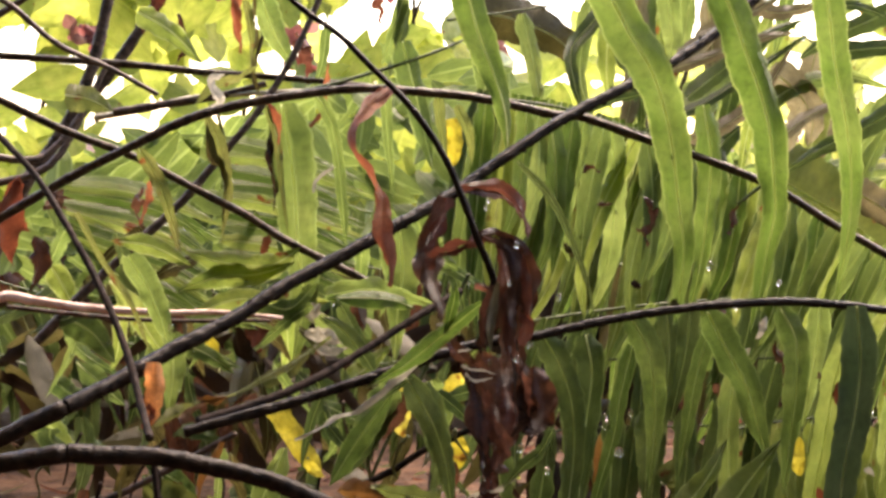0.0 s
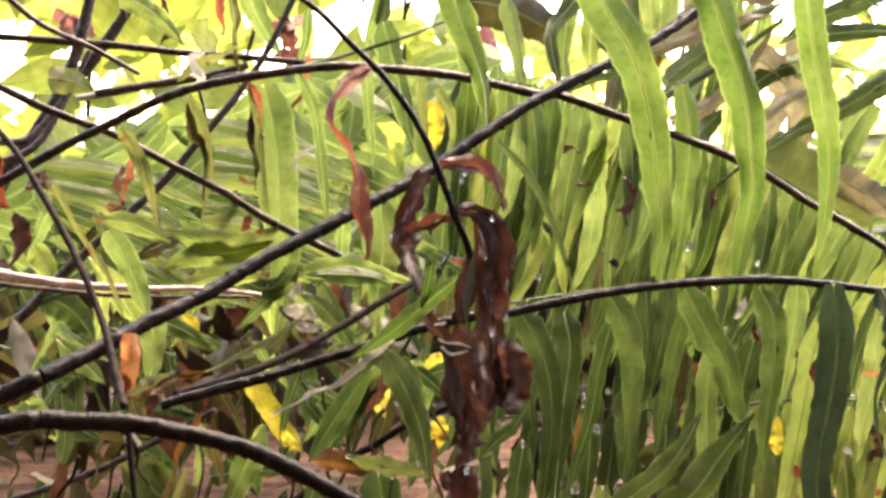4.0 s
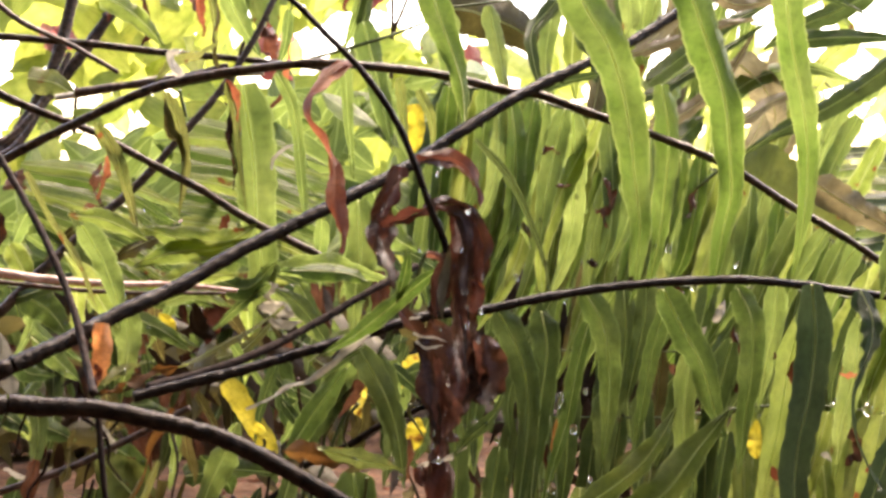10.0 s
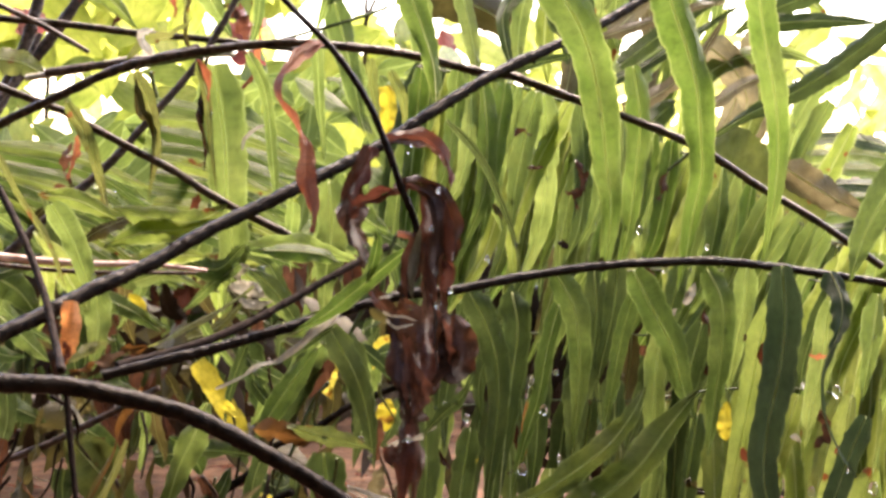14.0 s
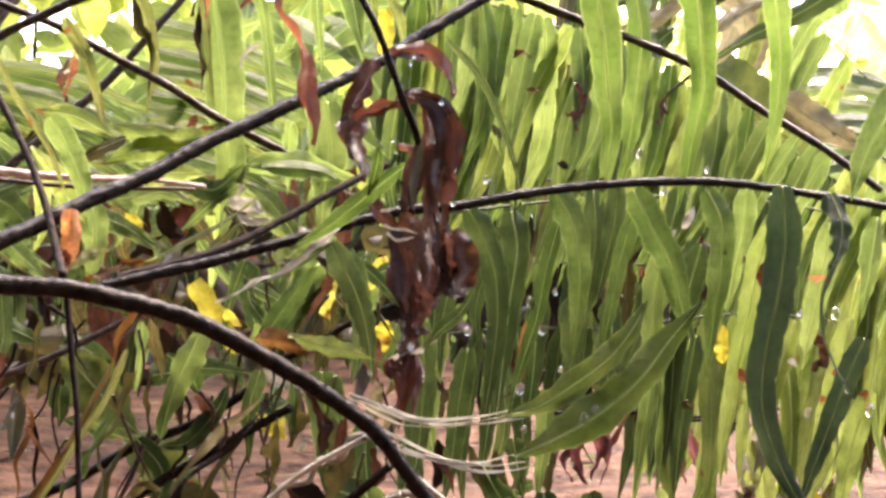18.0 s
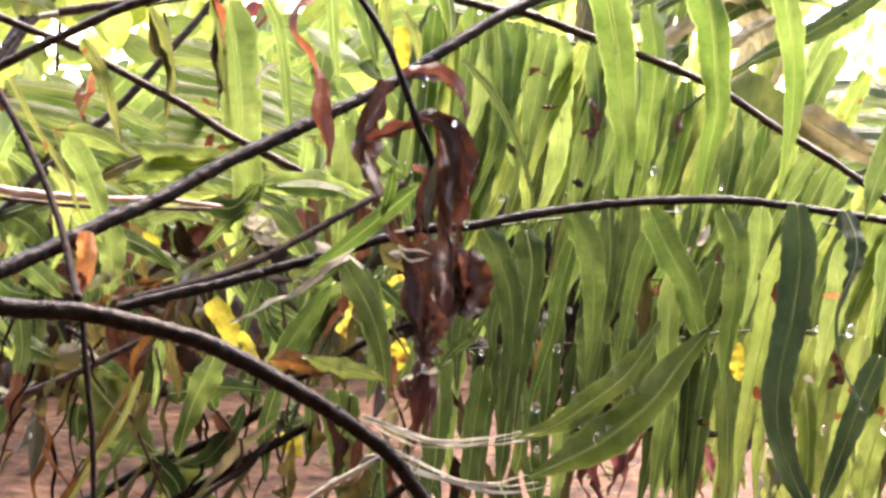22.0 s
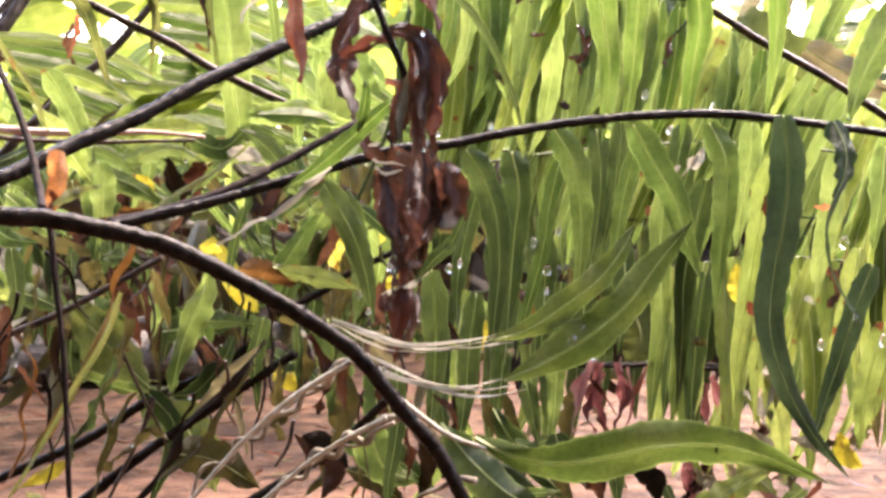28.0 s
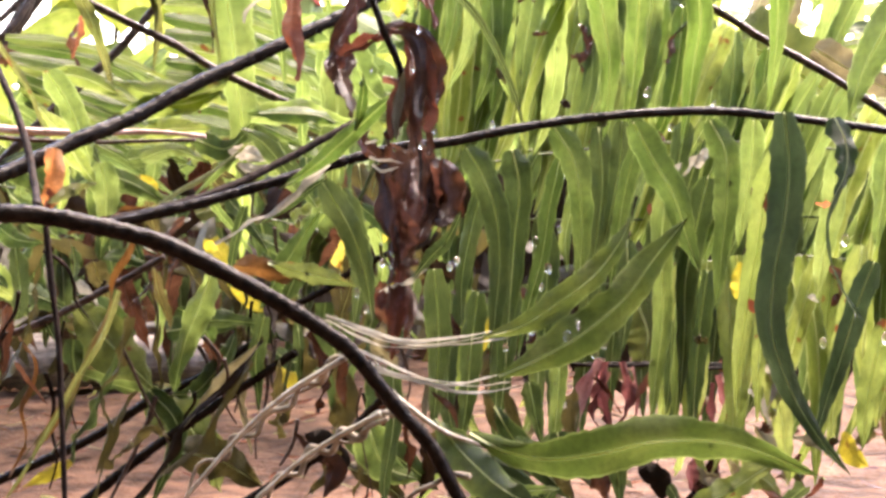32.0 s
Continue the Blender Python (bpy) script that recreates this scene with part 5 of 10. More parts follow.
stubs(bare, stem_brown, 0.0012, 5, (-0.143, 0.595, 0.145), (-0.110, 0.597, 0.156), (-0.087, 0.599, 0.167), (-0.068, 0.600, 0.177))
bare = thing("bare_frond", "dead fern frond, a bare dark stem among the others", "dead frond", "bare fern stems")
stalk("stem", bare, stem_dark, 0.0017, 0.0012, (-0.042, 0.557, 0.098), (-0.019, 0.545, 0.113), (-0.004, 0.533, 0.124), (0.011, 0.521, 0.139))
stubs(bare, stem_dark, 0.0015, 5, (-0.042, 0.557, 0.098), (-0.019, 0.545, 0.113), (-0.004, 0.533, 0.124), (0.011, 0.521, 0.139))
bare = thing("bare_frond", "dead fern frond, a bare thin dark stem among the others", "dead frond", "bare fern stems")
stalk("stem", bare, stem_dark, 0.0010, 0.0009, (0.071, 0.723, 0.122), (0.096, 0.725, 0.122), (0.128, 0.726, 0.121), (0.158, 0.727, 0.117))
stubs(bare, stem_dark, 0.0010, 5, (0.071, 0.723, 0.122), (0.096, 0.725, 0.122), (0.128, 0.726, 0.121), (0.158, 0.727, 0.117))
bare = thing("bare_frond", "dead fern frond, a bare dark stem among the others", "dead frond", "bare fern stems")
stalk("stem", bare, stem_dark, 0.0013, 0.0011, (-0.030, 0.602, 0.157), (-0.015, 0.602, 0.164), (-0.004, 0.602, 0.171), (0.012, 0.602, 0.178))
stubs(bare, stem_dark, 0.0012, 5, (-0.030, 0.602, 0.157), (-0.015, 0.602, 0.164), (-0.004, 0.602, 0.171), (0.012, 0.602, 0.178))
# ---- fern with parallel leaflets at the back left ----
fan = thing("fern_frond", "light green fern frond with parallel leaflets lying flat", "fern", "fern fronds")
stalk("stem", fan, stem_green, 0.0008, 0.0006, (-0.096, 0.767, 0.291), (-0.091, 0.779, 0.262), (-0.091, 0.791, 0.232), (-0.095, 0.804, 0.207))
leaf(fan, fern, 0.0067, -12, [(-0.0850, 0.7000, 0.2760), (-0.0660, 0.7050, 0.2720), (-0.0490, 0.7100, 0.2670), (-0.0280, 0.7150, 0.2580)], ruffle=0.12, fold=0.14)
leaf(fan, fern_young, 0.0067, -4, [(-0.0850, 0.7000, 0.2700), (-0.0660, 0.7050, 0.2680), (-0.0490, 0.7100, 0.2610), (-0.0260, 0.7150, 0.2530)], ruffle=0.12, fold=0.14)
leaf(fan, fern_deep, 0.0067, -13, [(-0.0850, 0.7000, 0.2650), (-0.0660, 0.7050, 0.2610), (-0.0490, 0.7100, 0.2560), (-0.0320, 0.7150, 0.2470)], ruffle=0.12, fold=0.14)
leaf(fan, fern, 0.0067, -15, [(-0.0850, 0.7000, 0.2590), (-0.0660, 0.7050, 0.2570), (-0.0490, 0.7100, 0.2500), (-0.0270, 0.7150, 0.2410)], ruffle=0.12, fold=0.14)
leaf(fan, fern_young, 0.0067, -5, [(-0.0850, 0.7000, 0.2540), (-0.0660, 0.7050, 0.2500), (-0.0490, 0.7100, 0.2440), (-0.0290, 0.7150, 0.2360)], ruffle=0.12, fold=0.14)
leaf(fan, fern_deep, 0.0067, -8, [(-0.0850, 0.7000, 0.2480), (-0.0660, 0.7050, 0.2450), (-0.0490, 0.7100, 0.2390), (-0.0310, 0.7150, 0.2300)], ruffle=0.12, fold=0.14)
leaf(fan, fern, 0.0067, -13, [(-0.0850, 0.7000, 0.2430), (-0.0660, 0.7050, 0.2400), (-0.0490, 0.7100, 0.2330), (-0.0300, 0.7150, 0.2240)], ruffle=0.12, fold=0.14)
leaf(fan, fern_young, 0.0067, -7, [(-0.0850, 0.7000, 0.2370), (-0.0660, 0.7050, 0.2340), (-0.0490, 0.7100, 0.2280), (-0.0300, 0.7150, 0.2190)], ruffle=0.12, fold=0.14)
leaf(fan, fern_deep, 0.0067, -8, [(-0.0850, 0.7000, 0.2320), (-0.0660, 0.7050, 0.2290), (-0.0490, 0.7100, 0.2220), (-0.0320, 0.7150, 0.2130)], ruffle=0.12, fold=0.14)
leaf(fan, fern_young, 0.0056, -16, [(-0.1480, 0.7000, 0.2590), (-0.1240, 0.7050, 0.2560), (-0.1050, 0.7100, 0.2500), (-0.0840, 0.7150, 0.2400)], ruffle=0.15, fold=0.14)
leaf(fan, fern_deep, 0.0056, -6, [(-0.1470, 0.7000, 0.2560), (-0.1240, 0.7050, 0.2520), (-0.1050, 0.7100, 0.2450), (-0.0910, 0.7150, 0.2340)], ruffle=0.15, fold=0.14)
leaf(fan, fern, 0.0056, -20, [(-0.1470, 0.7000, 0.2520), (-0.1240, 0.7050, 0.2470), (-0.1050, 0.7100, 0.2400), (-0.0920, 0.7150, 0.2290)], ruffle=0.15, fold=0.14)
leaf(fan, fern_young, 0.0056, -14, [(-0.1460, 0.7000, 0.2490), (-0.1240, 0.7050, 0.2420), (-0.1050, 0.7100, 0.2350), (-0.0890, 0.7150, 0.2240)], ruffle=0.15, fold=0.14)
leaf(fan, fern_deep, 0.0056, -15, [(-0.1450, 0.7000, 0.2460), (-0.1240, 0.7050, 0.2380), (-0.1050, 0.7100, 0.2300), (-0.0900, 0.7150, 0.2190)], ruffle=0.15, fold=0.14)
leaf(fan, fern, 0.0056, -11, [(-0.1440, 0.7000, 0.2420), (-0.1240, 0.7050, 0.2340), (-0.1050, 0.7100, 0.2250), (-0.0900, 0.7150, 0.2140)], ruffle=0.15, fold=0.14)
leaf(fan, fern_young, 0.0056, -14, [(-0.1430, 0.7000, 0.2390), (-0.1240, 0.7050, 0.2300), (-0.1050, 0.7100, 0.2200), (-0.0900, 0.7150, 0.2080)], ruffle=0.15, fold=0.14)
leaf(fan, fern_deep, 0.0056, -8, [(-0.1420, 0.7000, 0.2360), (-0.1240, 0.7050, 0.2250), (-0.1050, 0.7100, 0.2150), (-0.0920, 0.7150, 0.2030)], ruffle=0.15, fold=0.14)
leaf(fan, fern, 0.0056, -9, [(-0.1410, 0.7000, 0.2330), (-0.1240, 0.7050, 0.2210), (-0.1050, 0.7100, 0.2100), (-0.0900, 0.7150, 0.1980)], ruffle=0.15, fold=0.14)
leaf(fan, fern_deep, 0.0087, -16, [(-0.0920, 0.7500, 0.2740), (-0.0720, 0.7570, 0.2710), (-0.0540, 0.7630, 0.2640), (-0.0350, 0.7700, 0.2550)], ruffle=0.12, fold=0.14)
leaf(fan, fern, 0.0087, -10, [(-0.0920, 0.7500, 0.2680), (-0.0720, 0.7570, 0.2650), (-0.0540, 0.7630, 0.2580), (-0.0270, 0.7700, 0.2490)], ruffle=0.12, fold=0.14)
leaf(fan, fern_deep, 0.0087, -20, [(-0.0920, 0.7500, 0.2620), (-0.0720, 0.7570, 0.2590), (-0.0540, 0.7630, 0.2520), (-0.0260, 0.7700, 0.2430)], ruffle=0.12, fold=0.14)
leaf(fan, fern, 0.0087, -10, [(-0.0920, 0.7500, 0.2560), (-0.0720, 0.7570, 0.2530), (-0.0540, 0.7630, 0.2460), (-0.0320, 0.7700, 0.2370)], ruffle=0.12, fold=0.14)
leaf(fan, fern_deep, 0.0087, -9, [(-0.0920, 0.7500, 0.2500), (-0.0720, 0.7570, 0.2460), (-0.0540, 0.7630, 0.2400), (-0.0320, 0.7700, 0.2310)], ruffle=0.12, fold=0.14)
leaf(fan, fern, 0.0087, -5, [(-0.0930, 0.7500, 0.2440), (-0.0720, 0.7570, 0.2400), (-0.0540, 0.7630, 0.2340), (-0.0310, 0.7700, 0.2250)], ruffle=0.12, fold=0.14)
leaf(fan, fern_deep, 0.0087, -15, [(-0.0930, 0.7500, 0.2390), (-0.0720, 0.7570, 0.2350), (-0.0540, 0.7630, 0.2280), (-0.0290, 0.7700, 0.2190)], ruffle=0.12, fold=0.14)
leaf(fan, fern, 0.0087, -15, [(-0.0930, 0.7500, 0.2330), (-0.0720, 0.7570, 0.2300), (-0.0540, 0.7630, 0.2220), (-0.0320, 0.7700, 0.2130)], ruffle=0.12, fold=0.14)
leaf(fan, fern_deep, 0.0087, -20, [(-0.0930, 0.7500, 0.2270), (-0.0720, 0.7570, 0.2220), (-0.0540, 0.7630, 0.2160), (-0.0310, 0.7700, 0.2070)], ruffle=0.12, fold=0.14)
leaf(fan, fern, 0.0075, -8, [(-0.1600, 0.7500, 0.2570), (-0.1350, 0.7570, 0.2570), (-0.1140, 0.7630, 0.2490), (-0.0920, 0.7700, 0.2380)], ruffle=0.15, fold=0.14)
leaf(fan, fern_deep, 0.0075, -7, [(-0.1590, 0.7500, 0.2540), (-0.1350, 0.7570, 0.2520), (-0.1140, 0.7630, 0.2440), (-0.0950, 0.7700, 0.2330)], ruffle=0.15, fold=0.14)
leaf(fan, fern, 0.0075, -20, [(-0.1580, 0.7500, 0.2500), (-0.1350, 0.7570, 0.2470), (-0.1140, 0.7630, 0.2390), (-0.1000, 0.7700, 0.2270)], ruffle=0.15, fold=0.14)
leaf(fan, fern_deep, 0.0075, -15, [(-0.1570, 0.7500, 0.2470), (-0.1350, 0.7570, 0.2420), (-0.1140, 0.7630, 0.2330), (-0.0980, 0.7700, 0.2210)], ruffle=0.15, fold=0.14)
leaf(fan, fern, 0.0075, -17, [(-0.1560, 0.7500, 0.2430), (-0.1350, 0.7570, 0.2360), (-0.1140, 0.7630, 0.2280), (-0.0970, 0.7700, 0.2160)], ruffle=0.15, fold=0.14)
leaf(fan, fern_deep, 0.0075, -6, [(-0.1550, 0.7500, 0.2400), (-0.1350, 0.7570, 0.2330), (-0.1140, 0.7630, 0.2230), (-0.0930, 0.7700, 0.2100)], ruffle=0.15, fold=0.14)
leaf(fan, fern, 0.0075, -9, [(-0.1550, 0.7500, 0.2360), (-0.1350, 0.7570, 0.2270), (-0.1140, 0.7630, 0.2170), (-0.0970, 0.7700, 0.2050)], ruffle=0.15, fold=0.14)
leaf(fan, fern_deep, 0.0075, -6, [(-0.1540, 0.7500, 0.2330), (-0.1350, 0.7570, 0.2240), (-0.1140, 0.7630, 0.2120), (-0.0920, 0.7700, 0.1990)], ruffle=0.15, fold=0.14)
leaf(fan, fern, 0.0075, -9, [(-0.1530, 0.7500, 0.2290), (-0.1350, 0.7570, 0.2170), (-0.1140, 0.7630, 0.2070), (-0.0960, 0.7700, 0.1930)], ruffle=0.15, fold=0.14)
leaf(fan, fern_young, 0.0099, 8, [(-0.0880, 0.6250, 0.2370), (-0.0750, 0.6250, 0.2330), (-0.0590, 0.6250, 0.2320), (-0.0480, 0.6250, 0.2380)], shape="lance")
leaf(fan, fern_young, 0.0091, 8, [(-0.0910, 0.6250, 0.2230), (-0.0770, 0.6250, 0.2280), (-0.0630, 0.6250, 0.2290), (-0.0500, 0.6250, 0.2330)], shape="lance")
leaf(fan, fern_young, 0.0080, 8, [(-0.0860, 0.6250, 0.2150), (-0.0710, 0.6250, 0.2200), (-0.0550, 0.6250, 0.2200)], shape="lance")
leaf(fan, fern_young, 0.0072, 8, [(-0.1140, 0.6250, 0.2410), (-0.1000, 0.6250, 0.2390), (-0.0860, 0.6250, 0.2320)], shape="lance")
# ---- upright leaflets in the left half ----
left = thing("fern_frond", "fern frond with upright and hanging green leaflets among bare stems", "fern", "fern fronds")
stalk("stem", left, stem_green, 0.0008, 0.0006, (-0.085, 0.647, 0.286), (-0.062, 0.654, 0.291), (-0.036, 0.662, 0.297), (-0.007, 0.670, 0.306), (0.010, 0.678, 0.313))
leaf(left, fern, 0.0168, 12.4077, [(-0.058, 0.667, 0.289), (-0.054, 0.668, 0.262), (-0.053, 0.670, 0.241), (-0.051, 0.671, 0.215), (-0.056, 0.673, 0.189)])
leaf(left, fern, 0.0106, -18.1969, [(-0.013, 0.668, 0.312), (-0.007, 0.672, 0.287), (-0.002, 0.676, 0.264)])
leaf(left, fern, 0.0051, 16.1444, [(-0.020, 0.667, 0.302), (-0.019, 0.671, 0.279), (-0.017, 0.675, 0.253)])
leaf(left, fern, 0.0051, 7.74822, [(-0.045, 0.667, 0.293), (-0.039, 0.670, 0.279), (-0.036, 0.672, 0.251), (-0.035, 0.675, 0.234)])
leaf(left, fern, 0.0103, 16.9542, [(-0.020, 0.675, 0.249), (-0.017, 0.679, 0.223), (-0.016, 0.683, 0.197)])
leaf(left, fern_tired, 0.0047, 15.8627, [(0.000, 0.677, 0.292), (0.001, 0.682, 0.281), (0.003, 0.686, 0.266)])
leaf(left, fern_tired, 0.0052, 15.987, [(-0.080, 0.627, 0.284), (-0.076, 0.630, 0.272), (-0.074, 0.632, 0.258), (-0.077, 0.635, 0.238)])
leaf(left, fern_tired, 0.0052, 3.07814, [(-0.104, 0.626, 0.273), (-0.098, 0.629, 0.262), (-0.094, 0.632, 0.248), (-0.091, 0.635, 0.232)])
leaf(left, fern_tired, 0.0032, -19.4742, [(-0.060, 0.637, 0.288), (-0.057, 0.640, 0.276), (-0.056, 0.642, 0.262), (-0.054, 0.645, 0.241)])
leaf(left, fern, 0.0108, 9.81193, [(-0.070, 0.709, 0.333), (-0.065, 0.713, 0.318), (-0.056, 0.717, 0.302)])
leaf(left, fern_young, 0.0101, -13.1271, [(-0.122, 0.729, 0.328), (-0.109, 0.733, 0.320), (-0.097, 0.738, 0.307)])
leaf(left, fern_tired, 0.0123, -8.00448, [(-0.156, 0.747, 0.295), (-0.146, 0.752, 0.293), (-0.137, 0.757, 0.287)])
leaf(left, fern_tired, 0.0045, 6.51584, [(0.007, 0.707, 0.289), (0.012, 0.711, 0.278), (0.013, 0.716, 0.265)])
leaf(left, fern, 0.0054, 0.998565, [(-0.013, 0.709, 0.333), (-0.018, 0.713, 0.318), (-0.023, 0.718, 0.305)])
leaf(left, fern, 0.0045, -3.44998, [(-0.044, 0.708, 0.320), (-0.046, 0.713, 0.307), (-0.050, 0.717, 0.296)])
leaf(left, fern_tired, 0.0036, 17.5617, [(-0.076, 0.709, 0.331), (-0.074, 0.713, 0.316), (-0.075, 0.717, 0.298)])
leaf(left, fern, 0.0127, 4.48656, [(-0.009, 0.665, 0.249), (-0.003, 0.670, 0.234), (0.008, 0.674, 0.226)])
leaf(left, fern_tired, 0.0045, 20, [(-0.087, 0.647, 0.289), (-0.079, 0.647, 0.296), (-0.071, 0.647, 0.298), (-0.063, 0.647, 0.304)], shape="spindle", fold=0.5, name="withered_leaflet", ribbed=False, twist=60)
leaf(left, rusty, 0.0050, 20, [(-0.083, 0.729, 0.333), (-0.082, 0.728, 0.322), (-0.080, 0.728, 0.311)], shape="spindle", fold=0.5, name="withered_leaflet", ribbed=False, twist=60)
leaf(left, rusty, 0.0044, 20, [(-0.102, 0.636, 0.262), (-0.104, 0.636, 0.254), (-0.106, 0.635, 0.246)], shape="spindle", fold=0.5, name="withered_leaflet", ribbed=False, twist=60)
leaf(left, rusty, 0.0030, 20, [(-0.043, 0.687, 0.288), (-0.049, 0.687, 0.282), (-0.055, 0.686, 0.277)], shape="spindle", fold=0.5, name="withered_leaflet", ribbed=False, twist=60)
leaf(left, rusty, 0.0040, 20, [(-0.060, 0.637, 0.289), (-0.057, 0.637, 0.282), (-0.056, 0.636, 0.274)], shape="spindle", fold=0.5, name="withered_leaflet", ribbed=False, twist=60)
leaf(left, rusty, 0.0055, 20, [(-0.063, 0.665, 0.241), (-0.066, 0.665, 0.235), (-0.066, 0.664, 0.226)], shape="spindle", fold=0.5, name="withered_leaflet", ribbed=False, twist=60)
leaf(left, maroon, 0.0095, 10, [(-0.067, 0.684, 0.209), (-0.071, 0.684, 0.200), (-0.074, 0.683, 0.189)], shape="spindle", fold=0.4, name="withered_leaflet", ribbed=False, ruffle=0.6)
leaf(left, fern, 0.0052, 10, [(-0.082, 0.634, 0.210), (-0.070, 0.634, 0.213), (-0.057, 0.634, 0.208)])
leaf(left, fern, 0.0092, -10, [(-0.068, 0.664, 0.217), (-0.056, 0.664, 0.213), (-0.045, 0.665, 0.223)])
leaf(left, fern, 0.0126, -10, [(-0.101, 0.664, 0.203), (-0.104, 0.664, 0.191), (-0.101, 0.663, 0.181)])
leaf(left, fern, 0.0126, -10, [(-0.139, 0.665, 0.210), (-0.129, 0.664, 0.204), (-0.121, 0.664, 0.193)])
leaf(left, fern_young, 0.0099, 10, [(-0.149, 0.685, 0.228), (-0.143, 0.685, 0.217), (-0.138, 0.685, 0.208)])
lower = thing("fern_frond", "low fern frond with green leaflets crossing over dark gaps", "fern", "fern fronds")
stalk("stem", lower, stem_green, 0.0008, 0.0006, (0.011, 0.634, 0.228), (-0.001, 0.636, 0.201), (-0.018, 0.637, 0.169), (-0.030, 0.638, 0.140), (-0.036, 0.640, 0.119))
leaf(lower, fern, 0.0080, 25, [(-0.038, 0.604, 0.223), (-0.023, 0.608, 0.225), (-0.012, 0.611, 0.222), (0.000, 0.614, 0.219)])
leaf(lower, fern, 0.0068, 14.4666, [(-0.042, 0.624, 0.214), (-0.033, 0.629, 0.204), (-0.023, 0.633, 0.194)])
leaf(lower, fern_old_dim, 0.0085, -0.9121, [(-0.009, 0.553, 0.202), (-0.001, 0.556, 0.187), (0.003, 0.559, 0.173), (0.005, 0.562, 0.156)])
leaf(lower, fern_old_dim, 0.0109, 11.293, [(-0.017, 0.623, 0.187), (-0.025, 0.627, 0.172), (-0.033, 0.632, 0.156)])
leaf(lower, fern, 0.0074, -5.92633, [(-0.099, 0.644, 0.203), (-0.088, 0.648, 0.200), (-0.072, 0.653, 0.192)])
leaf(lower, fern_old_dim, 0.0082, -12.1067, [(-0.113, 0.645, 0.232), (-0.107, 0.649, 0.219), (-0.101, 0.654, 0.208)])
leaf(lower, fern_old_dim, 0.0106, 1.38548, [(-0.099, 0.663, 0.197), (-0.104, 0.668, 0.186), (-0.107, 0.672, 0.172)])
leaf(lower, fern_young, 0.0096, 12.6724, [(-0.075, 0.684, 0.210), (-0.058, 0.689, 0.214), (-0.039, 0.694, 0.214)])
leaf(lower, fern_tired, 0.0061, -13.1479, [(-0.063, 0.633, 0.190), (-0.054, 0.638, 0.193), (-0.044, 0.643, 0.203)])
leaf(lower, fern, 0.0093, 11.6669, [(-0.003, 0.663, 0.186), (0.001, 0.667, 0.173), (-0.001, 0.672, 0.158)])
leaf(lower, fern_old_dim, 0.0109, 16.8707, [(-0.047, 0.683, 0.184), (-0.044, 0.687, 0.168), (-0.041, 0.692, 0.152)])
leaf(lower, fern_young, 0.0087, 12.94, [(-0.034, 0.683, 0.184), (-0.028, 0.688, 0.188), (-0.019, 0.693, 0.196)])
leaf(lower, fern_old_dim, 0.0093, 18.1277, [(-0.074, 0.628, 0.149), (-0.061, 0.634, 0.150), (-0.044, 0.640, 0.151)])
leaf(lower, fern_old_dim, 0.0077, -11.4301, [(-0.074, 0.597, 0.132), (-0.066, 0.602, 0.117), (-0.077, 0.605, 0.090)])
leaf(lower, fern_old_dim, 0.0131, 1.36331, [(-0.013, 0.601, 0.155), (-0.011, 0.605, 0.135), (-0.011, 0.609, 0.111)])
leaf(lower, fern_old_dim, 0.0068, -1.355, [(-0.124, 0.618, 0.180), (-0.124, 0.622, 0.163), (-0.129, 0.626, 0.147)])
leaf(lower, fern_old_dim, 0.0074, -24.9096, [(-0.037, 0.640, 0.139), (-0.030, 0.645, 0.135), (-0.022, 0.650, 0.142)])
leaf(lower, fern_old_dim, 0.0100, -18.6568, [(-0.150, 0.676, 0.164), (-0.134, 0.682, 0.158), (-0.124, 0.687, 0.152)])
leaf(lower, fern, 0.0126, -18.7687, [(0.003, 0.560, 0.123), (0.007, 0.565, 0.111), (0.018, 0.570, 0.105)])
leaf(lower, fern_tired, 0.0261, -21.5792, [(0.101, 0.746, 0.143), (0.105, 0.751, 0.130), (0.101, 0.754, 0.116)])
leaf(left, fern_young, 0.0069, 1.12106, [(-0.121, 0.668, 0.218), (-0.121, 0.674, 0.207), (-0.123, 0.680, 0.196), (-0.127, 0.687, 0.187)])
leaf(left, olive_brown, 0.0069, 37.9346, [(-0.073, 0.691, 0.211), (-0.071, 0.698, 0.208), (-0.066, 0.704, 0.204), (-0.060, 0.711, 0.201)])
leaf(left, fern, 0.0052, -0.220291, [(-0.149, 0.711, 0.199), (-0.145, 0.718, 0.191), (-0.137, 0.724, 0.184), (-0.128, 0.730, 0.177)])
leaf(left, olive_brown, 0.0034, -30.5011, [(-0.051, 0.653, 0.207), (-0.046, 0.660, 0.201), (-0.044, 0.666, 0.196), (-0.043, 0.673, 0.191)])
leaf(left, olive_brown, 0.0075, -26.2294, [(-0.109, 0.740, 0.224), (-0.119, 0.746, 0.221), (-0.128, 0.753, 0.217), (-0.134, 0.759, 0.213)])
leaf(left, fern, 0.0069, -26.9029, [(-0.036, 0.657, 0.215), (-0.032, 0.664, 0.206), (-0.028, 0.670, 0.197), (-0.024, 0.676, 0.189)])
leaf(left, fern, 0.0052, -42.5848, [(-0.020, 0.687, 0.231), (-0.018, 0.693, 0.222), (-0.020, 0.700, 0.213), (-0.024, 0.706, 0.205)])
leaf(left, fern_old_dim, 0.0055, 6.43666, [(-0.118, 0.652, 0.218), (-0.130, 0.658, 0.213), (-0.144, 0.665, 0.208), (-0.156, 0.671, 0.203)])
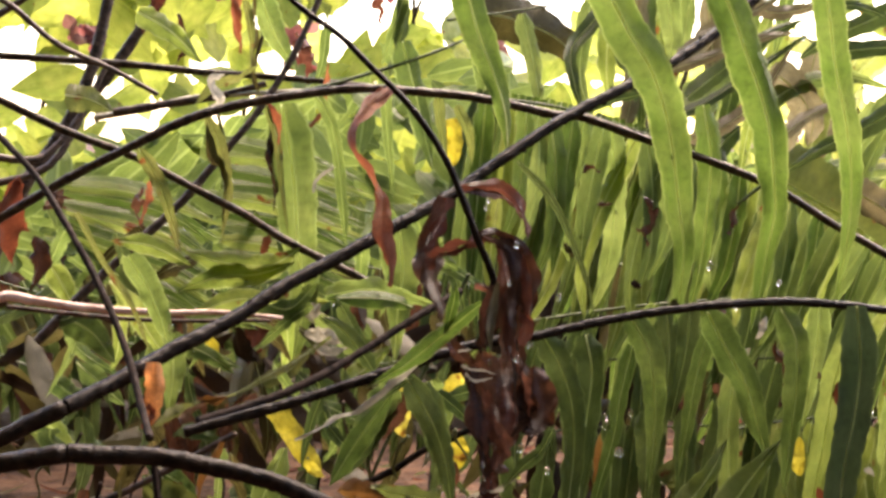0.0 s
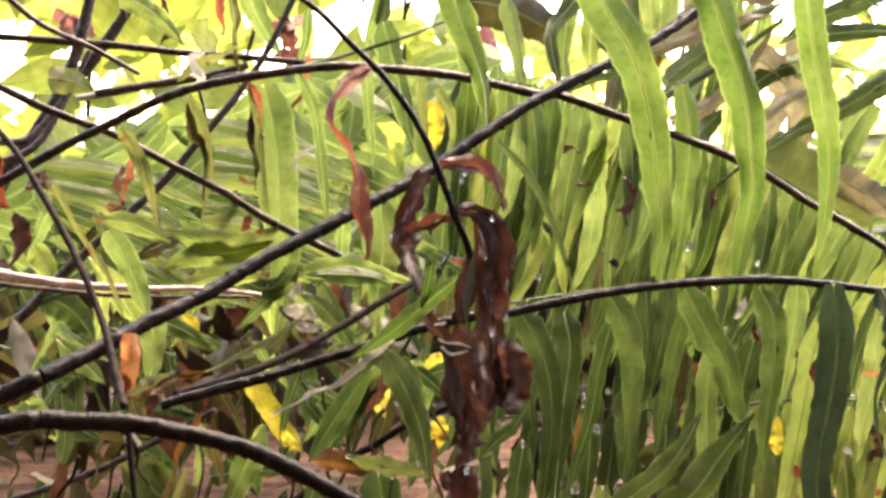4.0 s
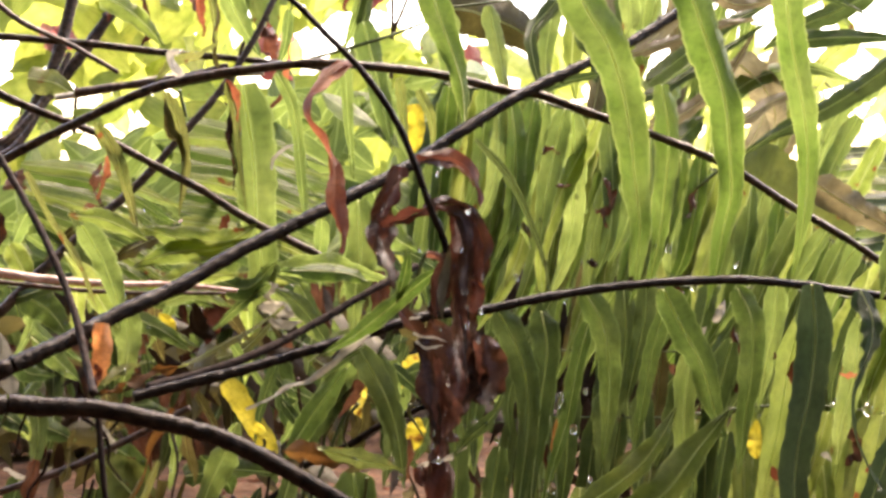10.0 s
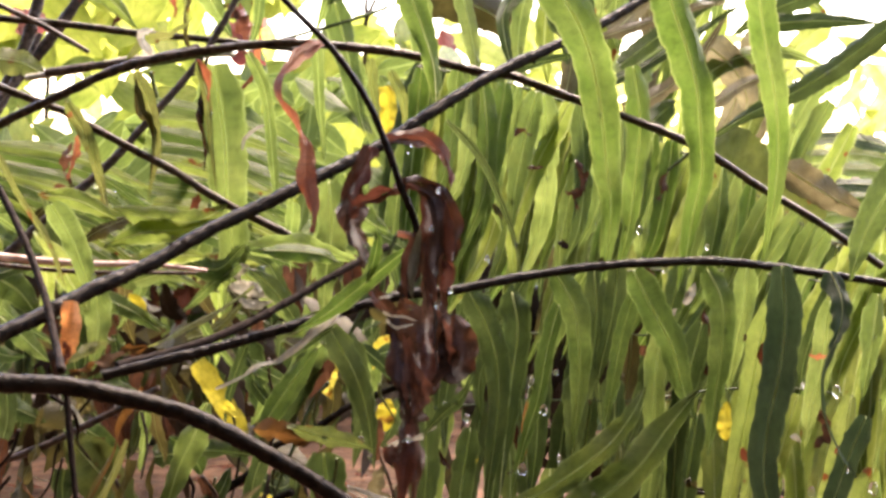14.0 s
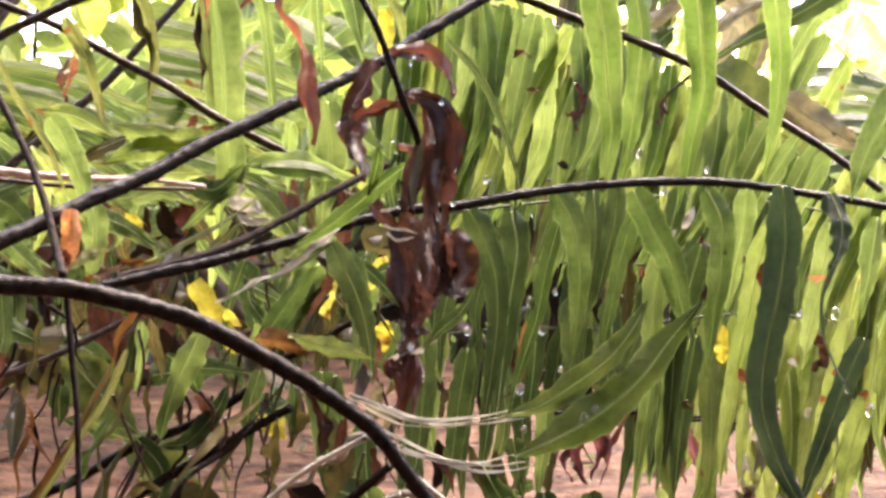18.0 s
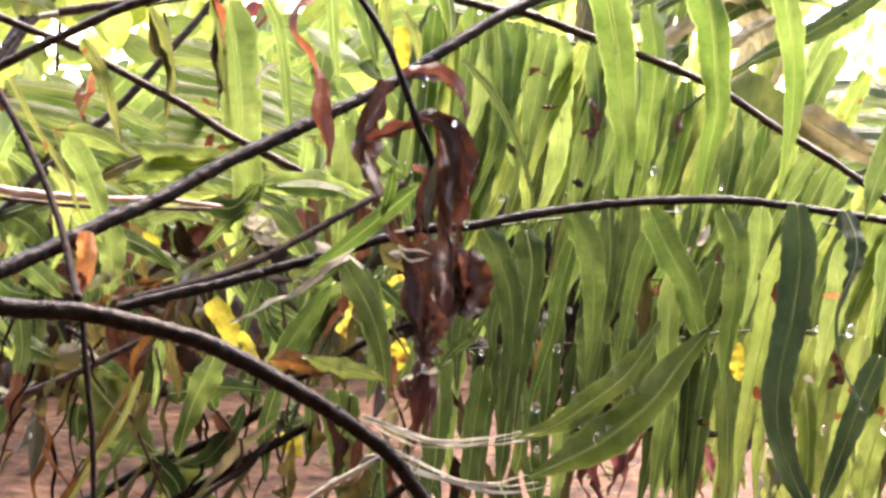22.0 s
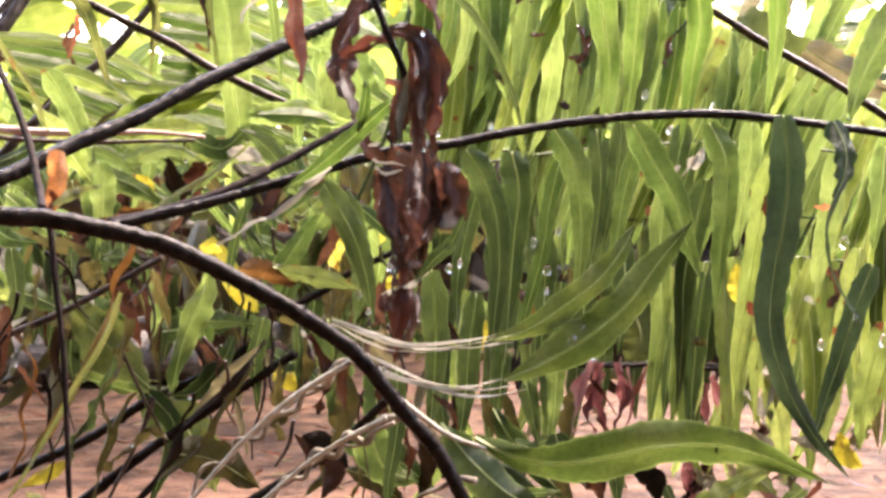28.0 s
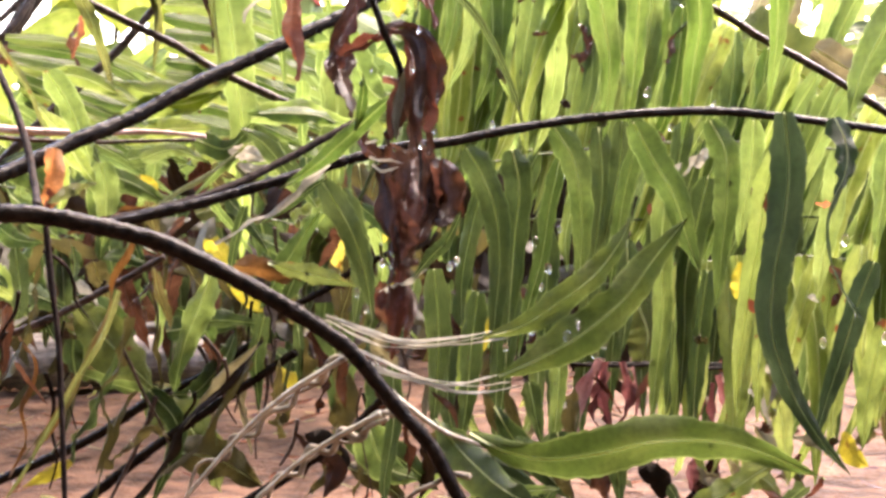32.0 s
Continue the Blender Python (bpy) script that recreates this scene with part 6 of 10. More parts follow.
leaf(left, fern_old_dim, 0.0050, 8.75129, [(-0.068, 0.683, 0.220), (-0.071, 0.689, 0.215), (-0.077, 0.695, 0.209), (-0.085, 0.702, 0.204)])
leaf(left, olive_brown, 0.0037, 1.76965, [(-0.114, 0.692, 0.243), (-0.127, 0.699, 0.234), (-0.137, 0.705, 0.224), (-0.144, 0.711, 0.216)])
leaf(left, fern, 0.0059, -11.1996, [(-0.011, 0.710, 0.230), (0.004, 0.716, 0.224), (0.015, 0.722, 0.217), (0.023, 0.729, 0.212)])
leaf(left, fern_old_dim, 0.0038, -19.0817, [(-0.013, 0.690, 0.239), (-0.013, 0.696, 0.229), (-0.015, 0.702, 0.218), (-0.018, 0.709, 0.209)])
leaf(left, olive_brown, 0.0045, -31.3921, [(-0.060, 0.741, 0.249), (-0.061, 0.747, 0.240), (-0.064, 0.754, 0.232), (-0.068, 0.760, 0.225)])
leaf(left, fern, 0.0047, 30.4437, [(-0.085, 0.725, 0.237), (-0.089, 0.731, 0.224), (-0.089, 0.737, 0.210), (-0.086, 0.744, 0.198)])
leaf(left, olive_brown, 0.0063, -20.1616, [(-0.024, 0.738, 0.218), (-0.024, 0.744, 0.208), (-0.023, 0.750, 0.198), (-0.020, 0.756, 0.189)])
leaf(left, fern_old_dim, 0.0075, 7.59062, [(-0.153, 0.709, 0.216), (-0.166, 0.716, 0.210), (-0.180, 0.722, 0.204), (-0.193, 0.729, 0.199)])
leaf(left, fern, 0.0042, 12.7563, [(-0.047, 0.660, 0.215), (-0.057, 0.666, 0.208), (-0.066, 0.672, 0.200), (-0.074, 0.679, 0.193)])
leaf(left, fern, 0.0081, 10.9081, [(-0.153, 0.749, 0.244), (-0.160, 0.755, 0.236), (-0.165, 0.762, 0.228), (-0.170, 0.768, 0.221)])
leaf(left, fern, 0.0070, 24.6824, [(-0.114, 0.650, 0.234), (-0.113, 0.656, 0.223), (-0.113, 0.662, 0.212), (-0.115, 0.669, 0.203)])
leaf(left, olive_brown, 0.0083, 9.46681, [(-0.102, 0.738, 0.204), (-0.103, 0.744, 0.194), (-0.103, 0.750, 0.184), (-0.101, 0.757, 0.175)])
leaf(left, fern, 0.0059, 40.3395, [(-0.140, 0.677, 0.232), (-0.135, 0.684, 0.227), (-0.130, 0.690, 0.222), (-0.126, 0.697, 0.218)])
leaf(left, fern, 0.0064, 23.2031, [(-0.072, 0.702, 0.248), (-0.078, 0.708, 0.238), (-0.084, 0.715, 0.228), (-0.087, 0.721, 0.220)])
leaf(left, fern, 0.0040, -38.1503, [(-0.138, 0.679, 0.211), (-0.140, 0.685, 0.199), (-0.147, 0.691, 0.186), (-0.155, 0.697, 0.175)])
leaf(left, fern_young, 0.0072, -2.62079, [(-0.066, 0.748, 0.207), (-0.065, 0.754, 0.192), (-0.066, 0.760, 0.177), (-0.068, 0.766, 0.164)])
leaf(left, olive_brown, 0.0067, 28.5567, [(-0.093, 0.692, 0.231), (-0.103, 0.699, 0.227), (-0.111, 0.705, 0.223), (-0.117, 0.712, 0.219)])
leaf(left, fern, 0.0062, -41.6312, [(-0.084, 0.669, 0.212), (-0.086, 0.675, 0.204), (-0.091, 0.682, 0.196), (-0.097, 0.688, 0.188)])
leaf(left, olive_brown, 0.0067, 32.3015, [(-0.082, 0.713, 0.214), (-0.073, 0.719, 0.203), (-0.066, 0.725, 0.193), (-0.061, 0.732, 0.183)])
leaf(left, fern, 0.0058, 19.0241, [(-0.029, 0.679, 0.238), (-0.030, 0.685, 0.229), (-0.031, 0.691, 0.219), (-0.031, 0.697, 0.210)])
leaf(left, fern_old_dim, 0.0056, 10.797, [(-0.118, 0.655, 0.242), (-0.116, 0.661, 0.232), (-0.112, 0.668, 0.221), (-0.106, 0.674, 0.212)])
leaf(left, olive_brown, 0.0053, 12.742, [(-0.045, 0.722, 0.226), (-0.041, 0.728, 0.223), (-0.035, 0.735, 0.219), (-0.028, 0.741, 0.216)])
leaf(left, fern, 0.0082, 0.634416, [(-0.135, 0.749, 0.246), (-0.133, 0.756, 0.239), (-0.134, 0.762, 0.232), (-0.138, 0.768, 0.226)])
leaf(left, fern, 0.0063, -19.7435, [(-0.063, 0.696, 0.237), (-0.057, 0.703, 0.232), (-0.050, 0.709, 0.228), (-0.043, 0.716, 0.224)])
leaf(left, fern_old_dim, 0.0061, 33.4984, [(-0.050, 0.668, 0.221), (-0.045, 0.674, 0.218), (-0.040, 0.681, 0.215), (-0.035, 0.688, 0.212)])
leaf(left, fern, 0.0037, 3.99641, [(-0.155, 0.722, 0.224), (-0.157, 0.728, 0.218), (-0.157, 0.734, 0.211), (-0.155, 0.741, 0.205)])
leaf(lower, fern_old_dim, 0.0063, -6.10522, [(0.019, 0.603, 0.194), (0.012, 0.610, 0.190), (0.005, 0.616, 0.187), (-0.001, 0.623, 0.184)])
leaf(lower, dead, 0.0041, -0.237974, [(-0.042, 0.751, 0.183), (-0.035, 0.757, 0.176), (-0.028, 0.764, 0.168), (-0.024, 0.770, 0.161)])
leaf(lower, fern_old_dim, 0.0043, -18.1811, [(-0.040, 0.633, 0.175), (-0.036, 0.640, 0.168), (-0.031, 0.646, 0.161), (-0.026, 0.652, 0.154)])
leaf(lower, fern_old_dim, 0.0043, -39.7116, [(0.003, 0.695, 0.189), (0.001, 0.701, 0.181), (0.001, 0.708, 0.174), (0.003, 0.714, 0.167)])
leaf(lower, fern_old_dim, 0.0039, -22.4607, [(-0.037, 0.579, 0.194), (-0.041, 0.585, 0.184), (-0.044, 0.591, 0.174), (-0.046, 0.598, 0.165)])
leaf(lower, fern, 0.0048, -43.3057, [(-0.038, 0.658, 0.171), (-0.038, 0.665, 0.164), (-0.041, 0.671, 0.158), (-0.045, 0.678, 0.152)])
leaf(lower, olive_brown, 0.0072, -9.88687, [(-0.031, 0.669, 0.186), (-0.020, 0.675, 0.179), (-0.012, 0.682, 0.172), (-0.007, 0.688, 0.166)])
leaf(lower, fern_old_dim, 0.0064, 13.2174, [(0.012, 0.682, 0.162), (0.010, 0.689, 0.155), (0.008, 0.695, 0.148), (0.005, 0.702, 0.142)])
leaf(lower, olive_brown, 0.0057, 44.4741, [(0.007, 0.694, 0.182), (0.006, 0.700, 0.172), (0.002, 0.706, 0.162), (-0.004, 0.712, 0.153)])
leaf(lower, dead, 0.0056, -11.6665, [(0.014, 0.705, 0.160), (0.019, 0.712, 0.149), (0.026, 0.718, 0.137), (0.034, 0.724, 0.127)])
leaf(lower, fern_old_dim, 0.0038, -25.9021, [(-0.093, 0.657, 0.189), (-0.092, 0.663, 0.179), (-0.090, 0.669, 0.169), (-0.089, 0.675, 0.160)])
leaf(lower, dead, 0.0032, 29.0607, [(-0.073, 0.669, 0.180), (-0.079, 0.676, 0.171), (-0.085, 0.682, 0.163), (-0.090, 0.688, 0.155)])
leaf(lower, dead, 0.0028, 24.9809, [(-0.061, 0.601, 0.190), (-0.068, 0.608, 0.185), (-0.073, 0.614, 0.179), (-0.075, 0.621, 0.174)])
leaf(lower, fern, 0.0054, 17.3731, [(-0.079, 0.642, 0.166), (-0.080, 0.648, 0.157), (-0.082, 0.655, 0.147), (-0.084, 0.661, 0.138)])
leaf(lower, dead, 0.0063, 13.1379, [(-0.025, 0.741, 0.177), (-0.024, 0.747, 0.170), (-0.020, 0.754, 0.163), (-0.014, 0.760, 0.156)])
leaf(lower, fern_old_dim, 0.0049, 0.987408, [(0.000, 0.584, 0.193), (0.006, 0.590, 0.187), (0.010, 0.597, 0.182), (0.013, 0.603, 0.177)])
leaf(lower, fern, 0.0055, -12.0844, [(-0.042, 0.640, 0.181), (-0.034, 0.646, 0.176), (-0.027, 0.653, 0.171), (-0.022, 0.659, 0.167)])
leaf(lower, olive_brown, 0.0041, 31.7002, [(-0.079, 0.678, 0.176), (-0.075, 0.684, 0.167), (-0.071, 0.691, 0.157), (-0.068, 0.697, 0.148)])
leaf(lower, fern, 0.0029, -20.5998, [(-0.002, 0.634, 0.169), (0.001, 0.640, 0.159), (0.008, 0.647, 0.149), (0.015, 0.653, 0.140)])
leaf(lower, fern_old_dim, 0.0049, -37.3512, [(-0.048, 0.610, 0.196), (-0.043, 0.616, 0.189), (-0.039, 0.623, 0.182), (-0.037, 0.629, 0.176)])
leaf(lower, olive_brown, 0.0064, 28.1267, [(-0.117, 0.714, 0.167), (-0.117, 0.720, 0.158), (-0.120, 0.727, 0.149), (-0.125, 0.733, 0.141)])
leaf(lower, fern, 0.0038, 29.248, [(-0.057, 0.620, 0.198), (-0.053, 0.626, 0.190), (-0.048, 0.632, 0.182), (-0.044, 0.639, 0.175)])
leaf(left, fern_young, 0.0085, 10, [(-0.1100, 0.6000, 0.2290), (-0.1030, 0.6030, 0.2200), (-0.0980, 0.6070, 0.2100), (-0.0930, 0.6100, 0.2020)], shape="lance")
leaf(left, fern, 0.0080, -10, [(-0.1260, 0.6200, 0.1990), (-0.1200, 0.6250, 0.1920), (-0.1110, 0.6300, 0.1820)], shape="lance")
leaf(lower, dead_dim, 0.0069, 20, [(-0.0710, 0.6300, 0.2100), (-0.0700, 0.6350, 0.2010), (-0.0640, 0.6400, 0.1970)], shape="oval", name="withered_leaflet", ribbed=False, ruffle=0.5, fold=0.38)
leaf(left, fern_deep, 0.0067, -20, [(-0.0360, 0.5850, 0.2240), (-0.0250, 0.5870, 0.2240), (-0.0140, 0.5880, 0.2230), (-0.0070, 0.5900, 0.2200)], shape="lance")
leaf(left, fern_old_dim, 0.0062, 20, [(-0.0370, 0.5750, 0.2190), (-0.0300, 0.5770, 0.2140), (-0.0230, 0.5780, 0.2050), (-0.0200, 0.5800, 0.1990)], shape="lance")
leaf(lower, fern_mid, 0.0088, 12, [(-0.0150, 0.6000, 0.1910), (-0.0230, 0.6020, 0.1800), (-0.0310, 0.6030, 0.1680), (-0.0370, 0.6050, 0.1580)], shape="lance")
leaf(lower, fern_mid, 0.0080, -12, [(-0.1030, 0.6200, 0.1630), (-0.0940, 0.6250, 0.1570), (-0.0850, 0.6300, 0.1480)], shape="lance")
leaf(lower, fern_mid, 0.0086, 12, [(-0.0660, 0.6100, 0.1590), (-0.0590, 0.6150, 0.1520), (-0.0560, 0.6200, 0.1440)], shape="lance")
# Pale strip that stands for the highlight along a long leaflet.
leaf(lower, pale_dry_glint, 0.0026, 35, [(-0.0050, 0.5450, 0.2070), (-0.0150, 0.5470, 0.2000), (-0.0250, 0.5480, 0.1930), (-0.0340, 0.5500, 0.1880), (-0.0440, 0.5520, 0.1830)], shape="spindle", name="dry_strand", ruffle=0.7, ribbed=False, twist=40)
leaf(lower, fern_old_dim, 0.0028, -30, [(-0.0070, 0.5460, 0.2030), (-0.0190, 0.5500, 0.1950), (-0.0290, 0.5530, 0.1890)], shape="spindle", twist=40)
leaf(lower, fern_tired, 0.0032, 40, [(-0.0330, 0.5620, 0.2140), (-0.0430, 0.5640, 0.2070), (-0.0540, 0.5660, 0.2010), (-0.0650, 0.5680, 0.1950), (-0.0780, 0.5700, 0.1910)], shape="spindle", twist=30)
leaf(lower, russet, 0.0032, 20, [(-0.0660, 0.5620, 0.1950), (-0.0740, 0.5600, 0.1930), (-0.0820, 0.5570, 0.1900), (-0.0890, 0.5550, 0.1870)], shape="spindle", name="withered_leaflet", ruffle=0.9, ribbed=False, twist=90)
leaf(left, fern, 0.0088, 10, [(-0.0990, 0.5750, 0.2390), (-0.0930, 0.5770, 0.2280), (-0.0890, 0.5780, 0.2170), (-0.0870, 0.5800, 0.2090)])
leaf(left, fern, 0.0099, -12, [(-0.0930, 0.6200, 0.2090), (-0.0930, 0.6250, 0.1950), (-0.0960, 0.6300, 0.1790)])
leaf(left, fern, 0.0070, 15, [(-0.0880, 0.6400, 0.2100), (-0.0780, 0.6450, 0.2110), (-0.0660, 0.6500, 0.2070)])
leaf(left, fern, 0.0073, -15, [(-0.0930, 0.6300, 0.2050), (-0.0830, 0.6350, 0.2000), (-0.0730, 0.6400, 0.1920)])
leaf(lower, yellow, 0.0042, 10, [(-0.0880, 0.6600, 0.2040), (-0.0840, 0.6600, 0.2000), (-0.0820, 0.6600, 0.1950)], shape="spindle", ribbed=False)
leaf(left, pale_dry_glint, 0.0014, 40, [(-0.0440, 0.6350, 0.2570), (-0.0430, 0.6350, 0.2610), (-0.0400, 0.6350, 0.2640), (-0.0360, 0.6350, 0.2660)], shape="strip", name="dry_strand", ruffle=0.5, ribbed=False)
leaf(left, fern, 0.0124, 8, [(-0.0140, 0.6500, 0.2460), (-0.0130, 0.6500, 0.2280), (-0.0150, 0.6500, 0.2120), (-0.0160, 0.6500, 0.1950)])
leaf(lower, fern, 0.0100, 12, [(-0.0520, 0.6000, 0.1720), (-0.0570, 0.6020, 0.1600), (-0.0630, 0.6050, 0.1470), (-0.0680, 0.6070, 0.1290)], shape="lance", ruffle=0.6)
leaf(lower, fern_old_dim, 0.0082, 30, [(-0.0630, 0.6100, 0.1530), (-0.0530, 0.6120, 0.1540), (-0.0370, 0.6150, 0.1520)])
leaf(lower, fern_tired, 0.0189, -20, [(-0.1000, 0.6000, 0.1630), (-0.0930, 0.6050, 0.1520), (-0.0840, 0.6100, 0.1400), (-0.0760, 0.6150, 0.1300)], shape="lance", ruffle=0.6)
leaf(lower, olive_brown, 0.0027, 30, [(-0.0860, 0.6000, 0.1460), (-0.0830, 0.6000, 0.1420), (-0.0840, 0.6000, 0.1400)], shape="oval", name="brown_patch", ribbed=False)
leaf(lower, fern, 0.0081, 50, [(-0.0990, 0.6000, 0.1380), (-0.0900, 0.6050, 0.1340), (-0.0770, 0.6100, 0.1290)], shape="lance")
leaf(lower, fern_tired, 0.0184, -15, [(-0.0800, 0.6200, 0.1290), (-0.0720, 0.6270, 0.1190), (-0.0640, 0.6330, 0.1060), (-0.0590, 0.6400, 0.0900)], shape="spindle", ruffle=0.7)
leaf(lower, russet, 0.0022, 10, [(-0.0640, 0.5300, 0.1860), (-0.0700, 0.5330, 0.1740), (-0.0740, 0.5360, 0.1630), (-0.0840, 0.5390, 0.1440), (-0.0960, 0.5420, 0.1260), (-0.1060, 0.5450, 0.1080)], shape="strip", name="withered_leaflet", ruffle=1.0, ribbed=False, twist=60)
leaf(lower, olive_brown, 0.0038, 30, [(-0.0950, 0.5400, 0.1790), (-0.0980, 0.5430, 0.1630), (-0.1070, 0.5470, 0.1470), (-0.1180, 0.5500, 0.1310)], shape="spindle", name="withered_leaflet", ruffle=1.0, ribbed=False, twist=120)
leaf(lower, dead_dim, 0.0031, 20, [(-0.0250, 0.5300, 0.1560), (-0.0350, 0.5340, 0.1440), (-0.0500, 0.5380, 0.1320), (-0.0590, 0.5410, 0.1170), (-0.0710, 0.5450, 0.1030)], shape="strip", name="withered_leaflet", ruffle=1.0, ribbed=False, twist=60)
stalk("dry_stalk", near, stem_tan, 0.0010, 0.0005, (0.0070, 0.4700, 0.1570), (0.0010, 0.4720, 0.1560), (-0.0020, 0.4740, 0.1500), (-0.0080, 0.4760, 0.1490), (-0.0110, 0.4780, 0.1430), (-0.0180, 0.4800, 0.1410), (-0.0210, 0.4820, 0.1350), (-0.0280, 0.4840, 0.1340), (-0.0300, 0.4860, 0.1280), (-0.0380, 0.4880, 0.1260), (-0.0420, 0.4900, 0.1170))
stalk("dry_stalk", near, stem_tan, 0.0006, 0.0003, (0.0050, 0.4680, 0.1570), (-0.0010, 0.4720, 0.1530), (-0.0040, 0.4750, 0.1490), (-0.0100, 0.4790, 0.1460), (-0.0150, 0.4830, 0.1420), (-0.0200, 0.4860, 0.1380), (-0.0250, 0.4900, 0.1340))
stalk("dry_stalk", near, stem_tan, 0.0012, 0.0006, (0.0180, 0.4680, 0.1420), (0.0120, 0.4700, 0.1410), (0.0080, 0.4710, 0.1350), (0.0030, 0.4730, 0.1370), (-0.0000, 0.4740, 0.1310), (-0.0060, 0.4760, 0.1320), (-0.0090, 0.4770, 0.1250), (-0.0150, 0.4790, 0.1240), (-0.0190, 0.4800, 0.1160))
stalk("dry_stalk", near, stem_tan, 0.0006, 0.0003, (0.0160, 0.4660, 0.1410), (0.0100, 0.4690, 0.1380), (0.0060, 0.4720, 0.1340), (0.0000, 0.4740, 0.1340), (-0.0040, 0.4770, 0.1300), (-0.0090, 0.4800, 0.1270))
stalk("dry_stalk", near, stem_tan, 0.0009, 0.0005, (0.0370, 0.4680, 0.1250), (0.0320, 0.4710, 0.1250), (0.0270, 0.4730, 0.1220), (0.0230, 0.4760, 0.1200), (0.0190, 0.4780, 0.1170))
leaf(lower, dead, 0.0074, 20, [(-0.0150, 0.5550, 0.1550), (-0.0110, 0.5570, 0.1460), (-0.0110, 0.5580, 0.1370), (-0.0130, 0.5600, 0.1290)], shape="tongue", twist=50, name="withered_leaflet", ribbed=False, ruffle=0.5, fold=0.38)
leaf(lower, olive_brown, 0.0079, -10, [(-0.0080, 0.5600, 0.1460), (-0.0040, 0.5620, 0.1340), (-0.0070, 0.5630, 0.1250), (-0.0100, 0.5650, 0.1190)], shape="oval", twist=30, name="withered_leaflet", ribbed=False, ruffle=0.5, fold=0.38)
leaf(lower, dead, 0.0087, 10, [(-0.0110, 0.6200, 0.1880), (-0.0160, 0.6250, 0.1790), (-0.0200, 0.6300, 0.1690)], shape="spindle", name="withered_leaflet", ribbed=False, ruffle=0.5, fold=0.38)
leaf(lower, dead, 0.0065, -10, [(0.0050, 0.6000, 0.1670), (0.0040, 0.6050, 0.1590), (0.0050, 0.6100, 0.1510)], shape="spindle", name="withered_leaflet", ribbed=False, ruffle=0.5, fold=0.38)
leaf(lower, dead, 0.0069, 20, [(0.0050, 0.5700, 0.1350), (0.0060, 0.5720, 0.1250), (0.0040, 0.5750, 0.1140)], shape="tongue", twist=50, name="withered_leaflet", ribbed=False, ruffle=0.5, fold=0.38)
leaf(lower, olive_brown, 0.0055, -20, [(-0.0010, 0.5700, 0.1200), (-0.0000, 0.5720, 0.1110), (-0.0040, 0.5750, 0.0990)], shape="tongue", twist=-50, name="withered_leaflet", ribbed=False, ruffle=0.5, fold=0.38)
leaf(lower, dead, 0.0047, 10, [(0.0140, 0.5600, 0.1240), (0.0150, 0.5650, 0.1140), (0.0130, 0.5700, 0.1020)], shape="tongue", twist=60, name="withered_leaflet", ribbed=False, ruffle=0.5, fold=0.38)
leaf(lower, fern_old_dim, 0.0127, 10, [(-0.0080, 0.6000, 0.1150), (0.0020, 0.6030, 0.1110), (0.0110, 0.6070, 0.1040), (0.0220, 0.6100, 0.0940)])
leaf(lower, fern_old_dim, 0.0090, -10, [(0.0020, 0.6100, 0.1370), (0.0020, 0.6130, 0.1230), (0.0030, 0.6170, 0.1070), (0.0000, 0.6200, 0.0920)])
# Dark debris added over the soil to stand for the shadow there.
leaf(lower, dead_dim, 0.0087, 20, [(-0.0250, 0.6200, 0.1120), (-0.0170, 0.6200, 0.1080), (-0.0090, 0.6200, 0.1000)], shape="oval", name="withered_leaflet", ribbed=False, ruffle=0.5, fold=0.38)
leaf(lower, dead_dim, 0.0079, 10, [(0.0030, 0.6150, 0.1110), (0.0060, 0.6170, 0.1000), (0.0020, 0.6200, 0.0880)], shape="tongue", twist=40, name="withered_leaflet", ribbed=False, ruffle=0.5, fold=0.38)
leaf(lower, olive_brown, 0.0070, -14, [(-0.0120, 0.6100, 0.1080), (-0.0170, 0.6150, 0.0990), (-0.0260, 0.6200, 0.0900)], shape="tongue", twist=40, name="withered_leaflet", ribbed=False, ruffle=0.5, fold=0.38)
leaf(lower, dead_dim, 0.0065, 30, [(0.0170, 0.6000, 0.1130), (0.0190, 0.6050, 0.1030), (0.0150, 0.6100, 0.0900)], shape="spindle", name="withered_leaflet", ribbed=False, ruffle=0.5, fold=0.38)
leaf(lower, fern_bright, 0.0085, 20, [(-0.1530, 0.6600, 0.1690), (-0.1440, 0.6650, 0.1630), (-0.1360, 0.6700, 0.1550)], shape="lance")
leaf(lower, fern_old_dim, 0.0075, 20, [(-0.0640, 0.5850, 0.1320), (-0.0560, 0.5870, 0.1330), (-0.0470, 0.5880, 0.1430), (-0.0430, 0.5900, 0.1520)], shape="lance")
leaf(lower, olive_brown, 0.0035, 20, [(-0.0690, 0.5450, 0.1620), (-0.0730, 0.5470, 0.1480), (-0.0790, 0.5480, 0.1370), (-0.0780, 0.5500, 0.1270), (-0.0830, 0.5520, 0.1120)], shape="strip", name="withered_leaflet", ruffle=1.0, ribbed=False, twist=140)
leaf(lower, russet, 0.0031, 20, [(-0.1030, 0.5450, 0.1560), (-0.0990, 0.5470, 0.1470), (-0.1040, 0.5480, 0.1340), (-0.1040, 0.5500, 0.1220), (-0.1100, 0.5520, 0.1110)], shape="spindle", name="withered_leaflet", ruffle=1.0, ribbed=False, twist=140)
leaf(lower, olive_brown, 0.0025, 20, [(-0.0320, 0.5500, 0.1470), (-0.0420, 0.5520, 0.1330), (-0.0510, 0.5530, 0.1200), (-0.0640, 0.5540, 0.1100), (-0.0720, 0.5560, 0.1000)], shape="strip", name="withered_leaflet", ruffle=1.0, ribbed=False, twist=100)
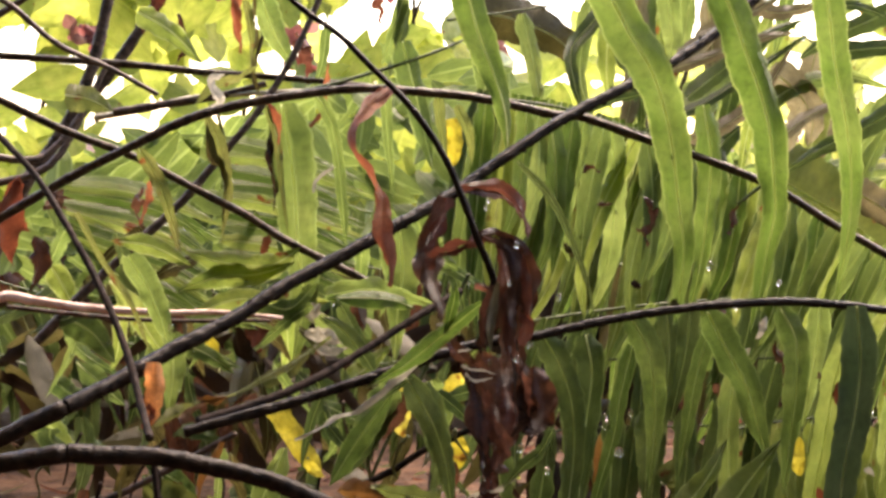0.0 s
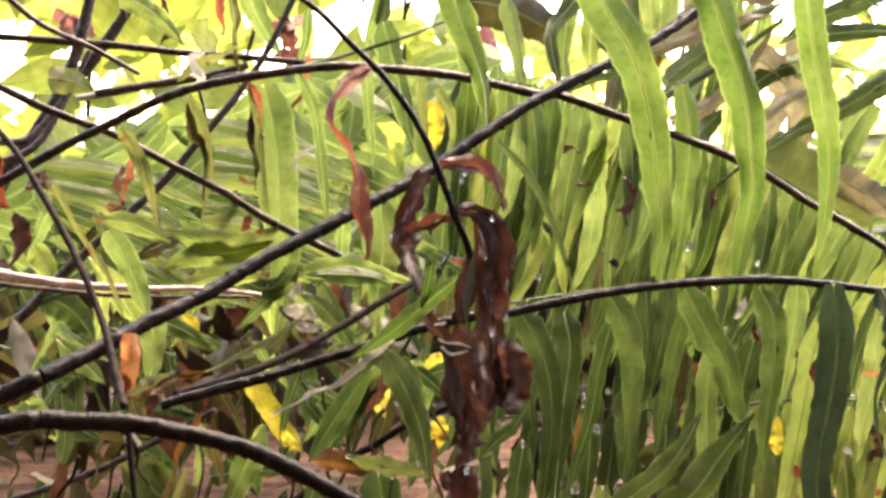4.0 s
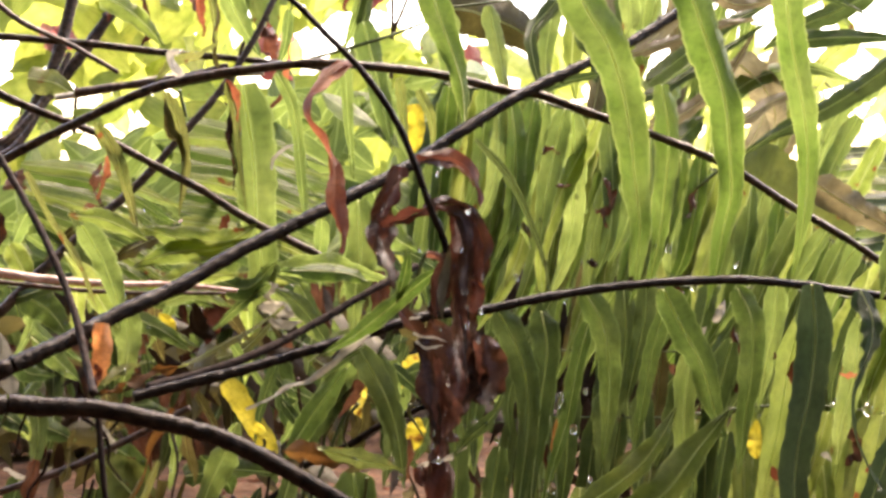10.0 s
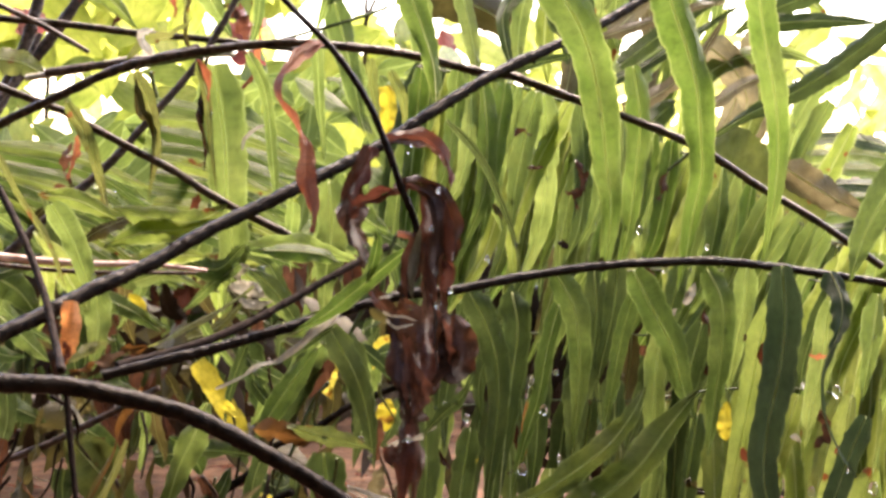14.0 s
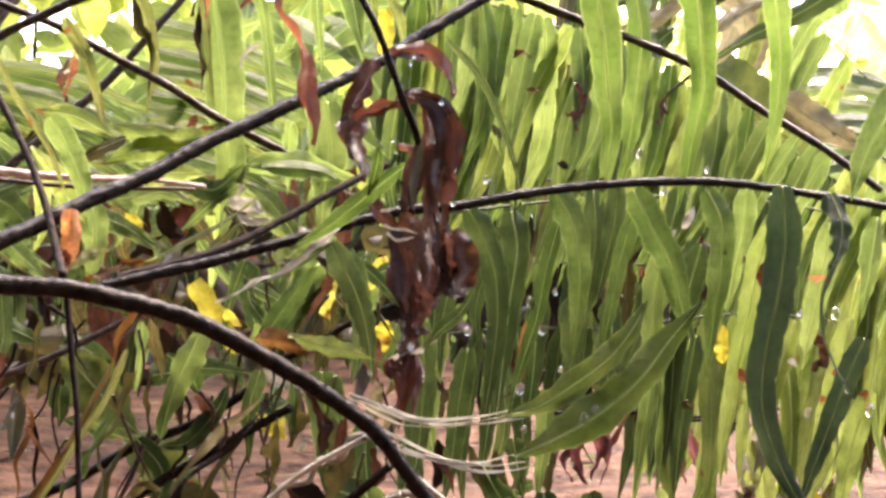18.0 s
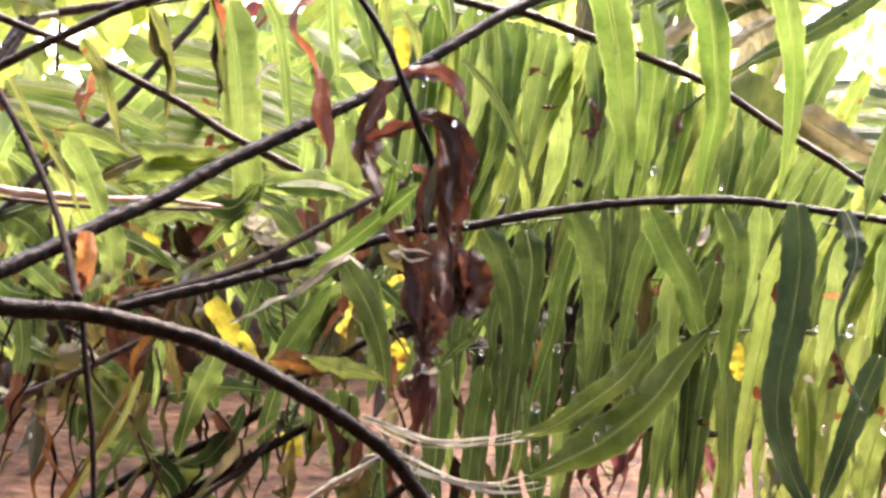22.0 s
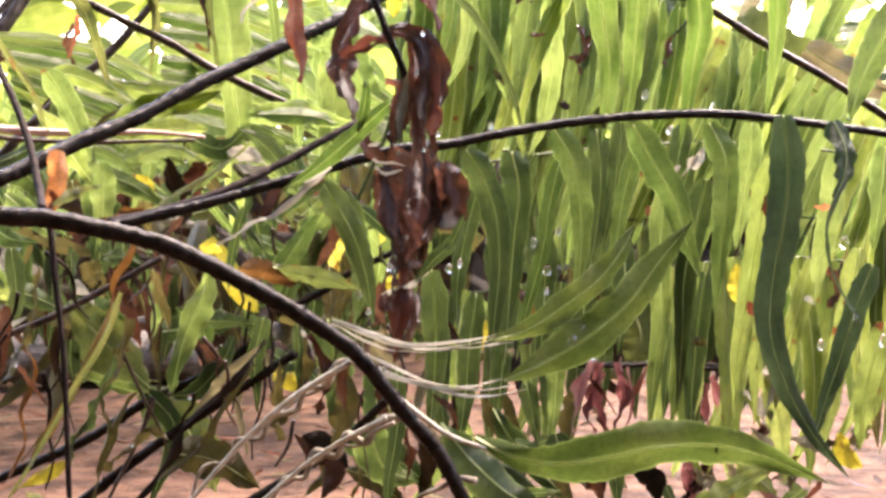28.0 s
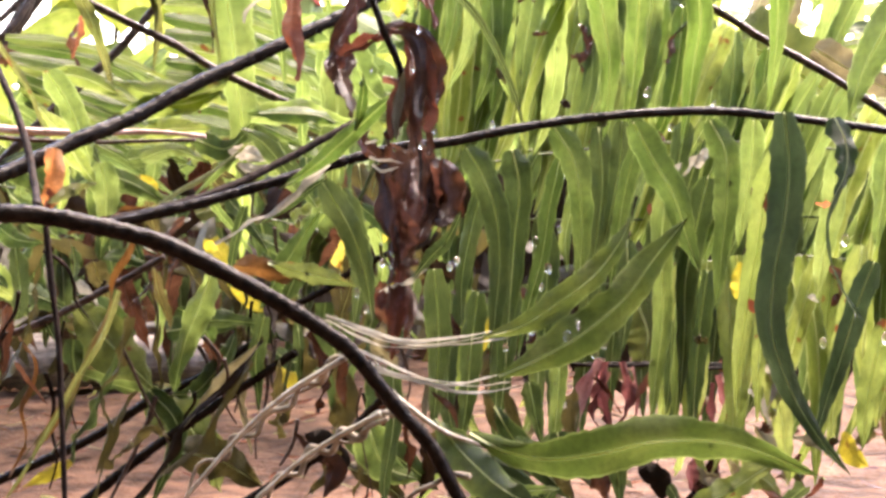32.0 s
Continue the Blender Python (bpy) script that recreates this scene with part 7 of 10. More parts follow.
leaf(lower, olive_brown, 0.0036, -20, [(-0.0250, 0.5600, 0.1460), (-0.0270, 0.5630, 0.1310), (-0.0250, 0.5660, 0.1200)], shape="spindle", name="withered_leaflet", ruffle=1.0, ribbed=False, twist=120)
leaf(lower, olive_brown, 0.0028, -20, [(-0.0580, 0.5500, 0.1230), (-0.0650, 0.5520, 0.1260), (-0.0740, 0.5540, 0.1190), (-0.0810, 0.5560, 0.1130)], shape="spindle", name="withered_leaflet", ruffle=1.0, ribbed=False, twist=90)
drop(lower, (-0.0500, 0.5400, 0.1380), 0.00060)
drop(lower, (-0.1030, 0.5400, 0.1490), 0.00060)
drop(lower, (-0.0680, 0.5400, 0.1240), 0.00072)
drop(near, (0.0140, 0.4600, 0.1560), 0.00062)
drop(near, (0.0160, 0.4600, 0.1820), 0.00071)
drop(near, (-0.0280, 0.4550, 0.1810), 0.00050)
leaf(lower, olive_brown, 0.0064, 10, [(-0.0200, 0.5850, 0.1500), (-0.0200, 0.5870, 0.1400), (-0.0230, 0.5900, 0.1310)], shape="tongue", twist=50, name="withered_leaflet", ribbed=False, ruffle=0.5, fold=0.38)
leaf(lower, fern_old_dim, 0.0063, 10, [(-0.0320, 0.5800, 0.1580), (-0.0360, 0.5850, 0.1430), (-0.0360, 0.5900, 0.1250)])
leaf(lower, fern, 0.0085, -10, [(-0.1420, 0.6600, 0.1860), (-0.1370, 0.6650, 0.1810), (-0.1280, 0.6700, 0.1790)])
leaf(lower, fern_young, 0.0082, 10, [(-0.1490, 0.6700, 0.1700), (-0.1450, 0.6750, 0.1640), (-0.1380, 0.6800, 0.1500)])
leaf(lower, fern, 0.0111, 10, [(-0.0150, 0.6200, 0.1900), (-0.0240, 0.6250, 0.1790), (-0.0320, 0.6300, 0.1700)])
leaf(lower, fern_old_dim, 0.0086, -8, [(-0.0040, 0.5600, 0.1990), (0.0000, 0.5630, 0.1840), (0.0010, 0.5670, 0.1700), (-0.0020, 0.5700, 0.1550)])
# ---- more fronds standing behind ----
tall = thing("fern_frond", "pale green fern frond behind, its leaflets crowded below the sky", "fern", "fern fronds")
stalk("stem", tall, stem_green, 0.0006, 0.0004, (0.092, 0.863, 0.352), (0.120, 0.873, 0.345), (0.157, 0.883, 0.338), (0.195, 0.892, 0.313), (0.248, 0.900, 0.263))
hanging_row(tall, (fern_young, fern, taupe,), [(0.091, 0.849, 0.351), (0.119, 0.859, 0.344), (0.155, 0.869, 0.337), (0.193, 0.878, 0.313), (0.245, 0.886, 0.263)], 17, 0.085, 0.0105, (-0.1, -0.4))
behind = thing("fern_frond", "fern frond behind the bare stems with short hanging leaflets", "fern", "fern fronds")
stalk("stem", behind, stem_green, 0.0006, 0.0004, (-0.233, 0.868, 0.179), (-0.196, 0.875, 0.164), (-0.158, 0.884, 0.175), (-0.117, 0.892, 0.158), (-0.075, 0.901, 0.177), (-0.033, 0.909, 0.161), (0.010, 0.919, 0.175))
hanging_row(behind, (fern_old_dim, fern_old_dim, olive_brown, dead,), [(-0.228, 0.854, 0.180), (-0.192, 0.862, 0.165), (-0.155, 0.871, 0.176), (-0.115, 0.878, 0.159), (-0.073, 0.888, 0.177), (-0.032, 0.895, 0.162), (0.011, 0.905, 0.176)], 46, 0.055, 0.01, (0.15, -0.15), back=0.05, jitter=2.0)
deep = thing("fern_frond", "half-withered fern frond deep in the thicket", "dead frond", "withered fronds")
stalk("stem", deep, stem_green, 0.0006, 0.0004, (-0.257, 0.949, 0.207), (-0.205, 0.958, 0.193), (-0.161, 0.969, 0.207), (-0.116, 0.978, 0.190), (-0.070, 0.989, 0.208), (0.008, 1.000, 0.193))
hanging_row(deep, (fern_old_dim, fern_old_dim, olive_brown, dead,), [(-0.253, 0.935, 0.207), (-0.201, 0.944, 0.193), (-0.158, 0.955, 0.207), (-0.114, 0.964, 0.190), (-0.068, 0.975, 0.208), (0.008, 0.986, 0.193)], 44, 0.075, 0.012, (0.2, -0.2), back=0.05, jitter=2.0)
leaf(upper, dead, 0.0049, 37.9754, [(0.075, 0.650, 0.254), (0.077, 0.650, 0.247), (0.075, 0.650, 0.240)], shape="spindle", fold=0.9, name="withered_leaflet", ribbed=False, twist=130, ruffle=0.7)
leaf(upper, dead, 0.0022, 28.3559, [(0.071, 0.645, 0.243), (0.074, 0.645, 0.241), (0.076, 0.645, 0.237)], shape="spindle", fold=0.9, name="withered_leaflet", ribbed=False, twist=130, ruffle=0.7)
leaf(upper, dead, 0.0029, -33.1098, [(0.110, 0.660, 0.251), (0.108, 0.660, 0.245), (0.108, 0.660, 0.240)], shape="spindle", fold=0.9, name="withered_leaflet", ribbed=False, twist=130, ruffle=0.7)
leaf(upper, dead, 0.0025, 0.169601, [(0.058, 0.655, 0.252), (0.061, 0.655, 0.251), (0.064, 0.655, 0.252)], shape="spindle", fold=0.9, name="withered_leaflet", ribbed=False, twist=130, ruffle=0.7)
leaf(upper, dead, 0.0025, -14.7283, [(0.053, 0.656, 0.263), (0.056, 0.656, 0.265), (0.059, 0.656, 0.263)], shape="spindle", fold=0.9, name="withered_leaflet", ribbed=False, twist=130, ruffle=0.7)
leaf(upper, dead, 0.0039, -14.8336, [(0.097, 0.622, 0.190), (0.098, 0.622, 0.185), (0.101, 0.621, 0.180)], shape="spindle", fold=0.9, name="withered_leaflet", ribbed=False, twist=130, ruffle=0.7)
leaf(upper, dead, 0.0036, -11.8968, [(0.149, 0.634, 0.209), (0.150, 0.633, 0.206), (0.151, 0.633, 0.203)], shape="spindle", fold=0.9, name="withered_leaflet", ribbed=False, twist=130, ruffle=0.7)
leaf(upper, dead, 0.0053, 11.7531, [(0.161, 0.639, 0.167), (0.164, 0.639, 0.160), (0.163, 0.638, 0.152)], shape="spindle", fold=0.9, name="withered_leaflet", ribbed=False, twist=130, ruffle=0.7)
leaf(upper, dead, 0.0050, 6.92905, [(0.053, 0.661, 0.160), (0.055, 0.660, 0.147), (0.053, 0.660, 0.138)], shape="spindle", fold=0.9, name="withered_leaflet", ribbed=False, twist=130, ruffle=0.7)
leaf(upper, dead, 0.0055, -11.1332, [(0.081, 0.667, 0.172), (0.079, 0.666, 0.163), (0.081, 0.666, 0.155)], shape="spindle", fold=0.9, name="withered_leaflet", ribbed=False, twist=130, ruffle=0.7)
leaf(upper, dead, 0.0029, -24.7134, [(0.102, 0.654, 0.216), (0.103, 0.654, 0.212), (0.101, 0.654, 0.208)], shape="spindle", fold=0.9, name="withered_leaflet", ribbed=False, twist=130, ruffle=0.7)
leaf(upper, dead, 0.0042, -13.6979, [(0.126, 0.670, 0.200), (0.129, 0.670, 0.187), (0.127, 0.669, 0.175)], shape="spindle", fold=0.9, name="withered_leaflet", ribbed=False, twist=130, ruffle=0.7)
stalk("twig", lower, stem_brown, 0.0007, 0.0004, (-0.031, 0.600, 0.148), (-0.033, 0.599, 0.136), (-0.031, 0.599, 0.127), (-0.030, 0.598, 0.115))
stalk("twig", lower, stem_brown, 0.0010, 0.0006, (-0.021, 0.601, 0.149), (-0.019, 0.600, 0.140), (-0.023, 0.599, 0.130))
stalk("twig", lower, stem_brown, 0.0009, 0.0006, (-0.032, 0.658, 0.112), (-0.034, 0.658, 0.103), (-0.039, 0.657, 0.095))
stalk("twig", lower, stem_brown, 0.0008, 0.0005, (-0.005, 0.581, 0.142), (-0.008, 0.580, 0.133), (-0.006, 0.580, 0.127))
stalk("twig", lower, stem_brown, 0.0010, 0.0006, (-0.072, 0.597, 0.130), (-0.077, 0.596, 0.117), (-0.090, 0.594, 0.092))
stalk("twig", lower, stem_brown, 0.0006, 0.0004, (-0.077, 0.619, 0.166), (-0.075, 0.619, 0.155), (-0.077, 0.618, 0.143))
leaf(lower, dead, 0.0054, 9.39914, [(-0.113, 0.570, 0.164), (-0.117, 0.576, 0.154), (-0.119, 0.582, 0.145), (-0.122, 0.588, 0.138)])
leaf(lower, olive_brown, 0.0056, 34.1702, [(-0.066, 0.572, 0.175), (-0.066, 0.578, 0.166), (-0.065, 0.584, 0.159), (-0.065, 0.590, 0.153)])
leaf(lower, fern_old_dim, 0.0038, -32.0833, [(-0.021, 0.578, 0.156), (-0.021, 0.584, 0.146), (-0.022, 0.590, 0.137), (-0.022, 0.596, 0.130)])
leaf(lower, fern_old_dim, 0.0077, -34.0845, [(-0.128, 0.587, 0.181), (-0.129, 0.593, 0.176), (-0.125, 0.599, 0.171), (-0.124, 0.606, 0.167)])
leaf(lower, fern_old_dim, 0.0079, -23.2087, [(-0.127, 0.608, 0.152), (-0.132, 0.614, 0.140), (-0.139, 0.620, 0.129), (-0.145, 0.626, 0.121)])
leaf(lower, dead, 0.0078, 7.18425, [(-0.109, 0.713, 0.166), (-0.107, 0.719, 0.152), (-0.104, 0.725, 0.140), (-0.102, 0.731, 0.131)])
leaf(lower, dead, 0.0080, 31.6342, [(-0.051, 0.583, 0.149), (-0.050, 0.589, 0.142), (-0.049, 0.595, 0.137), (-0.048, 0.602, 0.132)])
leaf(lower, fern_old_dim, 0.0079, -7.34248, [(-0.099, 0.596, 0.150), (-0.101, 0.602, 0.144), (-0.102, 0.608, 0.138), (-0.103, 0.614, 0.133)])
leaf(lower, fern_old_dim, 0.0088, -38.7662, [(-0.037, 0.702, 0.133), (-0.034, 0.708, 0.127), (-0.030, 0.715, 0.121), (-0.027, 0.721, 0.116)])
leaf(lower, fern_old_dim, 0.0058, 37.2376, [(-0.137, 0.685, 0.178), (-0.144, 0.691, 0.171), (-0.149, 0.697, 0.165), (-0.155, 0.704, 0.160)])
leaf(lower, dead, 0.0063, -26.0913, [(-0.090, 0.612, 0.158), (-0.096, 0.618, 0.148), (-0.103, 0.623, 0.139), (-0.109, 0.629, 0.132)])
leaf(lower, olive_brown, 0.0060, 15.8298, [(-0.014, 0.686, 0.172), (-0.014, 0.692, 0.159), (-0.018, 0.698, 0.148), (-0.020, 0.704, 0.139)])
leaf(lower, fern_old_dim, 0.0088, 13.9834, [(-0.049, 0.661, 0.153), (-0.050, 0.667, 0.146), (-0.048, 0.673, 0.140), (-0.048, 0.680, 0.135)])
leaf(lower, olive_brown, 0.0083, -12.67, [(-0.111, 0.679, 0.171), (-0.111, 0.685, 0.165), (-0.110, 0.692, 0.160), (-0.110, 0.698, 0.155)])
leaf(lower, fern_old_dim, 0.0063, 33.7723, [(-0.100, 0.603, 0.181), (-0.101, 0.609, 0.175), (-0.103, 0.615, 0.170), (-0.105, 0.621, 0.166)])
leaf(lower, olive_brown, 0.0026, 15.4578, [(-0.073, 0.539, 0.166), (-0.080, 0.541, 0.152), (-0.090, 0.543, 0.134), (-0.104, 0.545, 0.118)], shape="spindle", name="withered_leaflet", ruffle=0.6, ribbed=False)
leaf(lower, olive_brown, 0.0021, -0.099713, [(-0.069, 0.601, 0.187), (-0.069, 0.605, 0.171), (-0.074, 0.609, 0.158)], shape="spindle", name="withered_leaflet", ruffle=0.6, ribbed=False)
leaf(lower, olive_brown, 0.0040, 24.7817, [(-0.072, 0.568, 0.136), (-0.080, 0.570, 0.125), (-0.086, 0.572, 0.108), (-0.089, 0.574, 0.096)], shape="spindle", name="withered_leaflet", ruffle=0.6, ribbed=False)
leaf(lower, taupe, 0.0036, 4.50594, [(-0.030, 0.560, 0.152), (-0.043, 0.562, 0.141), (-0.049, 0.565, 0.134), (-0.059, 0.567, 0.122)], shape="spindle", name="withered_leaflet", ruffle=0.6, ribbed=False)
leaf(lower, olive_brown, 0.0155, 3.21793, [(-0.072, 0.616, 0.108), (-0.056, 0.621, 0.104), (-0.041, 0.627, 0.093)], shape="spindle", name="withered_leaflet", ruffle=0.6, ribbed=True)
leaf(lower, dead, 0.0035, -19.3954, [(-0.003, 0.551, 0.149), (-0.005, 0.556, 0.138), (-0.004, 0.560, 0.129)], shape="spindle", name="withered_leaflet", ruffle=0.6, ribbed=False)
leaf(lower, dead, 0.0021, 3.35459, [(0.023, 0.552, 0.136), (0.029, 0.557, 0.130), (0.031, 0.561, 0.122)], shape="spindle", name="withered_leaflet", ruffle=0.6, ribbed=False)
leaf(lower, olive_brown, 0.0042, 8.50746, [(0.046, 0.602, 0.129), (0.048, 0.607, 0.120), (0.052, 0.612, 0.112)], shape="spindle", name="withered_leaflet", ruffle=0.6, ribbed=False)
leaf(lower, dead, 0.0026, -5.44076, [(-0.023, 0.579, 0.120), (-0.019, 0.584, 0.112), (-0.022, 0.588, 0.102)], shape="spindle", name="withered_leaflet", ruffle=0.6, ribbed=False)
leaf(lower, pale_dry_glint, 0.0019, 24.1705, [(-0.125, 0.577, 0.160), (-0.119, 0.582, 0.156), (-0.111, 0.587, 0.159)], shape="strip", name="withered_leaflet", ruffle=0.6, ribbed=False)
leaf(lower, fern_old_dim, 0.0058, -18.5762, [(-0.089, 0.599, 0.177), (-0.083, 0.605, 0.177), (-0.075, 0.610, 0.173)], shape="lance", name="withered_leaflet", ruffle=0.6, ribbed=False)
leaf(lower, pale_dry_glint, 0.0052, 5.3947, [(-0.103, 0.618, 0.169), (-0.099, 0.623, 0.159), (-0.102, 0.627, 0.148)], shape="spindle", name="withered_leaflet", ruffle=0.6, ribbed=False)
leaf(lower, olive_brown, 0.0025, -19.6599, [(-0.068, 0.590, 0.156), (-0.071, 0.594, 0.146), (-0.071, 0.599, 0.136), (-0.072, 0.603, 0.126), (-0.073, 0.607, 0.115)], shape="spindle", fold=0.5, name="withered_leaflet", twist=140, ruffle=0.9, ribbed=False)
stalk("twig", lower, stem_brown, 0.0006, 0.0003, (-0.020, 0.655, 0.140), (-0.018, 0.660, 0.135), (-0.018, 0.665, 0.130), (-0.017, 0.670, 0.126), (-0.012, 0.675, 0.121))
stalk("twig", lower, stem_brown, 0.0006, 0.0003, (-0.040, 0.547, 0.148), (-0.040, 0.552, 0.142), (-0.042, 0.556, 0.137), (-0.042, 0.561, 0.131), (-0.040, 0.566, 0.125))
stalk("twig", lower, stem_brown, 0.0008, 0.0002, (-0.068, 0.606, 0.130), (-0.075, 0.610, 0.123), (-0.080, 0.614, 0.116), (-0.084, 0.619, 0.109), (-0.086, 0.623, 0.102))
stalk("twig", lower, stem_brown, 0.0006, 0.0003, (-0.033, 0.618, 0.185), (-0.033, 0.622, 0.178), (-0.032, 0.627, 0.171), (-0.034, 0.632, 0.164), (-0.036, 0.636, 0.156))
leaf(lower, dead, 0.0027, -35.3641, [(-0.159, 0.653, 0.132), (-0.159, 0.658, 0.121), (-0.156, 0.662, 0.109), (-0.158, 0.666, 0.097), (-0.158, 0.671, 0.085)], shape="spindle", fold=0.5, name="withered_leaflet", twist=80, ruffle=0.9, ribbed=False)
stalk("twig", lower, stem_green, 0.0005, 0.0003, (-0.117, 0.527, 0.161), (-0.118, 0.532, 0.152), (-0.124, 0.536, 0.144), (-0.126, 0.540, 0.135), (-0.128, 0.545, 0.126))
stalk("twig", lower, stem_matt, 0.0007, 0.0002, (-0.104, 0.550, 0.170), (-0.107, 0.555, 0.163), (-0.113, 0.559, 0.155), (-0.114, 0.563, 0.148), (-0.118, 0.568, 0.140))
stalk("twig", lower, stem_matt, 0.0005, 0.0002, (-0.092, 0.557, 0.160), (-0.095, 0.562, 0.151), (-0.096, 0.566, 0.142), (-0.095, 0.571, 0.132), (-0.094, 0.575, 0.123))
stalk("twig", lower, stem_matt, 0.0008, 0.0003, (-0.056, 0.581, 0.133), (-0.057, 0.586, 0.129), (-0.061, 0.590, 0.124), (-0.062, 0.595, 0.120), (-0.067, 0.600, 0.115))
leaf(lower, olive_brown, 0.0040, 40.0196, [(-0.030, 0.587, 0.133), (-0.031, 0.591, 0.128), (-0.029, 0.596, 0.124), (-0.033, 0.601, 0.120), (-0.031, 0.606, 0.116)], shape="spindle", fold=0.5, name="withered_leaflet", twist=80, ruffle=0.9, ribbed=False)
stalk("twig", lower, stem_brown, 0.0007, 0.0003, (-0.079, 0.577, 0.150), (-0.076, 0.581, 0.141), (-0.073, 0.586, 0.131), (-0.069, 0.590, 0.121), (-0.067, 0.595, 0.111))
stalk("twig", lower, stem_matt, 0.0006, 0.0003, (-0.113, 0.565, 0.183), (-0.116, 0.569, 0.178), (-0.119, 0.574, 0.173), (-0.121, 0.579, 0.168), (-0.123, 0.583, 0.163))
stalk("twig", lower, stem_matt, 0.0006, 0.0003, (-0.041, 0.614, 0.160), (-0.043, 0.618, 0.150), (-0.045, 0.622, 0.140), (-0.048, 0.627, 0.129), (-0.051, 0.631, 0.119))
stalk("twig", lower, stem_matt, 0.0007, 0.0003, (-0.089, 0.525, 0.184), (-0.084, 0.530, 0.179), (-0.083, 0.535, 0.173), (-0.084, 0.540, 0.168), (-0.081, 0.544, 0.162))
leaf(lower, taupe, 0.0044, 7.0582, [(-0.052, 0.657, 0.153), (-0.052, 0.662, 0.146), (-0.050, 0.667, 0.140), (-0.044, 0.671, 0.133), (-0.046, 0.676, 0.126)], shape="spindle", fold=0.5, name="withered_leaflet", twist=140, ruffle=0.9, ribbed=False)
stalk("twig", lower, stem_green, 0.0006, 0.0003, (-0.008, 0.527, 0.188), (-0.011, 0.532, 0.184), (-0.012, 0.536, 0.180), (-0.013, 0.541, 0.176), (-0.012, 0.546, 0.172))
stalk("twig", lower, stem_green, 0.0006, 0.0004, (-0.047, 0.636, 0.162), (-0.047, 0.641, 0.158), (-0.050, 0.645, 0.153), (-0.053, 0.650, 0.149), (-0.058, 0.654, 0.144))
stalk("twig", lower, stem_brown, 0.0008, 0.0002, (-0.050, 0.568, 0.153), (-0.046, 0.572, 0.146), (-0.047, 0.577, 0.139), (-0.042, 0.582, 0.131), (-0.041, 0.586, 0.124))
stalk("twig", lower, stem_matt, 0.0007, 0.0003, (-0.005, 0.631, 0.125), (-0.003, 0.635, 0.114), (-0.003, 0.640, 0.102), (-0.005, 0.644, 0.091), (-0.007, 0.648, 0.079))
leaf(lower, dead, 0.0037, 22.3566, [(-0.071, 0.633, 0.184), (-0.077, 0.637, 0.174), (-0.082, 0.641, 0.165), (-0.092, 0.645, 0.155), (-0.099, 0.649, 0.145)], shape="spindle", fold=0.5, name="withered_leaflet", twist=80, ruffle=0.9, ribbed=False)
stalk("twig", lower, stem_green, 0.0006, 0.0003, (-0.049, 0.598, 0.147), (-0.052, 0.602, 0.138), (-0.055, 0.606, 0.129), (-0.055, 0.611, 0.120), (-0.055, 0.615, 0.110))
stalk("twig", lower, stem_matt, 0.0009, 0.0003, (-0.109, 0.596, 0.139), (-0.108, 0.601, 0.129), (-0.110, 0.605, 0.118), (-0.110, 0.610, 0.107), (-0.114, 0.614, 0.096))
stalk("twig", lower, stem_brown, 0.0004, 0.0002, (0.003, 0.536, 0.140), (0.001, 0.541, 0.131), (0.002, 0.545, 0.122), (0.003, 0.550, 0.112), (0.004, 0.554, 0.103))
stalk("twig", lower, stem_matt, 0.0006, 0.0002, (-0.024, 0.536, 0.172), (-0.026, 0.541, 0.167), (-0.025, 0.546, 0.161), (-0.026, 0.550, 0.156), (-0.026, 0.555, 0.150))
leaf(lower, taupe, 0.0028, 41.4824, [(-0.048, 0.640, 0.134), (-0.050, 0.644, 0.125), (-0.051, 0.649, 0.117), (-0.050, 0.653, 0.108), (-0.050, 0.658, 0.099)], shape="spindle", fold=0.5, name="withered_leaflet", twist=-80, ruffle=0.9, ribbed=False)
stalk("twig", lower, stem_matt, 0.0006, 0.0004, (-0.102, 0.658, 0.165), (-0.111, 0.662, 0.154), (-0.116, 0.666, 0.144), (-0.119, 0.670, 0.132), (-0.127, 0.674, 0.121))
stalk("twig", lower, stem_matt, 0.0008, 0.0003, (-0.063, 0.630, 0.143), (-0.061, 0.635, 0.137), (-0.062, 0.640, 0.132), (-0.060, 0.645, 0.126), (-0.062, 0.649, 0.120))
stalk("twig", lower, stem_green, 0.0007, 0.0002, (0.006, 0.588, 0.180), (0.006, 0.593, 0.176), (0.008, 0.598, 0.172), (0.010, 0.603, 0.168), (0.012, 0.608, 0.164))
stalk("twig", lower, stem_green, 0.0005, 0.0003, (-0.122, 0.570, 0.179), (-0.126, 0.574, 0.173), (-0.131, 0.579, 0.167), (-0.131, 0.583, 0.160), (-0.135, 0.588, 0.154))
leaf(lower, taupe, 0.0043, -36.6785, [(0.008, 0.570, 0.156), (0.006, 0.575, 0.151), (0.005, 0.579, 0.146), (0.008, 0.584, 0.141), (0.006, 0.589, 0.136)], shape="spindle", fold=0.5, name="withered_leaflet", twist=140, ruffle=0.9, ribbed=False)
stalk("twig", lower, stem_brown, 0.0008, 0.0003, (-0.038, 0.621, 0.140), (-0.038, 0.625, 0.130), (-0.040, 0.629, 0.121), (-0.044, 0.634, 0.111), (-0.045, 0.638, 0.101))
stalk("twig", lower, stem_green, 0.0005, 0.0003, (-0.093, 0.574, 0.136), (-0.097, 0.578, 0.130), (-0.099, 0.583, 0.124), (-0.102, 0.587, 0.118), (-0.107, 0.592, 0.112))
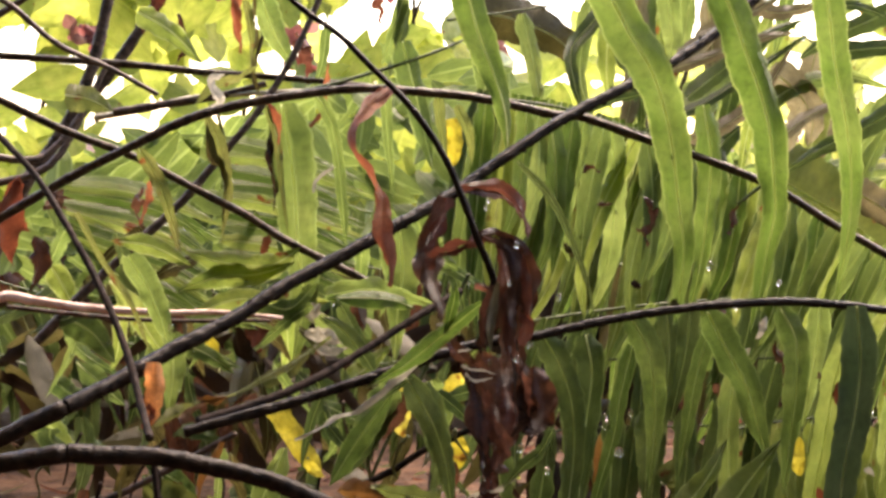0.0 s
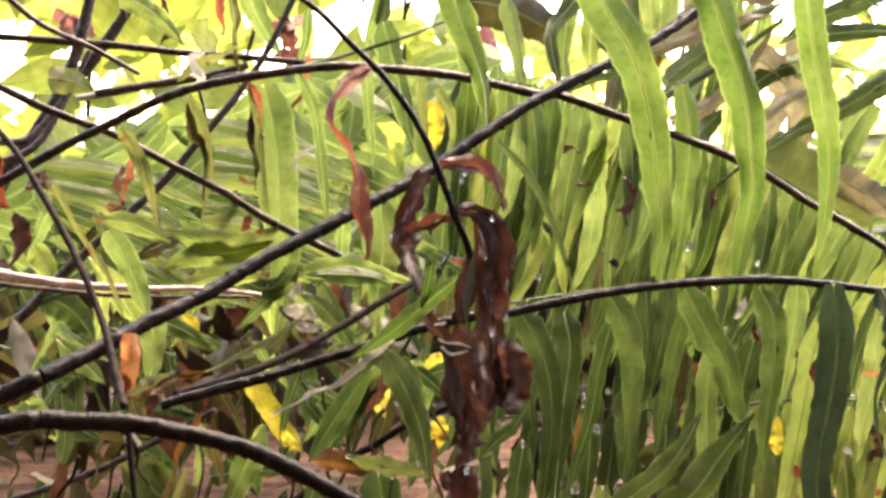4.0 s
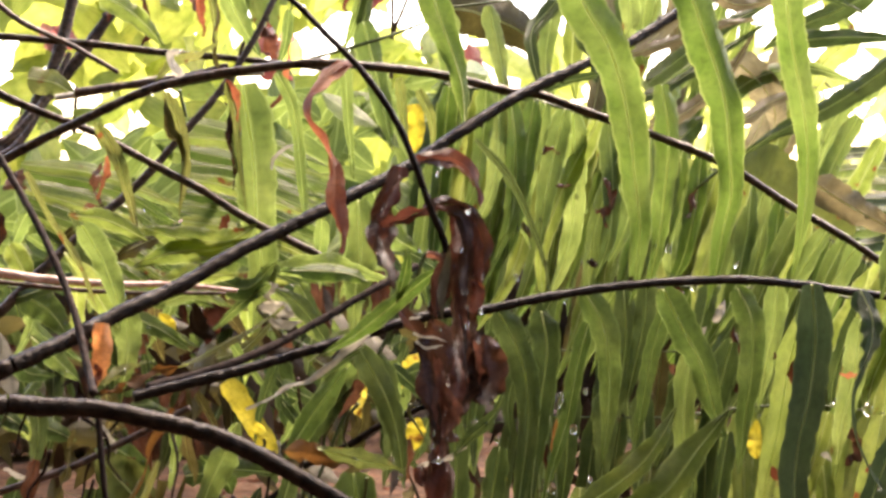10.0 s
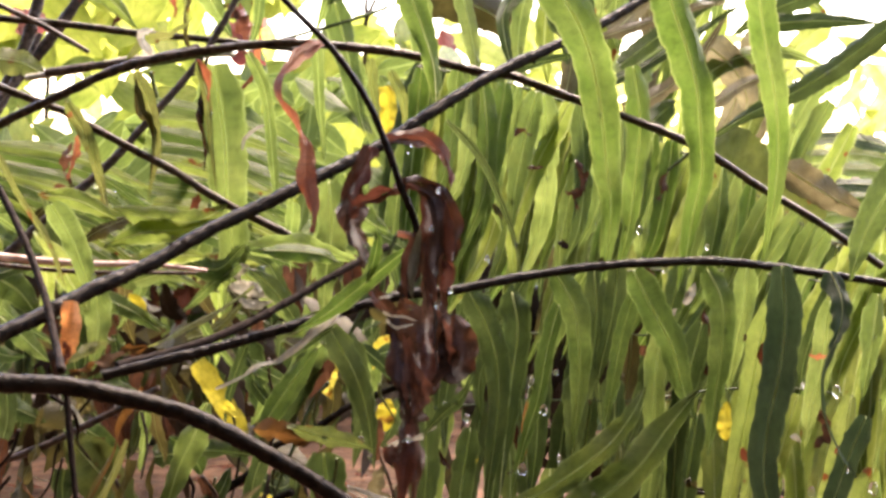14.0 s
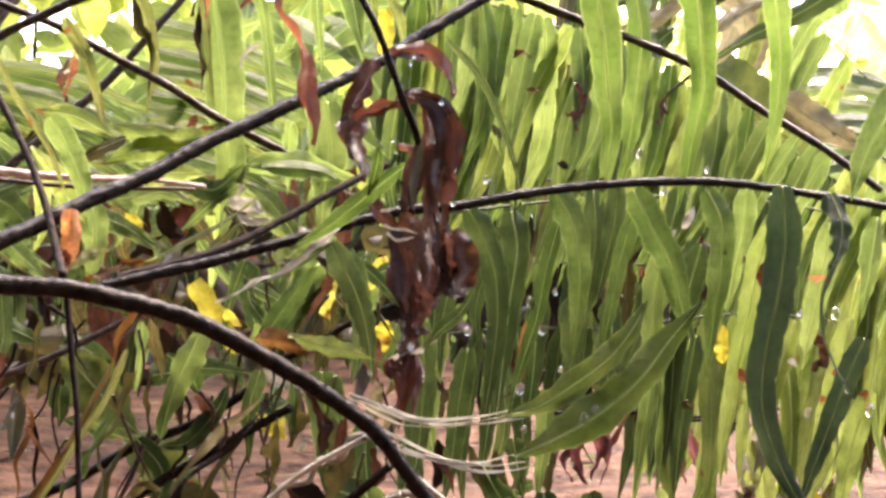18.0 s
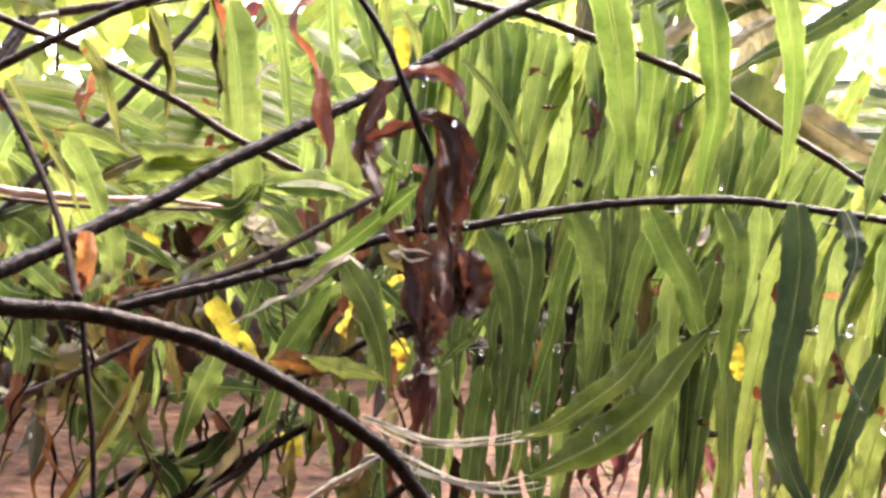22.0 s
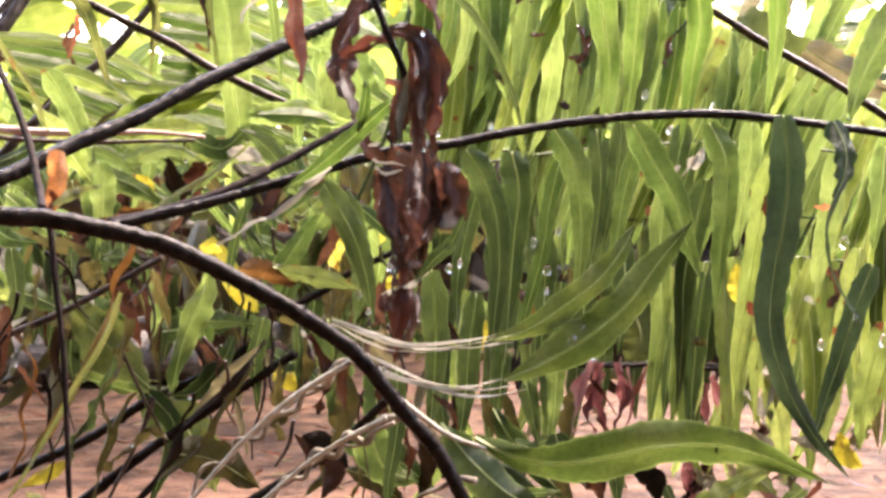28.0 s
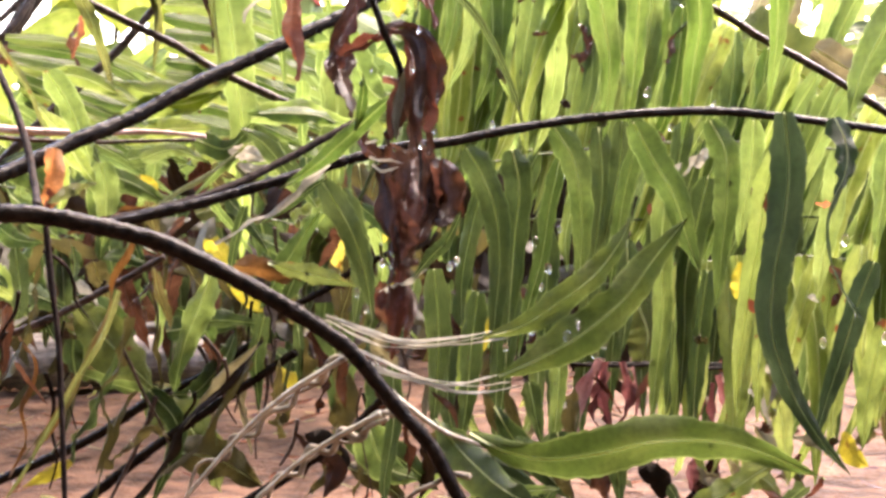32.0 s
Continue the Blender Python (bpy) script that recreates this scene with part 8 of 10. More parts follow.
leaf(lower, fern_old_dim, 0.0043, 5.00577, [(-0.130, 0.572, 0.156), (-0.134, 0.577, 0.147), (-0.137, 0.581, 0.139), (-0.143, 0.585, 0.130), (-0.147, 0.590, 0.121)], shape="spindle", fold=0.5, name="withered_leaflet", twist=80, ruffle=0.9, ribbed=False)
stalk("twig", lower, stem_brown, 0.0006, 0.0003, (0.005, 0.635, 0.149), (0.009, 0.640, 0.138), (0.011, 0.644, 0.126), (0.009, 0.648, 0.115), (0.015, 0.653, 0.103))
stalk("twig", lower, stem_green, 0.0006, 0.0004, (-0.008, 0.591, 0.155), (-0.009, 0.595, 0.148), (-0.011, 0.600, 0.140), (-0.011, 0.604, 0.132), (-0.013, 0.609, 0.124))
stalk("twig", lower, stem_green, 0.0009, 0.0003, (-0.021, 0.628, 0.171), (-0.025, 0.632, 0.162), (-0.025, 0.637, 0.153), (-0.029, 0.641, 0.144), (-0.036, 0.645, 0.135))
stalk("twig", lower, stem_matt, 0.0005, 0.0003, (-0.101, 0.525, 0.160), (-0.106, 0.529, 0.154), (-0.109, 0.534, 0.148), (-0.112, 0.538, 0.141), (-0.117, 0.543, 0.135))
leaf(lower, fern_old_dim, 0.0040, -22.5245, [(-0.076, 0.559, 0.149), (-0.080, 0.563, 0.140), (-0.086, 0.567, 0.132), (-0.092, 0.572, 0.123), (-0.097, 0.576, 0.113)], shape="spindle", fold=0.5, name="withered_leaflet", twist=140, ruffle=0.9, ribbed=False)
edge = thing("fern_frond", "light green fern frond with long leaflets reaching the soil", "fern", "fern fronds")
stalk("stem", edge, stem_green, 0.0006, 0.0004, (0.111, 0.682, 0.164), (0.138, 0.693, 0.166), (0.168, 0.704, 0.165), (0.206, 0.716, 0.159))
hanging_row(edge, (fern_young, fern_bright,), [(0.108, 0.648, 0.166), (0.134, 0.659, 0.169), (0.162, 0.670, 0.167), (0.198, 0.681, 0.162)], 14, 0.085, 0.0085, (-0.05, -0.2))
edge2 = thing("fern_frond", "fern frond behind with narrow leaflets touching the soil", "fern", "fern fronds")
stalk("stem", edge2, stem_green, 0.0006, 0.0004, (0.020, 0.757, 0.148), (0.064, 0.767, 0.151), (0.113, 0.776, 0.150), (0.163, 0.786, 0.150), (0.214, 0.795, 0.146))
hanging_row(edge2, (fern, fern_old_dim, fern_young,), [(0.021, 0.743, 0.150), (0.063, 0.753, 0.153), (0.112, 0.762, 0.151), (0.161, 0.772, 0.151), (0.211, 0.781, 0.147)], 18, 0.07, 0.009, (-0.05, -0.15))
log = thing("fallen_branch", "weathered grey fallen branch lying on the soil", "branch", at=(0, 0, 0))
stalk("bark", log, wood, 0.030, 0.022, (-0.75, 1.60, 0.024), (-0.5, 1.63, 0.027), (-0.40, 1.61, 0.026), (-0.3, 1.63, 0.022), (-0.2, 1.62, 0.016))
stalk("twig", log, wood, 0.006, 0.003, (-0.36, 1.60, 0.042), (-0.28, 1.57, 0.058), (-0.19, 1.56, 0.064))

# ---- fronds added deep in the thicket: they block back light, dark colours add shade ----
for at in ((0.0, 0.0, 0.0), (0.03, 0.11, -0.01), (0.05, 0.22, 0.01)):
    shaded = thing("fern_frond", "added fern frond deep in the thicket, coloured dark like shade", "fern", "fern fronds")
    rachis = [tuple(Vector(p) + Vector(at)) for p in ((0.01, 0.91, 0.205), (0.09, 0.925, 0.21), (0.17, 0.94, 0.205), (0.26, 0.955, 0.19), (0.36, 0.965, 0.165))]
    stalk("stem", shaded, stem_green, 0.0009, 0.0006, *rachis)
    hanging_row(shaded, (fern_old_dim, olive_brown, dead_dim, fern_old_dim, dead_dim), rachis, 32, 0.085, 0.012, (-0.1, -0.3))
# ---- fronds that close the thicket further along ----
side = thing("fern_frond", "fern frond with long hanging leaflets beside the dark one", "fern", "fern fronds")
stalk("stem", side, stem_green, 0.0006, 0.0004, (0.185, 0.655, 0.196), (0.210, 0.661, 0.200), (0.241, 0.666, 0.191), (0.282, 0.671, 0.174))
hanging_row(side, (fern, fern_young, fern_old_dim,), [(0.181, 0.641, 0.197), (0.206, 0.647, 0.201), (0.237, 0.653, 0.192), (0.277, 0.657, 0.176)], 15, 0.085, 0.0075, (-0.1, -0.25))
side_high = thing("fern_frond", "fern frond with slanting green leaflets below the sky", "fern", "fern fronds")
stalk("stem", side_high, stem_green, 0.0006, 0.0004, (0.207, 0.736, 0.230), (0.234, 0.748, 0.218), (0.271, 0.760, 0.201), (0.325, 0.770, 0.179))
hanging_row(side_high, (fern, fern_young,), [(0.203, 0.722, 0.230), (0.230, 0.734, 0.219), (0.267, 0.746, 0.202), (0.320, 0.756, 0.180)], 16, 0.1, 0.0085, (-0.1, -0.25))
side_low = thing("fern_frond", "low dull green fern frond standing close to the soil", "fern", "fern fronds")
stalk("stem", side_low, stem_green, 0.0006, 0.0004, (0.207, 0.772, 0.153), (0.248, 0.778, 0.155), (0.295, 0.783, 0.152), (0.333, 0.788, 0.147))
hanging_row(side_low, (fern_old_dim, fern, olive_brown,), [(0.204, 0.758, 0.155), (0.244, 0.764, 0.157), (0.291, 0.769, 0.154), (0.328, 0.775, 0.149)], 18, 0.075, 0.009, (-0.1, -0.25))
# ---- maroon withered leaflets low down ----
maroons = thing("withered_frond", "withered maroon fern leaflets just above the soil", "dead frond", "withered fronds")
stalk("stem", maroons, stem_dark, 0.0009, 0.0008, (0.071, 0.719, 0.123), (0.087, 0.719, 0.122), (0.106, 0.720, 0.122))
leaf(maroons, taupe, 0.0049, 23.472, [(0.081, 0.713, 0.110), (0.083, 0.708, 0.106), (0.084, 0.703, 0.102)], shape="spindle", fold=0.5, name="withered_leaflet", twist=70, ribbed=False, ruffle=0.7)
leaf(maroons, plum, 0.0071, 7, [(0.0820, 0.7000, 0.1270), (0.0760, 0.6980, 0.1150), (0.0730, 0.6950, 0.0990)], shape="tongue", twist=-50, name="withered_leaflet", ribbed=False, ruffle=0.5, fold=0.38)
leaf(maroons, plum, 0.0082, 1, [(0.0840, 0.7000, 0.1260), (0.0820, 0.6980, 0.1120), (0.0880, 0.6950, 0.0980)], shape="tongue", twist=50, name="withered_leaflet", ribbed=False, ruffle=0.5, fold=0.38)
leaf(maroons, plum, 0.0064, 1, [(0.0910, 0.7000, 0.1260), (0.0930, 0.6980, 0.1130), (0.0890, 0.6950, 0.1000)], shape="tongue", twist=50, name="withered_leaflet", ribbed=False, ruffle=0.5, fold=0.38)
leaf(maroons, maroon, 0.0032, 14, [(0.1040, 0.7000, 0.1260), (0.0980, 0.6980, 0.1150), (0.0940, 0.6950, 0.1090)], shape="tongue", twist=-50, name="withered_leaflet", ribbed=False, ruffle=0.5, fold=0.38)
leaf(maroons, plum, 0.0025, 23, [(0.0950, 0.7000, 0.1240), (0.0960, 0.6980, 0.1100), (0.0930, 0.6950, 0.0980)], shape="tongue", twist=50, name="withered_leaflet", ribbed=False, ruffle=0.5, fold=0.38)
leaf(maroons, plum, 0.0043, -9, [(0.0860, 0.7000, 0.1220), (0.0790, 0.6980, 0.1070), (0.0820, 0.6950, 0.0990)], shape="tongue", twist=-50, name="withered_leaflet", ribbed=False, ruffle=0.5, fold=0.38)
leaf(maroons, maroon, 0.0028, -11, [(0.0780, 0.7000, 0.1210), (0.0840, 0.6980, 0.1160), (0.0900, 0.6950, 0.1060)], shape="tongue", twist=50, name="withered_leaflet", ribbed=False, ruffle=0.5, fold=0.38)
maroons = thing("withered_frond", "withered maroon fern leaflets in a tuft just above the soil", "dead frond", "withered fronds")
stalk("stem", maroons, stem_dark, 0.0009, 0.0008, (0.114, 0.720, 0.122), (0.123, 0.721, 0.120), (0.137, 0.721, 0.120))
leaf(maroons, taupe, 0.0036, -28.1896, [(0.122, 0.715, 0.111), (0.127, 0.710, 0.106), (0.125, 0.705, 0.100)], shape="spindle", fold=0.5, name="withered_leaflet", twist=-70, ribbed=False, ruffle=0.7)
# Four pale pieces stand for a white sparkle beside the tuft.
leaf(maroons, pale_dry_glint, 0.0042, 20, [(0.1420, 0.6600, 0.1200), (0.1410, 0.6600, 0.1110), (0.1430, 0.6600, 0.1020)], shape="spindle", twist=60, name="withered_leaflet", ribbed=False, ruffle=0.5, fold=0.38)
leaf(maroons, pale_dry_glint, 0.0029, 20, [(0.1450, 0.6600, 0.1180), (0.1460, 0.6600, 0.1090), (0.1440, 0.6600, 0.0990)], shape="spindle", twist=60, name="withered_leaflet", ribbed=False, ruffle=0.5, fold=0.38)
leaf(maroons, pale_dry_glint, 0.0021, 20, [(0.1320, 0.6600, 0.1200), (0.1360, 0.6600, 0.1180), (0.1380, 0.6600, 0.1140)], shape="spindle", twist=60, name="withered_leaflet", ribbed=False, ruffle=0.5, fold=0.38)
leaf(maroons, pale_dry_glint, 0.0021, 20, [(0.1410, 0.6600, 0.1470), (0.1420, 0.6600, 0.1390), (0.1410, 0.6600, 0.1310)], shape="spindle", twist=60, name="withered_leaflet", ribbed=False, ruffle=0.5, fold=0.38)
leaf(maroons, plum, 0.0046, -10, [(0.1230, 0.7000, 0.1180), (0.1210, 0.6980, 0.1080), (0.1170, 0.6950, 0.1000)], shape="tongue", twist=-50, name="withered_leaflet", ribbed=False, ruffle=0.5, fold=0.38)
leaf(maroons, plum, 0.0071, 18, [(0.1280, 0.7000, 0.1200), (0.1300, 0.6980, 0.1110), (0.1320, 0.6950, 0.1020)], shape="tongue", twist=50, name="withered_leaflet", ribbed=False, ruffle=0.5, fold=0.38)
leaf(maroons, plum, 0.0043, -5, [(0.1260, 0.7000, 0.1170), (0.1250, 0.6980, 0.1060), (0.1270, 0.6950, 0.0990)], shape="tongue", twist=50, name="withered_leaflet", ribbed=False, ruffle=0.5, fold=0.38)
leaf(maroons, plum, 0.0064, 9, [(0.1200, 0.7000, 0.0870), (0.1210, 0.6980, 0.0800), (0.1200, 0.6950, 0.0710)], shape="tongue", twist=50, name="withered_leaflet", ribbed=False, ruffle=0.5, fold=0.38)
leaf(maroons, plum, 0.0053, -17, [(0.1270, 0.7000, 0.0880), (0.1270, 0.6980, 0.0790), (0.1280, 0.6950, 0.0710)], shape="tongue", twist=-50, name="withered_leaflet", ribbed=False, ruffle=0.5, fold=0.38)
# Small pale blades painted in for white glints and sky spots.
leaf(edge, pale_dry_glint, 0.0024, -12.0437, [(0.111, 0.647, 0.161), (0.112, 0.647, 0.156), (0.111, 0.647, 0.150)], shape="spindle", fold=0.3, name="dry_scrap", ribbed=False, ruffle=0.6)
leaf(edge, pale_dry_glint, 0.0024, 11.2861, [(0.155, 0.649, 0.154), (0.157, 0.649, 0.154), (0.159, 0.649, 0.152)], shape="spindle", fold=0.3, name="dry_scrap", ribbed=False, ruffle=0.6)
leaf(edge, pale_dry_glint, 0.0026, -11.5244, [(0.137, 0.637, 0.140), (0.138, 0.637, 0.137), (0.139, 0.637, 0.134)], shape="spindle", fold=0.3, name="dry_scrap", ribbed=False, ruffle=0.6)
leaf(edge, pale_dry_glint, 0.0028, 12.5089, [(0.137, 0.636, 0.122), (0.139, 0.636, 0.119), (0.140, 0.636, 0.115)], shape="spindle", fold=0.3, name="dry_scrap", ribbed=False, ruffle=0.6)
leaf(edge, pale_dry_glint, 0.0024, 17.0419, [(0.136, 0.625, 0.096), (0.137, 0.624, 0.093)], shape="spindle", fold=0.3, name="dry_scrap", ribbed=False, ruffle=0.6)
leaf(edge, pale_dry_glint, 0.0056, 17.8692, [(-0.044, 0.590, 0.212), (-0.037, 0.590, 0.211), (-0.031, 0.590, 0.208)], shape="spindle", fold=0.3, name="dry_scrap", ribbed=False, ruffle=0.6)
leaf(edge, pale_dry_glint, 0.0033, -15.5371, [(-0.041, 0.590, 0.208), (-0.035, 0.590, 0.206), (-0.029, 0.590, 0.207)], shape="spindle", fold=0.3, name="dry_scrap", ribbed=False, ruffle=0.6)
leaf(edge, pale_dry_glint, 0.0050, -8.66988, [(0.100, 0.609, 0.205), (0.103, 0.609, 0.201), (0.107, 0.610, 0.204)], shape="spindle", fold=0.3, name="dry_scrap", ribbed=False, ruffle=0.6)
leaf(edge, pale_dry_glint, 0.0019, 6.30043, [(0.104, 0.609, 0.201), (0.103, 0.609, 0.196), (0.104, 0.609, 0.192)], shape="spindle", fold=0.3, name="dry_scrap", ribbed=False, ruffle=0.6)
leaf(edge, fern_old_dim, 0.0087, 8, [(0.0370, 0.6200, 0.1610), (0.0340, 0.6200, 0.1410), (0.0320, 0.6200, 0.1220), (0.0290, 0.6200, 0.1060)])
leaf(edge, fern, 0.0071, -8, [(0.0650, 0.6200, 0.1470), (0.0640, 0.6200, 0.1270), (0.0620, 0.6200, 0.1070)])
leaf(edge, olive_brown, 0.0047, 20, [(0.0380, 0.6200, 0.1270), (0.0410, 0.6200, 0.1170), (0.0450, 0.6200, 0.1070)], shape="spindle", name="withered_leaflet", ribbed=False, ruffle=0.5, fold=0.38)
leaf(edge, fern_old_dim, 0.0068, 10, [(0.0540, 0.6300, 0.1280), (0.0560, 0.6300, 0.1160), (0.0580, 0.6300, 0.1060)])
leaf(edge, fern, 0.0078, 6, [(0.1030, 0.6120, 0.2030), (0.1000, 0.6120, 0.1780), (0.1000, 0.6120, 0.1530), (0.0970, 0.6120, 0.1300), (0.0950, 0.6120, 0.1110)])
leaf(edge, fern, 0.0082, -10, [(0.1110, 0.6150, 0.1830), (0.1090, 0.6150, 0.1600), (0.1060, 0.6150, 0.1370), (0.1030, 0.6150, 0.1110)])
leaf(edge, fern_bright, 0.0084, 10, [(0.1350, 0.6000, 0.1340), (0.1380, 0.6000, 0.1170), (0.1400, 0.6000, 0.0960)])
leaf(edge, fern_bright, 0.0099, -10, [(0.1260, 0.6200, 0.0960), (0.1340, 0.6200, 0.0940), (0.1400, 0.6200, 0.0880)])
leaf(edge, fern_old_dim, 0.0102, 10, [(0.0210, 0.6400, 0.1680), (0.0220, 0.6400, 0.1470), (0.0210, 0.6400, 0.1270), (0.0190, 0.6400, 0.1100)])
leaf(edge, fern_old_dim, 0.0081, -10, [(0.0490, 0.6400, 0.1630), (0.0470, 0.6400, 0.1450), (0.0450, 0.6400, 0.1260), (0.0430, 0.6400, 0.1120)])
leaf(edge, fern_old_dim, 0.0091, 10, [(0.0760, 0.6500, 0.1760), (0.0760, 0.6500, 0.1580), (0.0750, 0.6500, 0.1410)])
leaf(edge, fern_old_dim, 0.0092, -10, [(0.0910, 0.6550, 0.1760), (0.0910, 0.6550, 0.1550), (0.0880, 0.6550, 0.1340)])
leaf(edge, fern_old_dim, 0.0099, 10, [(0.0420, 0.6000, 0.1240), (0.0480, 0.6000, 0.1130), (0.0570, 0.6000, 0.1030), (0.0680, 0.6000, 0.0910)], shape="lance")
leaf(edge, fern_old_dim, 0.0089, -10, [(0.0630, 0.6050, 0.1140), (0.0650, 0.6050, 0.1020), (0.0610, 0.6050, 0.0880)])
leaf(edge, fern_old_dim, 0.0085, 12, [(0.0790, 0.6100, 0.1130), (0.0830, 0.6100, 0.1010), (0.0840, 0.6100, 0.0870)])
leaf(edge, dead, 0.0092, 12, [(0.0750, 0.6600, 0.0920), (0.0800, 0.6600, 0.0850), (0.0820, 0.6600, 0.0770)], shape="tongue", name="withered_leaflet", ribbed=False, ruffle=0.5, fold=0.38)
leaf(edge, plum, 0.0086, 12, [(0.1170, 0.6800, 0.0910), (0.1150, 0.6800, 0.0830), (0.1190, 0.6800, 0.0720)], shape="tongue", twist=50, name="withered_leaflet", ribbed=False, ruffle=0.5, fold=0.38)
leaf(edge, dead, 0.0099, -12, [(0.1250, 0.6800, 0.0920), (0.1210, 0.6800, 0.0830), (0.1120, 0.6800, 0.0740)], shape="tongue", twist=40, name="withered_leaflet", ribbed=False, ruffle=0.5, fold=0.38)
# Near-black ovals that dim the soil, in place of shade from thick leaves.
leaf(edge, dead_dim, 0.0109, 12, [(0.0540, 0.6600, 0.0900), (0.0420, 0.6600, 0.0870), (0.0330, 0.6600, 0.0790)], shape="oval", name="withered_leaflet", ribbed=False, ruffle=0.5, fold=0.38)
leaf(edge, dead_dim, 0.0093, 12, [(0.0940, 0.6650, 0.0900), (0.1010, 0.6650, 0.0860), (0.1030, 0.6650, 0.0780)], shape="oval", name="withered_leaflet", ribbed=False, ruffle=0.5, fold=0.38)
leaf(edge, dead, 0.0076, 20, [(-0.0190, 0.6000, 0.1100), (-0.0130, 0.6000, 0.1040), (-0.0170, 0.6000, 0.0940)], shape="oval", name="withered_leaflet", ribbed=False, ruffle=0.5, fold=0.38)
leaf(edge, fern_old_dim, 0.0114, -10, [(0.0310, 0.6000, 0.1090), (0.0380, 0.6000, 0.1030), (0.0480, 0.6000, 0.0990), (0.0590, 0.6000, 0.0910)], shape="lance")
leaf(edge, olive_brown, 0.0095, 10, [(-0.0080, 0.6000, 0.1040), (0.0020, 0.6000, 0.1000), (0.0110, 0.6000, 0.0920)], shape="lance")
# Two pale blades in the shape of a white sparkle.
leaf(edge, pale_dry_glint, 0.0046, 10, [(0.1360, 0.6000, 0.1420), (0.1340, 0.6000, 0.1340), (0.1370, 0.6000, 0.1260), (0.1350, 0.6000, 0.1170)], shape="tongue", twist=60, name="withered_leaflet", ribbed=False, ruffle=0.5, fold=0.38)
leaf(edge, pale_dry_glint, 0.0027, -30, [(0.1360, 0.5980, 0.1400), (0.1360, 0.5980, 0.1300), (0.1320, 0.5980, 0.1200)], shape="spindle", twist=90, name="withered_leaflet", ribbed=False, ruffle=0.5, fold=0.38)
leaf(edge, rusty, 0.0049, 10, [(0.1340, 0.5980, 0.1930), (0.1350, 0.5980, 0.1890), (0.1350, 0.5980, 0.1850)], shape="oval", name="withered_leaflet", ribbed=False, ruffle=0.5, fold=0.38)
leaf(edge, russet, 0.0050, 10, [(0.0610, 0.6600, 0.1680), (0.0590, 0.6600, 0.1560), (0.0580, 0.6600, 0.1410)], shape="spindle", twist=40, name="withered_leaflet", ribbed=False, ruffle=0.5, fold=0.38)
leaf(edge, dead_dim, 0.0063, 10, [(0.0280, 0.6600, 0.1220), (0.0290, 0.6600, 0.1110), (0.0260, 0.6600, 0.1010)], shape="spindle", name="withered_leaflet", ribbed=False, ruffle=0.5, fold=0.38)
leaf(edge, olive_brown, 0.0071, -10, [(0.0710, 0.6600, 0.1210), (0.0690, 0.6600, 0.1110), (0.0700, 0.6600, 0.1000)], shape="spindle", name="withered_leaflet", ribbed=False, ruffle=0.5, fold=0.38)
# Larger pale blades for the white glare seen between leaflets.
leaf(edge, pale_dry_glint, 0.0072, 20, [(-0.0500, 0.6650, 0.2150), (-0.0470, 0.6650, 0.2110), (-0.0420, 0.6650, 0.2060)], shape="spindle", name="withered_leaflet", ribbed=False, ruffle=0.5, fold=0.38)
leaf(edge, pale_dry_glint, 0.0055, 20, [(0.1090, 0.6600, 0.2010), (0.1130, 0.6600, 0.2020), (0.1190, 0.6600, 0.2070)], shape="spindle", name="withered_leaflet", ribbed=False, ruffle=0.5, fold=0.38)
leaf(edge, pale_dry_glint, 0.0038, -20, [(0.1160, 0.6600, 0.2020), (0.1190, 0.6600, 0.2050), (0.1210, 0.6600, 0.2100)], shape="spindle", name="withered_leaflet", ribbed=False, ruffle=0.5, fold=0.38)
# ---- yellow leaves caught among the stems ----
yl = thing("yellow_leaf", "bright yellow withered leaflet caught among the stems", "dead leaf", "yellow leaves")
leaf(yl, yellow, 0.0080, 0, [(-0.0630, 0.6600, 0.1790), (-0.0560, 0.6600, 0.1690), (-0.0500, 0.6600, 0.1590), (-0.0440, 0.6600, 0.1520)], shape="strip", fold=0.2, name="leaf_blade", ribbed=False)
yl = thing("yellow_leaf", "bright yellow withered leaflet caught among the stems", "dead leaf", "yellow leaves")
leaf(yl, yellow, 0.0073, 0, [(-0.0080, 0.6400, 0.1890), (-0.0130, 0.6400, 0.1810), (-0.0140, 0.6400, 0.1730), (-0.0120, 0.6400, 0.1680)], shape="spindle", fold=0.2, name="leaf_blade", ribbed=False)
yl = thing("yellow_leaf", "bright yellow withered leaflet caught among the stems", "dead leaf", "yellow leaves")
leaf(yl, yellow, 0.0071, 0, [(0.0080, 0.6550, 0.1900), (0.0050, 0.6550, 0.1840), (0.0020, 0.6550, 0.1770)], shape="spindle", fold=0.2, name="leaf_blade", ribbed=False)
yl = thing("yellow_leaf", "bright yellow withered leaflet caught among the stems", "dead leaf", "yellow leaves")
leaf(yl, yellow, 0.0074, 0, [(0.0080, 0.6500, 0.1670), (0.0070, 0.6500, 0.1610), (0.0070, 0.6500, 0.1550)], shape="oval", fold=0.2, name="leaf_blade", ribbed=False)
yl = thing("yellow_leaf", "bright yellow withered leaflet caught among the stems", "dead leaf", "yellow leaves")
leaf(yl, yellow, 0.0055, 0, [(-0.0120, 0.6600, 0.1870), (-0.0130, 0.6600, 0.1780), (-0.0150, 0.6600, 0.1700)], shape="spindle", fold=0.2, name="leaf_blade", ribbed=False)
yl = thing("yellow_leaf", "bright yellow withered leaflet caught among the stems", "dead leaf", "yellow leaves")
